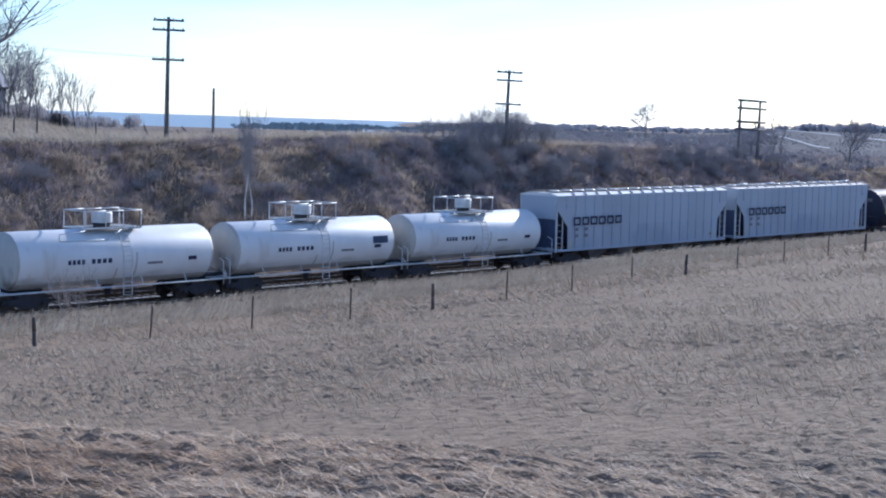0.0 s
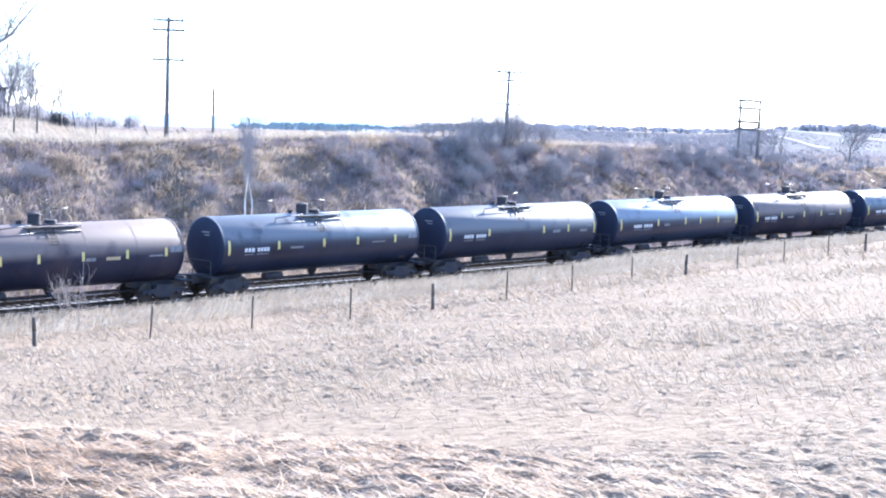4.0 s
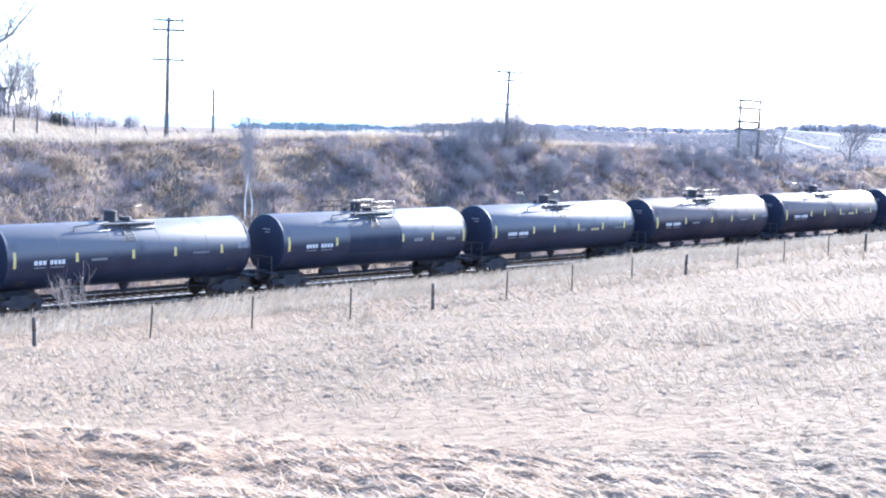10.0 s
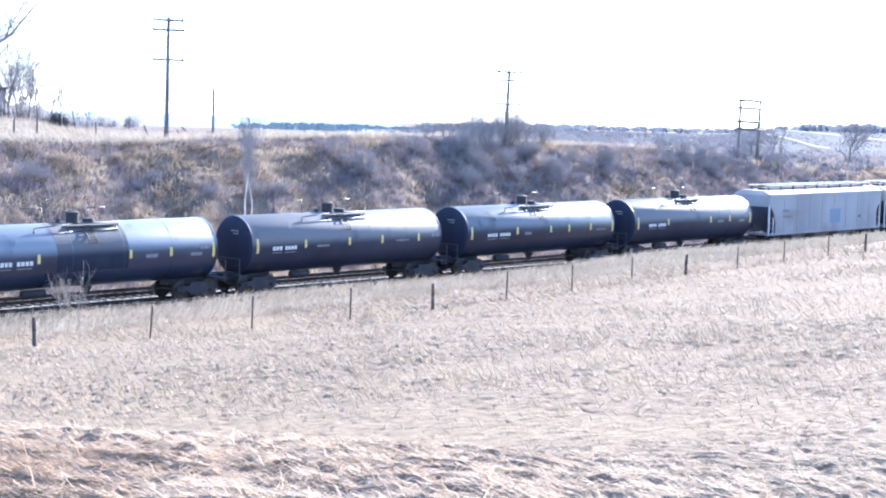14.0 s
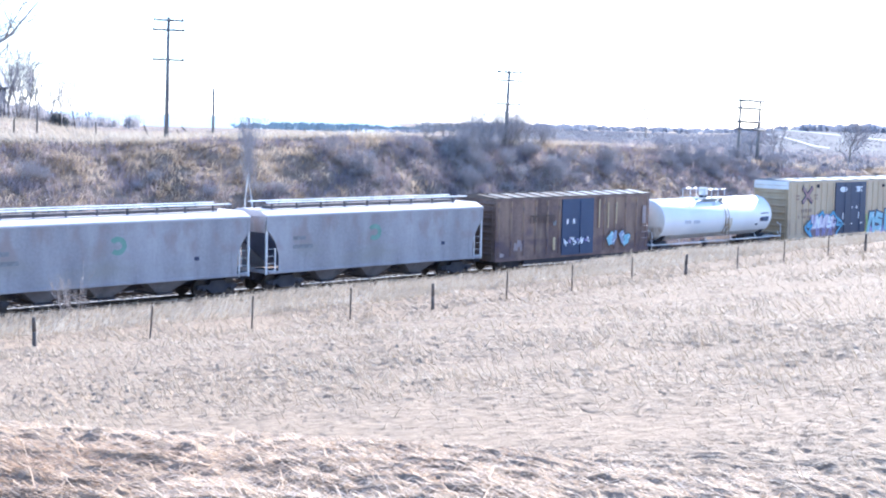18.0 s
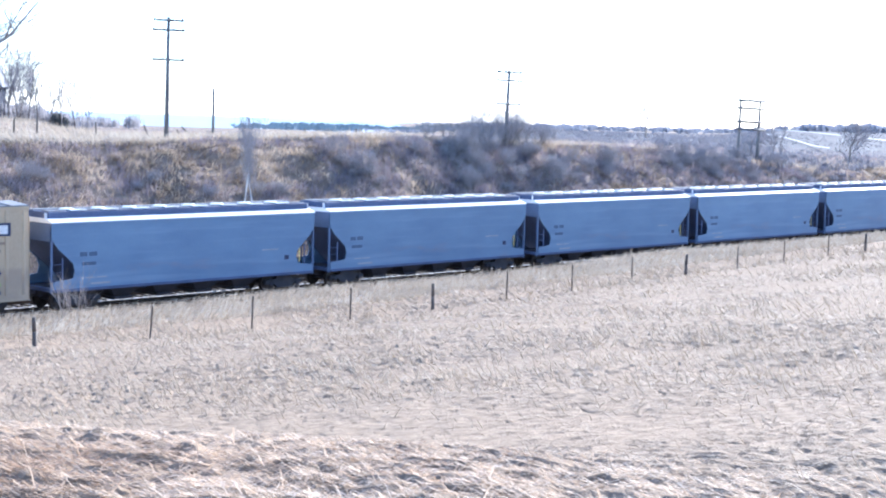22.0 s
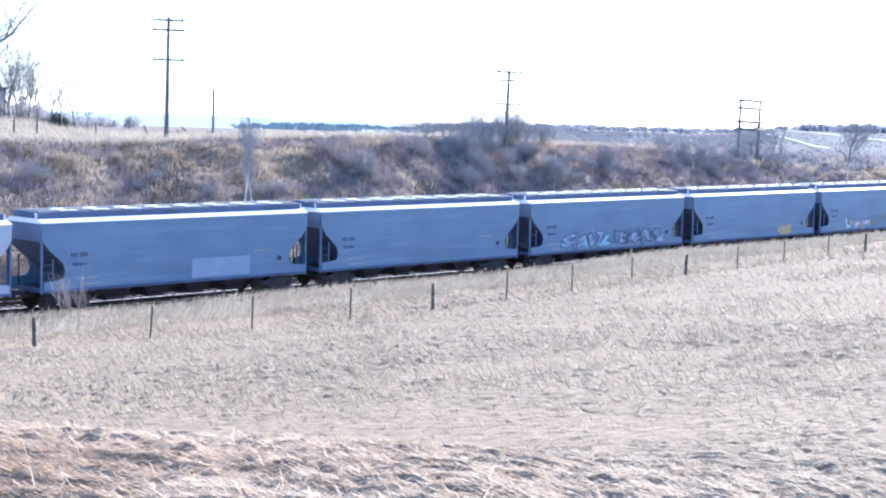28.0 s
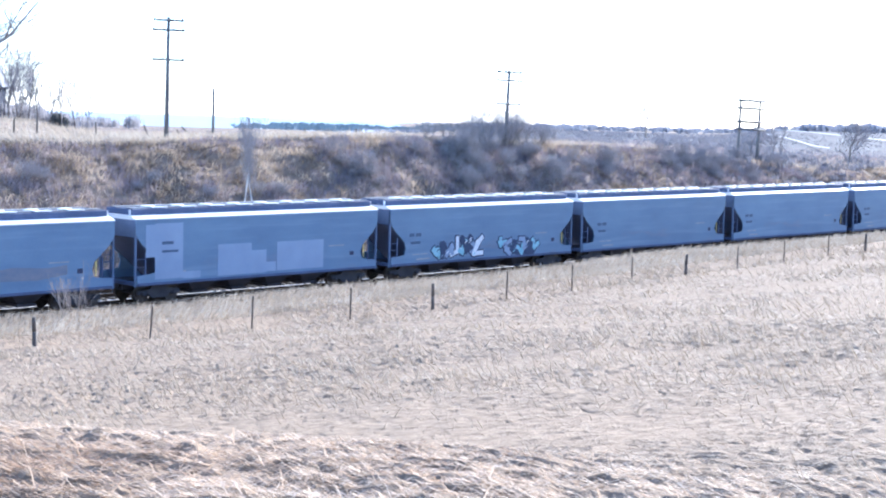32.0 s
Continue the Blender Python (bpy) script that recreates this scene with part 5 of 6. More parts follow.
# right piece: fat pale blue strokes shaded with lime and violet
tag_art(yel, 2.75, 7.35, 0.8, 2.3, -1.655, [M_SPRAY_AQUA, M_SPRAY_AQUA, M_SPRAY_AQUA, M_SPRAY_GREEN], 12, 4, 0.36, M_SPRAY_INK, (0, 1, 2, 3))
tag_art(yel, 3.2, 6.0, 0.72, 1.15, -1.65, [M_SPRAY_VIOLET, M_SPRAY_VIOLET], 15, 5, 0.5, M_SPRAY_VIOLET)
for line in ([(2.55, 2.1), (2.7, 1.4), (2.5, 0.9)], [(7.3, 2.3), (7.55, 1.5), (7.4, 0.9)], [(6.4, 1.5), (6.75, 1.6), (6.6, 1.3)]):
    part("spray_shape", ribbon(line, 0.2, -1.665, -1.658), M_SPRAY_GREEN, yel, "lime spray-painted stroke")
for s in (-1, 1):
    line = [(-7.25, 3.95 - s * 0.48), (-6.08, 3.95 + s * 0.48)]
    arm = part("emblem_stroke", ribbon(line, 0.34, -1.632 - 0.006 * (s + 1), -1.62), M_SPRAY_INK, yel, "navy rim of a crossed stroke")
    part("emblem_core", ribbon(line, 0.2, -1.652 - 0.006 * (s + 1), -1.648), M_EMBLEM, arm, "dark red crossed stroke")
bars(yel, "marking", [(-8.3, -7.8), (-5.65, -5.15)], 3.85, 4.0, -1.63, M_FADEDBROWN, "faded brown stencilled bar")
bars(yel, "marking", [(-8.3, -7.8), (-5.65, -5.15)], 3.62, 3.74, -1.63, M_FADEDBROWN, "faded brown stencilled bar")
bars(yel, "marking", [(-7.4, -7.1), (-6.95, -6.65), (-6.45, -5.95)], 2.66, 2.92, -1.63, M_FADEDBROWN, "faded brown stencilled bar")
bars(yel, "marking", [(-7.95, -7.75), (-7.3, -6.8), (-6.6, -6.0)], 2.2, 2.4, -1.63, M_FADEDBROWN, "faded brown stencilled bar")
part("door_stop", Shape().box(-5.2, -4.98, -1.68, -1.56, 4.5, 4.75), M_UNDER, yel)
part("door_stop", Shape().box(5.1, 5.3, -1.68, -1.56, 4.4, 4.6), M_UNDER, yel)
part("name_panel", Shape().box(5.9, 8.2, -1.63, -1.62, 3.68, 4.28), M_NAVY, yel, "dark panel with white letter blocks")
bars(yel, "letter_block", [(6.05, 6.6), (6.77, 7.32), (7.49, 8.04)], 3.78, 4.18, -1.64, M_WHITESTRIP, "white letter block")
bars(yel, "marking", [(6.1, 6.7), (6.85, 7.9)], 3.3, 3.42, -1.63, M_FADEDBROWN, "faded brown stencilled bar")
bars(yel, "marking", [(6.6, 7.7)], 2.95, 3.07, -1.63, M_FADEDBROWN, "faded brown stencilled bar")
part("door_mark", Shape().slab([(-1.85, 4.3), (-1.6, 4.5), (-0.9, 4.5), (-0.65, 4.3), (-0.9, 4.1), (-1.6, 4.1)], "y", -1.655, -1.646), M_SPRAY_WHITE, yel, "pale blue-white stencilled mark")
part("door_mark", Shape().slab([(0.6, 4.5), (1.75, 4.5), (1.45, 4.3), (1.7, 4.08), (0.7, 4.08), (0.9, 4.3)], "y", -1.655, -1.646), M_SPRAY_WHITE, yel, "pale blue-white stencilled mark")
bars(yel, "door_mark", [(-1.3, -1.15), (1.15, 1.3)], 1.95, 2.45, -1.655, M_SPRAY_WHITE, "pale latch plate")
bars(yel, "door_mark", [(0.1, 0.22), (0.75, 0.95)], 2.75, 2.95, -1.655, M_SPRAY_WHITE, "pale stencilled mark")
bars(yel, "door_mark", [(0.05, 0.25), (1.5, 1.8), (-1.5, -0.9)], 1.5, 1.62, -1.655, M_SPRAY_WHITE, "pale stencilled mark")
part("end_cap", Shape().box(-9.24, -9.1, -1.5, 1.5, 4.42, 5.04, 0.02), M_BOXROOF, yel, "pale galvanised band at the top of the end wall")
for a, b in ((-6.9, -4.7), (5.1, 6.9)):
    part("roof_flashing", Shape().box(a, b, -1.62, -1.5, 5.04, 5.12, 0.01), M_ROOF, yel, "bright white flashing on the eave")
park(yel, 9.97)

hop = build_hopper("covered_hopper_car", "smooth blue-grey covered hopper car with bell-shaped end openings", "smooth hopper cars", 8.15, M_BLUEGREY, 0.98, 4.2, 4.72, "bell", bays=4)
bars(hop, "stencil", [(-6.6, -6.2), (-6.1, -5.65)], 2.55, 2.75, -1.555, M_STENCIL, "dark stencilled bar")
bars(hop, "stencil", [(-6.5, -5.7)], 2.12, 2.28, -1.555, M_STENCIL, "dark stencilled bar")
bars(hop, "stencil", [(-6.3, -5.75), (-5.65, -5.1)], 1.5, 1.56, -1.555, M_GREYHOP, "thin pale stencilled bar")
bars(hop, "stencil", [(-6.0, -4.9)], 1.2, 1.29, -1.555, M_GREYHOP, "thin pale stencilled bar")
bars(hop, "stencil", [(4.5, 5.6)], 2.3, 2.36, -1.555, M_GREYHOP, "thin pale stencilled bar")
bars(hop, "reflector", [(7.05, 7.12)], 1.6, 2.3, -1.555, M_YELLOWSTRIP, "yellow reflective strip")
part("placard", Shape().box(6.05, 6.35, -1.56, -1.552, 1.75, 1.98), M_NAVY, hop)
long_hop = build_hopper("covered_hopper_car", "long pale grey covered hopper car with small dark lettering", "smooth hopper cars", 9.1, M_PALEHOP, 0.98, 4.2, 4.72, "bell", bays=4)
block_marks(long_hop, -7.35, 0.6, 2.5, 0.42, 0.44, 0.11, -1.56)
bars(long_hop, "stencil", [(-7.35, -6.6), (-6.4, -5.7)], 2.06, 2.18, -1.56, M_PALEMARK, "faint stencilled bar")
hops = [28.5, 45.9, 63.4, 80.7, 98.1, 115.6, 133.8, 152.6, 169.9, 187.3, 204.8, 222.0, 239.5, 256.8, 274.1, 291.5, 308.8]
HOPPERS = [long_hop if k == 6 else (hop if k == 0 else copy_thing(hop, Matrix())) for k in range(17)]
for c, at in zip(HOPPERS, hops):
    park(c, at)


def paint_out(car, pieces, material=None):
    """Patches of paler paint over old spray work."""
    for x0, x1, z0, z1 in pieces:
        part("paint_patch", Shape().box(x0, x1, -1.565, -1.552, z0, z1), material or M_GREYHOP, car, "paler rectangle of fresh paint")


part("paint_drip", Shape().box(0.1, 0.2, -1.562, -1.552, 1.85, 3.1), M_GREYHOP, HOPPERS[5], "thin pale drip of paint")
paint_out(HOPPERS[7], [(0.5, 4.2, 1.15, 2.1)], M_FRESH)
paint_out(HOPPERS[9], [(-5.2, 6.0, 1.12, 1.3), (0.3, 5.9, 1.34, 2.0)], M_WASHED)
tag_art(HOPPERS[9], -4.9, -0.4, 1.15, 2.15, -1.567, [M_SPRAY_AQUA, M_FRESH, M_BLUEGREY, M_FRESH], 21, 9, 0.2, M_STENCIL, "wild", crowd=2.0)
tag_art(HOPPERS[9], 0.5, 5.7, 1.35, 2.1, -1.567, [M_BLUEGREY, M_FRESH, M_STENCIL], 25, 11, 0.34, M_STENCIL, "wild", crowd=1.7)
part("paint_smear", Shape().slab([(2.85, 1.3), (2.8, 1.75), (3.4, 1.9), (4.1, 1.78), (4.7, 1.82), (4.68, 1.2), (4.2, 1.05), (3.3, 1.1)], "y", -1.562, -1.552), M_SPRAY_OCHRE, HOPPERS[10], "soft ochre smear of spray paint")
part("paint_smear", Shape().slab([(2.95, 1.62), (2.9, 1.95), (3.6, 2.02), (4.3, 1.9), (4.1, 1.72), (3.4, 1.74)], "y", -1.566, -1.556), M_FADEDTAG, HOPPERS[10], "faded mauve smear of spray paint")
tag_art(HOPPERS[11], -4.2, -0.2, 1.08, 1.8, -1.56, [M_SPRAY_PALEPINK, M_SPRAY_OCHRE, M_FRESH], 22, 8, 0.3, M_FADEDTAG, "wild", crowd=1.4)
part("paint_smear", Shape().slab([(-0.2, 1.3), (-0.25, 2.15), (1.2, 2.05), (2.6, 2.22), (4.4, 2.1), (5.5, 2.2), (5.5, 1.75), (3.9, 1.55), (2.0, 1.6), (0.8, 1.35)], "y", -1.562, -1.552), M_SMEAR, HOPPERS[11], "faint brown smear of old spray paint")
paint_out(HOPPERS[12], [(-7.0, -5.3, 1.2, 3.95), (-7.55, -7.0, 2.3, 3.9), (-5.3, -4.2, 1.15, 1.5), (-3.1, -0.9, 1.15, 2.75), (-0.9, 0.1, 1.15, 2.35), (0.1, 0.75, 1.2, 1.7), (0.82, 4.1, 1.2, 2.72)], M_FRESH)
bars(HOPPERS[12], "stencil", [(-6.6, -5.6)], 2.5, 2.62, -1.568, M_STENCIL, "dark stencilled bar")
bars(HOPPERS[12], "stencil", [(-6.6, -5.9)], 2.9, 3.05, -1.568, M_STENCIL, "dark stencilled bar")
tag_art(HOPPERS[13], -4.6, -0.4, 1.15, 2.3, -1.56, [M_SPRAY_AQUA, M_BLUEDOOR, M_FRESH, M_SPRAY_WHITE], 23, 8, 0.28, M_SPRAY_INK, "wild", crowd=1.8)
tag_art(HOPPERS[13], 1.2, 4.8, 1.15, 2.1, -1.56, [M_SPRAY_AQUA, M_FRESH, M_BLUEDOOR], 24, 7, 0.28, M_SPRAY_INK, "wild", crowd=1.8)


# ---- line poles on the cutting ----
def build_pole(x, y, base, top, arms, lean, label):
    pole = thing("utility_pole", label, "utility pole", "line poles", at=Matrix.Translation((x, y, base)) @ Matrix.Rotation(radians(lean), 4, Vector((math.sin(HEAD + math.pi), math.cos(HEAD), 0)).cross(Vector((0, 0, 1)))))
    h = top - base
    part("pole_shaft", Shape().tube((0, 0, -0.8), (0, 0, h), 0.17, 0.115, n=12), M_POLE, pole)
    ax, ay = math.sin(radians(58)), -math.cos(radians(58))
    for z, w in arms:
        a = Shape()
        u, v = Vector((ax, ay, 0)), Vector((-ay, ax, 0))
        p = [u * sx + v * sy + Vector((0, 0, sz)) + v * -0.17 for sx in (-w, w) for sy in (-0.05, 0.05) for sz in (z - base - 0.075, z - base + 0.075)]
        a.add(p, [(0, 1, 3, 2), (4, 6, 7, 5), (0, 4, 5, 1), (2, 3, 7, 6), (0, 2, 6, 4), (1, 5, 7, 3)])
        arm = part("crossarm", a, M_POLE, pole)
        for k in np.linspace(-w * 0.9, w * 0.9, 4):
            c = u * k + v * -0.17
            part("insulator", Shape().lathe("z", (c.x, c.y, z - base + 0.06), [(0, 0.02), (0.06, 0.045), (0.1, 0.035), (0.13, 0.02)], 8), M_GLASS, arm)
    return pole


def spot(x, y):
    return float(ground(x, y))


PA, PB, PC, PC2 = (66.95, 24.36), (98.7, 21.2), (138.54, 22.5), (135.48, 22.8)
build_pole(*PA, spot(*PA) - 0.1, 16.37, [(16.13, 1.05), (15.47, 1.1), (13.45, 1.1)], 0.2, "tall weathered wooden line pole with three crossarms")
build_pole(*PB, spot(*PB) - 0.1, 14.15, [(13.97, 1.1), (13.3, 1.1), (11.38, 1.1)], 1.2, "dark wooden line pole with three crossarms among brush")
hp = build_pole(*PC, spot(*PC) - 0.1, 12.89, [], 1.0, "pair of dark wooden poles joined by four crossarms")
gate = Vector((PC2[0] - PC[0], PC2[1] - PC[1], 0))
hb = spot(*PC) - 0.1
part("pole_shaft", Shape().tube((gate.x, gate.y, -0.5), (gate.x, gate.y, 12.84 - hb), 0.17, 0.12, n=12), M_POLE, hp)
for z in (12.78, 12.01, 10.67, 9.95):
    g = gate.normalized()
    part("crossarm", Shape().tube(g * -0.7 + Vector((0, -0.2, z - hb)), g * (gate.length + 0.7) + Vector((0, -0.2, z - hb)), 0.12, n=6), M_POLE, hp)

line_wire = thing("overhead_wire", "pair of thin dark overhead wires running off from the line pole", "wire")
for sx in (-0.8, 0.8):
    a, b = Vector((66.95 + sx * 0.8, 24.2 - sx * 0.5, 13.57)), Vector((37.0 + sx * 0.8, 24.2 - sx * 0.5, 14.5))
    c = (a + b) / 2 - Vector((0, 0, 0.25))
    part("wire", Shape().path([a, a.lerp(b, 0.25) - Vector((0, 0, 0.19)), c, a.lerp(b, 0.75) - Vector((0, 0, 0.19)), b], 0.007, 4), M_WIRE, line_wire)

# ---- wire fence along the railway land ----
fence = thing("wire_fence", "sagging wire farm fence of thin steel and old wooden posts", "fence")
px = [31.2, 36.2, 41.2, 46.6, 51.7, 56.7, 61.6, 66.5, 71.3, 76.3, 81.2, 86.2, 90.7]
wood = {0: 1.0, 4: 1.1, 8: 1.15, 12: 1.05}
fence_tops = []
for i, x in enumerate([px[0] - 15, px[0] - 10, px[0] - 5] + px + [px[-1] + 5, px[-1] + 10, px[-1] + 15, px[-1] + 20]):
    k = i - 3
    z = spot(x, -16)
    rr = random.Random(i)
    if k in wood:
        p = Shape()
        h = wood[k] + 0.15
        tilt = -0.07 if k in (0, 4) else 0.02
        p.tube((x, -16, z - 0.3), (x + tilt * 0.4, -16, z + h * 0.55), 0.085, 0.08, n=9)
        p.tube((x + tilt * 0.4, -16, z + h * 0.55), (x + tilt, -16.02, z + h), 0.08, 0.065, n=9)
        part("wooden_post", p, M_POST, fence, "split dark wooden post")
        fence_tops.append((x + tilt * 0.5, z, h))
    else:
        h = 1.42 + rr.uniform(-0.1, 0.1)
        t = 0.1 if k == 1 else rr.uniform(-0.03, 0.03)
        s = Shape()
        s.slab([(x - 0.03, -16.012), (x + 0.03, -16.012), (x + 0.03, -15.99), (x + 0.008, -15.99), (x + 0.008, -15.955), (x - 0.008, -15.955), (x - 0.008, -15.99), (x - 0.03, -15.99)], "z", z - 0.3, z + h)
        s.v = [(a + t * (c - z) / h, b, c) for a, b, c in s.v]
        part("steel_post", s, M_TPOST, fence, "thin rusty steel post")
        fence_tops.append((x + t * 0.5, z, h))
for hgt in (0.35, 0.65, 0.95, 1.15):
    w = Shape()
    for (xa, za, ha), (xb, zb, hb2) in zip(fence_tops, fence_tops[1:]):
        m = ((xa + xb) / 2, -16.03, (za + zb) / 2 + hgt * 0.97 - 0.05)
        w.tube((xa, -16.03, za + min(hgt, ha)), m, 0.0022, n=3, caps=False)
        w.tube(m, (xb, -16.03, zb + min(hgt, hb2)), 0.0022, n=3, caps=False)
    part("wire", w, M_WIRE, fence, "thin grey fence wire")



# ---- grass and brush ----
def blade_field(name, x, y, length, width, lean, turn, material, z=None, seed=1, bend=True):
    """Thin leaves rooted at (x, y): two joined slips each where bend is set, one otherwise."""
    r = np.random.default_rng(seed)
    n = len(x)
    z = ground(x, y) - 0.03 if z is None else z
    root = np.stack([x, y, z], -1)
    face = r.uniform(0, math.pi, n)
    side = np.stack([np.cos(face), np.sin(face), np.zeros(n)], -1) * (width / 2)[:, None]
    way = np.stack([np.cos(turn) * np.sin(lean), np.sin(turn) * np.sin(lean), np.cos(lean)], -1)
    tip = root + way * length[:, None]
    if not bend:
        v = np.stack([root - side, root + side, tip], 1).reshape(-1, 3)
        f = np.arange(3 * n).reshape(n, 3)
    else:
        mid = root + way * (length * 0.5)[:, None] + np.array([0, 0, 1.0]) * (length * 0.14)[:, None]
        tip[:, 2] -= length * 0.10
        v = np.stack([root - side, root + side, mid - side * 0.8, mid + side * 0.8, tip], 1).reshape(-1, 3)
        k = np.arange(n)[:, None, None] * 5
        f = (k + np.array([(0, 1, 3), (0, 3, 2), (2, 3, 4)])[None]).reshape(-1, 3)
    return new(name, bulk(name, v, f, material))


g = np.random.default_rng(42)
LEFTWARD = HEAD + math.pi / 2


def wedge(n, d0, d1, lo=-17.5, hi=17.5):
    """Places spread evenly over the view by solid angle: denser near by."""
    d = d0 * (d1 / d0) ** g.random(n)
    a = HEAD + np.radians(g.uniform(lo, hi, n)) * np.where(g.random(n) < 0.12, 1.45, 1.0)
    return EYE.x + d * np.cos(a), EYE.y + d * np.sin(a), d


# field: a lumpy matted turf, finer towards the eye, with laid leaves over it
rows, cols = 640, 900
td = 4.3 * (125 / 4.3) ** np.linspace(0, 1, rows)
ta = HEAD + np.radians(np.linspace(-26, 26, cols))
TD, TA = np.meshgrid(td, ta, indexing="ij")
TX, TY = EYE.x + TD * np.cos(TA), EYE.y + TD * np.sin(TA)


def sward(x, y, d):
    """Height of the matted grass: combed lumps across the slope, broken by narrow gaps."""
    u, v = x * math.cos(LEFTWARD) + y * math.sin(LEFTWARD), -x * math.sin(LEFTWARD) + y * math.cos(LEFTWARD)
    u = u + 0.5 * fbm(x / 2.1, y / 2.1, 2)
    lump = np.abs(vnoise(u / 0.9 + 9, v / 0.5)) * 2
    comb = np.abs(vnoise(u / 0.38 + 40, v / 0.15 + 7)) * 2
    fine = vnoise(u / 0.12, v / 0.06 + 70)
    big = np.clip(0.5 + 1.3 * fbm(x / 5, y / 5 + 60, 2), 0, 1)
    gap = np.abs(vnoise(u / 0.55 + 90, v / 0.16 + 33))
    near2 = 1 - ease(7, 13, d)
    tuft = ease(0.10, 0.2, vnoise(u / 0.2 + 15, v / 0.24 + 55)) * ease(-0.1, 0.15, fbm(x / 7 + 5, y / 7, 2)) * ease(14, 24, d)
    hump = ease(0.12, 0.25, vnoise(u / 1.1 + 71, v / 1.2 + 11)) * ease(35, 60, d)
    return 0.035 * tuft + 0.05 * hump + big * ((0.028 + 0.03 * near2) * ease(0.0, 0.5, lump) + (0.018 + 0.03 * near2) * ease(0.0, 0.35, comb)) + (0.02 + 0.03 * near2) * fine + (0.024 + 0.01 * ease(9, 18, d)) * (0.4 + 0.6 * big) * ease(0.0, 0.06, gap)


hem = np.minimum(ease(26, 22.5, np.degrees(np.abs(TA - HEAD))), ease(4.3, 4.9, TD))
TZ = ground(TX, TY) - 0.3 + hem * (0.35 + sward(TX, TY, TD))
idx = np.arange(rows * cols).reshape(rows, cols)
quads = np.stack([idx[:-1, :-1], idx[1:, :-1], idx[1:, 1:], idx[:-1, 1:]], -1).reshape(-1, 4)
quads = quads[(TY.ravel()[quads] < -5.0).all(1)]
tagged(new("turf", bulk("turf", np.stack([TX, TY, TZ], -1).reshape(-1, 3), quads, M_TURF, False)), "lumpy matted turf of dead straw grass", "grass", kind="stuff")
for nm, count, d0, d1, mat, w0, bent, words in (
        ("near_grass", 170000, 4.5, 14, M_RUSSET, 0.0007, True, "matted wind-laid dry russet and straw grass"),
        ("field_grass", 330000, 6, 140, M_GRASS, 0.0007, False, "rough matted straw-coloured grass over the field")):
    x, y, d = wedge(count, d0, d1)
    k = y < -4.6
    x, y, d = x[k], y[k], d[k]
    s = sward(x, y, d)
    rim = np.interp(np.degrees(np.arctan2(y - EYE.y, x - EYE.x)), [15, 28, 43, 60, 90], [3.4, 4.2, 5.8, 7.2, 7.2])
    near = 1 - ease(rim - 0.5, rim + 5.5, d)
    keep = g.random(len(x)) < np.clip((s - 0.0) / 0.12, 0.05, 1) * (near if bent else 1 - 0.9 * near)
    x, y, d, s = x[keep], y[keep], d[keep], s[keep]
    n = len(x)
    swirl = LEFTWARD + 0.1 + 0.8 * fbm(x / 2.5, y / 2.5, 2) + g.normal(0, 0.25, n) + np.where(g.random(n) < 0.2, math.pi, 0)
    tall = np.where(y > -17, 0.10, 0.0)
    upright = np.clip(0.5 + 1.4 * fbm(x / 4 + 80, y / 4, 2), 0, 1)
    flat = np.where(g.random(n) < 0.01 + (0.02 if bent else 0.4 * ease(9, 20, d)) * upright, g.normal(40, 15, n), g.normal(80, 7, n)) - 200 * tall
    o = blade_field(nm, x, y, ((0.03 if bent else 0.035) + 0.0026 * d + tall + 0.06 * upright) * g.uniform(0.5, 1.5, n), np.maximum(0.006, d * w0) * g.uniform(0.5, 1.4, n),
                    np.radians(np.clip(flat, 3, 87)), swirl, mat, z=ground(x, y) + 0.045 + s, seed=3, bend=bent)
    tagged(o, words, "grass", kind="stuff")
# taller fringe along the railway ditch
n = 42000
x = g.uniform(30, 125, n)
y = -4.4 - 7.5 * g.random(n) ** 1.4
o = blade_field("ditch_grass", x, y, g.uniform(0.35, 0.8, n), g.uniform(0.015, 0.035, n), np.radians(np.clip(g.normal(40, 15, n), 2, 75)),
                LEFTWARD + 3.14 + g.normal(0, 0.6, n), M_FRINGE, seed=5)
tagged(o, "tall bleached grass fringe beside the railway ditch", "grass", kind="stuff")

# cutting: tussocks of tan grass that droop downhill, with patches of darker brush
DARK = [(a, b, c * (1.15 if a > 84 else 1.1)) for a, b, c in ((59.1, 17.3, 1.1), (64.3, 15.5, 0.9), (51.9, 17.6, 0.8), (68.6, 15.2, 0.8), (79.3, 16.8, 1.6), (77.5, 16.9, 1.0), (85.6, 19.1, 1.0), (89.6, 18.0, 2.4), (92.5, 18.3, 2.2), (94.5, 16.5, 1.8), (99.8, 16.6, 1.7),
        (109.7, 18.3, 1.4), (122.0, 18.6, 2.2), (126.5, 18.9, 2.6), (118.5, 18.4, 1.6), (104.0, 17.5, 1.2), (140.0, 18.0, 1.6), (92.0, 20.2, 1.8), (95.5, 20.4, 1.9), (97.5, 18.8, 1.6), (123.1, 20.2, 1.8), (125.6, 19.7, 2.2), (127.4, 18.7, 2.2), (132.1, 18.3, 0.8), (130.2, 16.9, 0.9), (92.1, 17.9, 1.8), (89.0, 16.2, 1.2))]


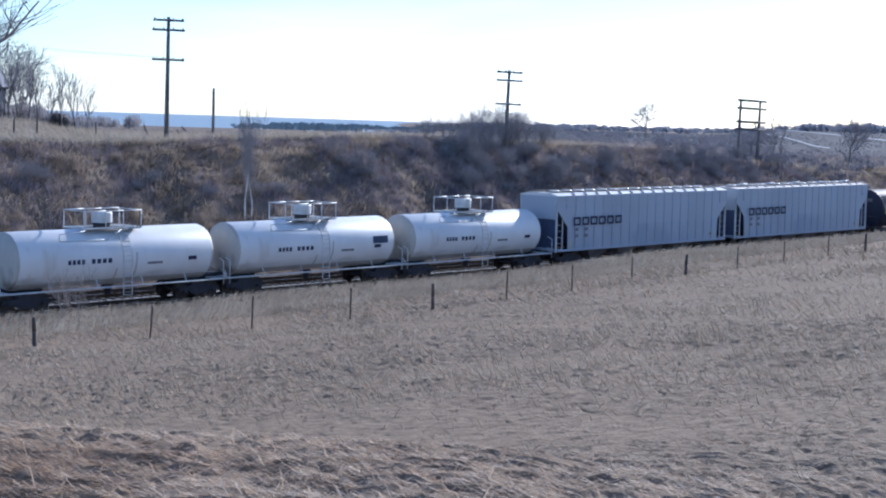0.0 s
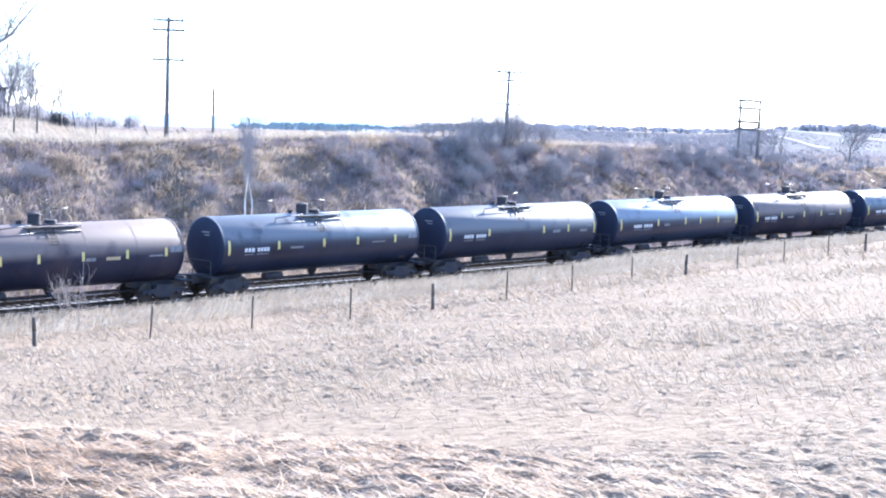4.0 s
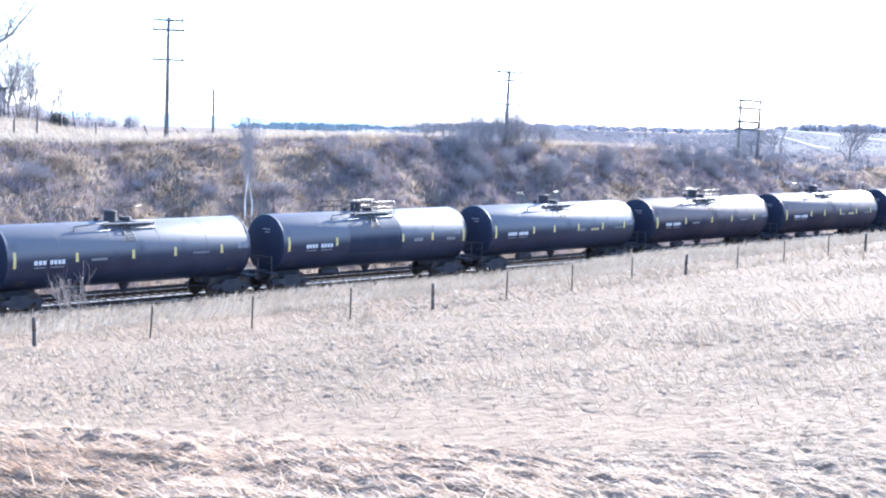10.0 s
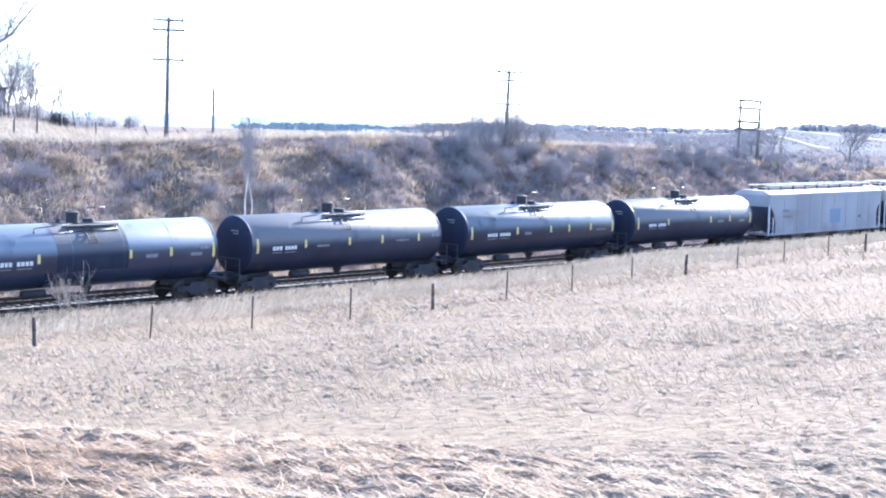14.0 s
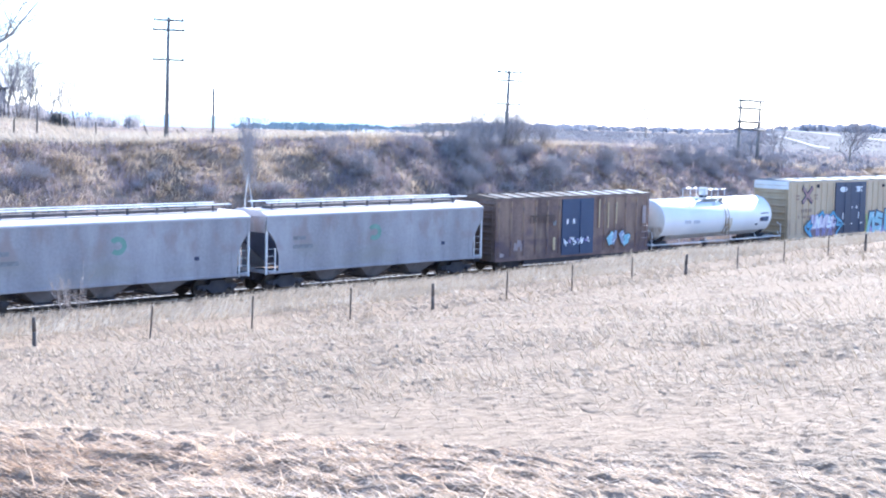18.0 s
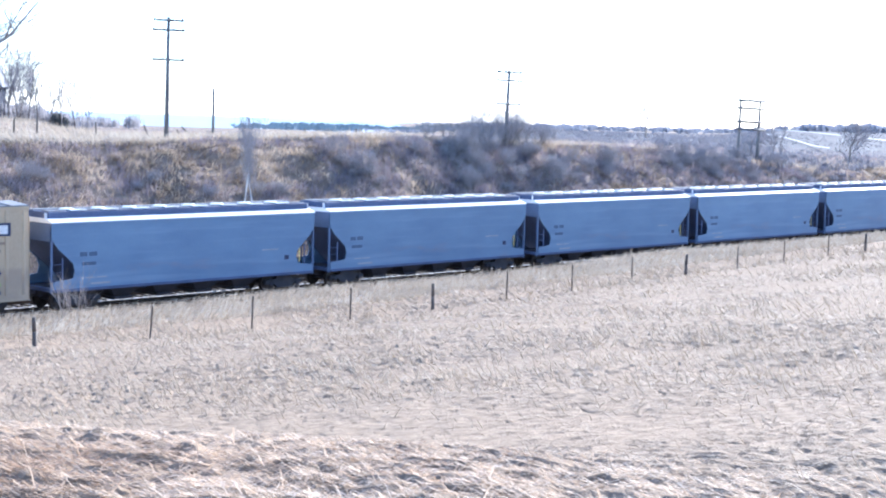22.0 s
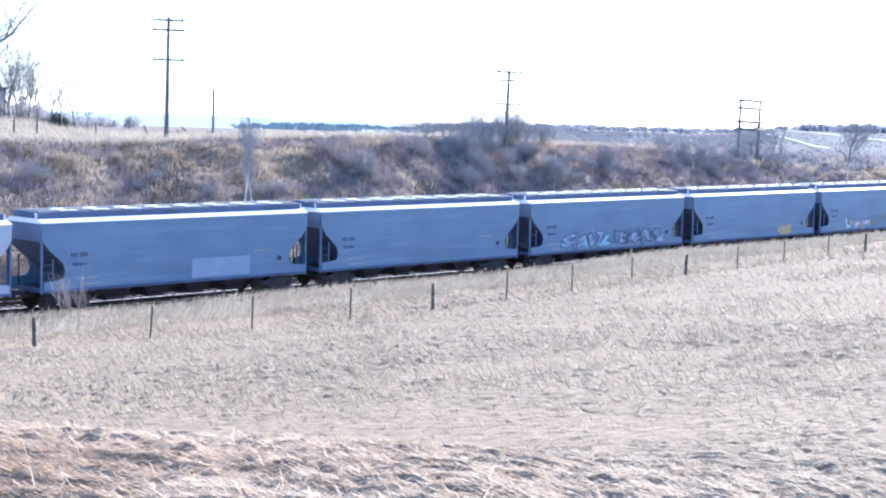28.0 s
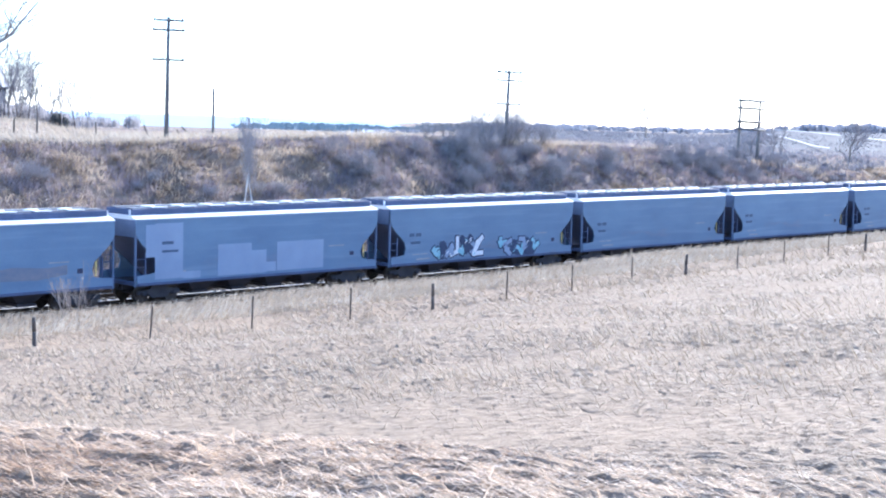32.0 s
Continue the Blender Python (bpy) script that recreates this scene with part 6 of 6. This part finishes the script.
def brushiness(x, y):
    """How far the slope is taken by dark brush instead of grass."""
    d = sum(np.exp(-((x - a) ** 2 + ((y - b) * 1.3) ** 2) / (2 * c * c)) for a, b, c in DARK)
    return d * 2.0 + 0.95 * fbm(x / 3.1, y / 3.1) + 0.2 + 0.06 * ease(84, 92, x) + 0.7 * np.exp(-(((y - 20.6) / 0.35) ** 2)) * (1 - ease(74, 84, x))


nt, per = 12000, 13
tx, ty = g.uniform(40, 165, nt), g.uniform(7.4, 21.5, nt)
tdark = g.random(nt) < np.clip(brushiness(tx, ty), 0.03, 0.95)
tsize = g.uniform(0.35, 1.15, nt)
who = np.repeat(np.arange(nt), per)
spin = g.uniform(0, 2 * math.pi, nt * per)
off = tsize[who] * 0.36 * np.sqrt(g.random(nt * per))
x, y = tx[who] + off * np.cos(spin), ty[who] + off * np.sin(spin)
comb = -math.pi / 2 + 1.6 * fbm(tx / 4, ty / 4, 2)[who]
turn = np.arctan2(np.sin(spin) * 0.9 + np.sin(comb) * 0.9, np.cos(spin) * 0.9 + np.cos(comb) * 0.9)
lean = np.radians(np.clip(np.where(tdark[who], g.normal(28, 14, nt * per), g.normal(50, 22, nt * per)), 2, 85))
for nm, sel, mat, words in (("bank_grass", ~tdark[who], M_BANKGRASS, "tall tangled tussocks of tan grass on the cutting slope"), ("bank_brush", tdark[who], M_BRUSH, "dark leafless brush on the cutting slope")):
    m = int(sel.sum())
    o = blade_field(nm, x[sel], y[sel], (0.24 + 0.36 * tsize[who][sel]) * g.uniform(0.55, 1.35, m), g.uniform(0.02, 0.045, m), lean[sel], turn[sel], mat, z=ground(x[sel], y[sel]) - 0.04, seed=6)
    tagged(o, words, "grass" if mat is M_BANKGRASS else "brush", kind="stuff")
n = 60000
x, y = g.uniform(40, 165, n), g.uniform(7.4, 21.6, n)
k = g.random(n) > np.clip(0.7 * brushiness(x, y), 0, 0.85)
x, y = x[k], y[k]
n = len(x)
o = blade_field("bank_thatch", x, y, g.uniform(0.12, 0.34, n), g.uniform(0.02, 0.05, n), np.radians(np.clip(g.normal(58, 18, n), 5, 86)), -math.pi / 2 + 2.2 * fbm(x / 3, y / 3, 2) + g.normal(0, 0.6, n), M_BANKGRASS, seed=16, bend=False)
tagged(o, "short pale thatch of dead grass over the cutting slope", "grass", kind="stuff")
# field above the cutting: grass, turning to brush where it falls to the hollow
n = 150000
x = g.uniform(45, 215, n)
y = 21.4 + 60 * g.random(n) ** 1.8
brushy = g.random(n) < np.clip(0.02 + ease(84, 104, x) * (0.35 + 0.5 * ease(24, 34, y)) + 0.5 * fbm(x / 12, y / 12) * ease(84, 96, x), 0.015, 0.9)
for nm, sel, mat, words in (("upland_grass", ~brushy, M_UPLAND, "pale standing grass of the field above the cutting"), ("upland_brush", brushy, M_BRUSH, "brown leafless brush above the cutting")):
    m = int(sel.sum())
    o = blade_field(nm, x[sel], y[sel], g.uniform(0.25, 0.75, m), g.uniform(0.03, 0.08, m), np.radians(np.clip(g.normal(45, 18, m), 2, 80)), LEFTWARD + g.normal(0, 0.9, m), mat, seed=8, bend=False)
    tagged(o, words, "grass" if mat is M_UPLAND else "brush", kind="stuff")


# ---- trees and shrubs ----
def grow(seed, height, stems=1, depth=4, spread=0.55, r0=0.14, thin=0.62, first=0.3, up=0.25, kids=(3, 5), least=0.006):
    """A bare tree: the boughs as one shape, the fine twigs as another."""
    rr = random.Random(seed)
    bough, twig = Shape(), Shape()

    def limb(p, way, length, r, level):
        n = 3 if level < 2 else 2
        pts = [p]
        d = way.copy()
        for _ in range(n):
            d = (d + Vector((rr.gauss(0, 0.13), rr.gauss(0, 0.13), rr.gauss(0.02, 0.08) + up * 0.12))).normalized()
            pts.append(pts[-1] + d * (length / n))
        (bough if level == 0 else twig).limb(pts, [max(least, r * (1 - 0.6 * i / n)) for i in range(n + 1)], 7 if level == 0 else (4 if level < 3 else 3))
        if level >= depth:
            return
        for _ in range(rr.randint(*kids) * (2 if level == 0 else 1) - (2 if level == 2 else 0)):
            t = rr.uniform(first if level == 0 else 0.2, 1.0) * n
            i = min(int(t), n - 1)
            q = pts[i].lerp(pts[i + 1], t - i)
            s = Vector((rr.gauss(0, 1), rr.gauss(0, 1), rr.gauss(0.1, 0.4))).normalized()
            w = (d * (1 - spread) + s * spread + Vector((0, 0, up * 0.5))).normalized()
            limb(q, w, length * rr.uniform(0.55, 0.92) * (1.1 - 0.4 * t / n), r * (1 - 0.55 * t / n) * thin * rr.uniform(0.7, 1), level + 1)

    for _ in range(stems):
        a = rr.uniform(0, 6.28)
        o = 0.0 if stems == 1 else rr.uniform(0.05, 0.3)
        w = Vector((math.cos(a) * (0.1 if stems == 1 else 0.45), math.sin(a) * (0.1 if stems == 1 else 0.45), 1)).normalized()
        limb(Vector((o * math.cos(a), o * math.sin(a), -0.2)), w, height * (0.62 if stems == 1 else rr.uniform(0.45, 0.75)), r0 * rr.uniform(0.8, 1.1), 0)
    return bough, twig


def plant(name, label, category, group, shapes, x, y, turn=0.0, size=1.0, mats=None, z=None):
    t = thing(name, label, category, group, at=Matrix.Translation((x, y, spot(x, y) if z is None else z)) @ Matrix.Rotation(turn, 4, "Z") @ Matrix.Scale(size, 4))
    part("trunk", shapes[0], (mats or (M_BARK, M_TWIG))[0], t)
    part("crown", shapes[1], (mats or (M_BARK, M_TWIG))[1], t, "fine leafless twigs")
    return t


def again(src, x, y, turn, size):
    c = copy_thing(src, Matrix())
    c.matrix_basis = Matrix.Translation((x, y, spot(x, y))) @ Matrix.Rotation(turn, 4, "Z") @ Matrix.Scale(size, 4)
    return c


big = plant("bare_tree", "large bare deciduous tree with long spreading boughs", "tree", "", grow(3, 16, depth=3, spread=0.6, r0=0.32, first=0.2, kids=(6, 7), least=0.018), 66.0, 54.0, turn=radians(150), size=1.17)
mid = plant("bare_tree", "bare deciduous tree with a fine hazy crown of twigs", "tree", "bare trees behind the field", grow(5, 11, depth=3, spread=0.62, r0=0.16, first=0.12, kids=(6, 7), least=0.015), 84.0, 77.4, size=1.2)
again(mid, 86.6, 74.6, 2.0, 0.6)
again(mid, 85.4, 75.9, 1.2, 0.8)
again(mid, 83.0, 79.5, 4.0, 0.9)
slim = plant("bare_tree", "slender bare sapling among scrub", "tree", "bare trees behind the field", grow(9, 5.0, depth=3, spread=0.36, r0=0.06, up=0.5, first=0.15, kids=(3, 4), least=0.014), 82.1, 60.3, size=1.2)
for a, b, c, s in ((83.2, 59.6, 1.0, 0.8), (80.4, 61.4, 2.2, 0.75), (79.6, 62.0, 3.4, 0.9), (78.9, 62.4, 0.5, 0.95), (79.9, 64.0, 5.0, 0.7), (81.1, 60.9, 4.0, 0.6), (78.2, 62.9, 2.9, 0.7), (83.9, 59.2, 5.2, 0.6)):
    again(slim, a, b, c, 1.5 * s)
plant("bare_tree", "far bare tree standing alone in the fields", "tree", "", grow(12, 8.0, depth=3, spread=0.72, r0=0.16, first=0.25, kids=(6, 7), least=0.022), 266.0, 129.7)
for a, b, c, s in ((139.4, 24.2, 0.7, 0.75), (140.6, 24.6, 2.7, 0.6), (138.6, 23.4, 4.4, 0.55), (142.1, 24.3, 1.7, 1.0), (142.7, 23.5, 3.3, 1.1), (143.2, 22.8, 5.1, 0.85), (141.2, 23.9, 0.2, 0.8)):
    again(slim, a, b, c, s)
plant("bare_tree", "bare tree in the hollow beyond the cutting", "tree", "", grow(15, 6.2, depth=3, spread=0.55, r0=0.15, first=0.2, kids=(6, 7), least=0.013), 160.0, 24.3)
birch = plant("young_birch", "thin pale birch sapling on the cutting slope", "tree", "young birches", grow(21, 10.6, depth=3, spread=0.22, r0=0.1, thin=0.42, first=0.22, up=0.9, kids=(4, 5), least=0.013), 65.5, 14.0, size=0.62, mats=(M_PALE_BARK, M_TWIG))
again(birch, 65.85, 13.8, 2.4, 0.58)

bush = plant("shrub", "leafless dark many-stemmed shrub", "shrub", "shrubs on the cutting", grow(31, 2.6, stems=9, depth=3, spread=0.5, r0=0.03, kids=(3, 4)), 101.0, 22.8, size=1.15)
bush2 = plant("shrub", "leafless brown shrub with arching stems", "shrub", "shrubs on the cutting", grow(33, 2.0, stems=11, depth=3, spread=0.6, r0=0.025, kids=(3, 4)), 98.0, 23.5)
sr = random.Random(77)
for a, b, s in ((99.5, 21.5, 1.25), (102.5, 23.4, 1.0), (96.6, 22.3, 1.0), (104.0, 22.0, 0.8), (100.2, 24.8, 1.3), (94.5, 21.5, 0.9), (106.0, 23.0, 0.7), (92.5, 21.8, 0.8), (90.6, 22.0, 0.7), (97.4, 21.0, 0.9), (101.6, 22.0, 0.9)):
    again(bush, a, b, sr.uniform(0, 6), s)
for a, b, c in DARK:
    for _ in range(2 if c < 1.3 else 6):
        again(bush if sr.random() < 0.4 else bush2, a + sr.gauss(0, c * 0.6), min(21, max(9, b + sr.gauss(0, c * 0.4))), sr.uniform(0, 6), sr.uniform(0.35, 0.7))
for a, b, s in ((141, 24.5, 0.7), (133, 21.5, 0.9), (137, 20.0, 0.8), (128, 22, 0.7)):
    again(bush2, a, b, sr.uniform(0, 6), s)
plant("shrub", "pale leafless shrub in the grass beside the track", "shrub", "", grow(41, 2.5, stems=10, depth=3, spread=0.36, r0=0.014, up=0.45, kids=(2, 3), least=0.005), 39.3, -6.2, size=0.88, mats=(M_DRYSTEM, M_DRYSTEM))

# evergreen shrub by the upper fence
ev = thing("evergreen_shrub", "low dark round evergreen shrub in the upper field", "shrub", at=Matrix.Translation((82.6, 61.8, spot(82.6, 61.8) - 0.1)) @ Matrix.Scale(0.95, 4))
part("trunk", Shape().tube((0, 0, -0.1), (0, 0, 0.6), 0.08, 0.05, n=7), M_BARK, ev)
er = np.random.default_rng(5)
n = 2600
u = er.normal(size=(n, 3))
u /= np.linalg.norm(u, axis=1)[:, None]
rad = er.uniform(0.45, 1.0, n) ** 0.5 * (1 + 0.25 * np.sin(3 * u[:, 0] + 2 * u[:, 2]))
c = u * rad[:, None] * np.array([0.95, 0.95, 0.62]) + np.array([0, 0, 0.62])
t1, t2 = er.normal(size=(n, 3)) * 0.11, er.normal(size=(n, 3)) * 0.11
crown = new("crown", bulk("crown", np.stack([c, c + t1, c + t2], 1).reshape(-1, 3), np.arange(3 * n).reshape(n, 3), M_CONIFER))
crown.parent = ev

# ---- old fence on the crest ----
crest_fence = thing("old_fence", "row of old leaning wooden fence posts on the crest", "fence")
for a, b, h, t in ((63.1, 34.4, 1.35, 0.02), (62.2, 36.0, 1.2, 0.05), (66.6, 32.2, 1.1, -0.05), (69.7, 30.0, 0.9, -0.45), (73.6, 31.6, 0.5, -0.2), (76.5, 33.6, 0.75, -1.0), (99.9, 46.7, 1.0, -0.35), (96.3, 36.4, 1.1, 0.0),
                   (108.9, 37.9, 1.1, 0.02), (127.4, 39.6, 1.1, 0.0), (136, 37.5, 1.0, 0.0), (143.4, 35.0, 1.1, 0.0), (118, 38.5, 0.9, 0.05)):
    z = spot(a, b)
    part("wooden_post", Shape().tube((a, b, z - 0.2), (a + t * math.sin(HEAD), b - t * math.cos(HEAD), z + h), 0.075, 0.06, n=8), M_POST, crest_fence)
lone = thing("bare_post", "tall thin dark wooden post without arms", "post")
lone_z = spot(79.5, 35.1)
part("post_shaft", Shape().tube((79.5, 35.1, lone_z - 0.2), (79.5, 35.1, 11.87), 0.125, 0.1, n=9), M_POLE, lone)

# ---- barn at the edge of the upper field ----
barn = thing("barn", "blue-grey board barn with a steep gambrel metal roof", "barn", at=Matrix.Translation((74.1, 67.15, spot(74, 67))) @ Matrix.Rotation(HEAD - math.pi / 2 + 0.2, 4, "Z"))
part("wall", Shape().slab([(-4.6, -0.3), (-4.6, 3.2), (-3.5, 5.9), (0, 7.7), (3.5, 5.9), (4.6, 3.2), (4.6, -0.3)], "y", 0, 12), M_BARN, barn)
for s in (-1, 1):
    part("roof_slope", Shape().slab([(s * 3.5, 5.95), (s * 4.95, 2.9), (s * 5.1, 2.95), (s * 3.62, 6.08)], "y", -0.35, 12.35), M_BARNROOF, barn, "steep blue-grey sheet metal roof slope")
    part("roof_slope", Shape().slab([(0, 7.75), (s * 3.55, 5.93), (s * 3.62, 6.08), (0, 7.92)], "y", -0.35, 12.35), M_BARNROOF, barn, "blue-grey sheet metal roof slope")
part("door", Shape().box(-1.5, 1.5, -0.07, -0.01, 0, 2.8), M_BARN, barn)
for k in np.arange(-4.5, 4.6, 0.45):
    part("board_batten", Shape().box(k - 0.03, k + 0.03, -0.035, -0.002, 0, 3.1 + 2.6 * min(1, (1 - abs(k) / 4.6) * 3)), M_BARN, barn)

# ---- distance: roads on the hillside, woods along the skyline ----
def lay_road(name, pts, wide, label):
    p = np.array(pts, float)
    t = np.linspace(0, len(p) - 1, 40)
    xs, ys, zs = (np.interp(t, np.arange(len(p)), p[:, k]) for k in range(3))
    tx, ty = np.gradient(xs), np.gradient(ys)
    q = np.hypot(tx, ty)
    lx, ly = -ty / q * wide / 2, tx / q * wide / 2
    zz = np.maximum(zs, ground(xs, ys)) + 0.6
    fall = 0.09 * wide
    a = np.stack([xs + lx, ys + ly, zz + fall], -1)
    b = np.stack([xs - lx, ys - ly, zz - fall], -1)
    v = np.concatenate([a, b])
    f = [(i, i + 1, 41 + i, 40 + i) for i in range(39)]
    return tagged(new(name, bulk(name, v, f, M_ROAD)), label, "road", kind="structure")


lay_road("road", [(508.6, 253.0, 10.0), (412.2, 180.8, 9.4), (339.5, 126.6, 8.75), (282.5, 85.0, 8.15), (258.3, 66.5, 7.8)], 0.62, "pale sunlit road across the far hillside")
lay_road("road", [(355.9, 157.8, 8.45), (281.6, 106.8, 7.85), (232.2, 72.6, 7.25), (195.0, 46.9, 7.2)], 0.42, "pale sunlit lane running down the far hillside")


def woods(name, n, way0, way1, d0, d1, h0, h1, material, label, each=26, base=None, broad=1.0):
    r = np.random.default_rng(len(name) + n)
    a = np.radians(r.uniform(way0, way1, n))
    d = r.uniform(d0, d1, n)
    cx, cy = EYE.x + d * np.cos(a), EYE.y + d * np.sin(a)
    h = r.uniform(h0, h1, n) * (0.75 + 0.6 * (fbm(a * 60, d / 300, 2) + 0.5))
    cz = ground(cx, cy) if base is None else np.full(n, base)
    m = n * each
    i = np.repeat(np.arange(n), each)
    hh = h[i]
    px_, py_ = cx[i] + r.normal(0, 0.22, m) * hh, cy[i] + r.normal(0, 0.22, m) * hh
    zb = cz[i] + hh * r.uniform(-0.05, 0.6, m)
    s = hh * r.uniform(0.10, 0.24, m) * broad
    fx = r.uniform(0, 3.14, m)
    v = np.stack([np.stack([px_ - np.cos(fx) * s, py_ - np.sin(fx) * s, zb], -1), np.stack([px_ + np.cos(fx) * s, py_ + np.sin(fx) * s, zb], -1),
                  np.stack([px_ + r.normal(0, 0.1, m) * hh, py_ + r.normal(0, 0.1, m) * hh, np.minimum(zb + hh * r.uniform(0.25, 0.5, m), cz[i] + hh)], -1)], 1)
    return tagged(new(name, bulk(name, v.reshape(-1, 3), np.arange(3 * m).reshape(m, 3), material)), label, "woods", kind="stuff")


# low heath over the far plain and the hillside
hd, ha = 185 * (820 / 185) ** np.linspace(0, 1, 60), np.radians(np.linspace(24, 42.5, 60))
HD, HA = np.meshgrid(hd, ha, indexing="ij")
HX, HY = EYE.x + HD * np.cos(HA), EYE.y + HD * np.sin(HA)
hedge = np.minimum(ease(185, 225, HD), ease(42.5, 41, np.degrees(HA)))
HZ = ground(HX, HY) - 0.5 + hedge * (0.75 + 0.2 * fbm(HX / 20, HY / 20, 2))
idx = np.arange(3600).reshape(60, 60)
quads = np.stack([idx[:-1, :-1], idx[1:, :-1], idx[1:, 1:], idx[:-1, 1:]], -1).reshape(-1, 4)
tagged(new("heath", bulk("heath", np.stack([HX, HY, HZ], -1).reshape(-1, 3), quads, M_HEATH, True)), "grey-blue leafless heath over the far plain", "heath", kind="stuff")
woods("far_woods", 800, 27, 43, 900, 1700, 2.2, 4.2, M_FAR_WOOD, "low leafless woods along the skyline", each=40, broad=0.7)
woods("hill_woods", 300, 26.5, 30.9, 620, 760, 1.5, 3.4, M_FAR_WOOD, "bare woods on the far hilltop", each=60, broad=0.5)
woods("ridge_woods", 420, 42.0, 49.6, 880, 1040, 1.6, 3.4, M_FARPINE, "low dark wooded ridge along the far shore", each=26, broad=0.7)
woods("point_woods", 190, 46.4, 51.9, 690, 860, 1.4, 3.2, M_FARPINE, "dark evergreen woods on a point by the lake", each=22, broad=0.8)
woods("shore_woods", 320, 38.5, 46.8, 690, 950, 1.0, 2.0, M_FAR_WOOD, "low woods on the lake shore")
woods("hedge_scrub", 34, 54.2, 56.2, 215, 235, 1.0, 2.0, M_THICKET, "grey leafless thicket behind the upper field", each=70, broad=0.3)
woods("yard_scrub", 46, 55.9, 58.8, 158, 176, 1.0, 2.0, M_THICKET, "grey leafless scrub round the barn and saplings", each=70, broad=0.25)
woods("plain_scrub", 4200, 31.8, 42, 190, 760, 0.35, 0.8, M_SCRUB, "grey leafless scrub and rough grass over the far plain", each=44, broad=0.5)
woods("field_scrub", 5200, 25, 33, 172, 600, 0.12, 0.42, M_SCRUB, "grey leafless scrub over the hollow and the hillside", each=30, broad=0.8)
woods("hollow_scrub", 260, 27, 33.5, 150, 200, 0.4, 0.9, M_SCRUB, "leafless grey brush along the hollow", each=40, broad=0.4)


# ---- motion of the train ----
def run(t):
    """Metres run since 23 s; the train slows a little all the while."""
    u = t / 16 - 1
    return sum(c * (u ** k - 0.4375 ** k) for k, c in ((1, 336.146), (2, -3.1928), (3, 1.3532), (4, -0.6868), (5, -1.6725)))


def motions():
    times = [0, 1, 2, 3, 4] + [2 * k for k in range(3, 17)]
    for car, at in TRAIN:
        walk(car, [(t, along(at - run(t))) for t in times])


motions()
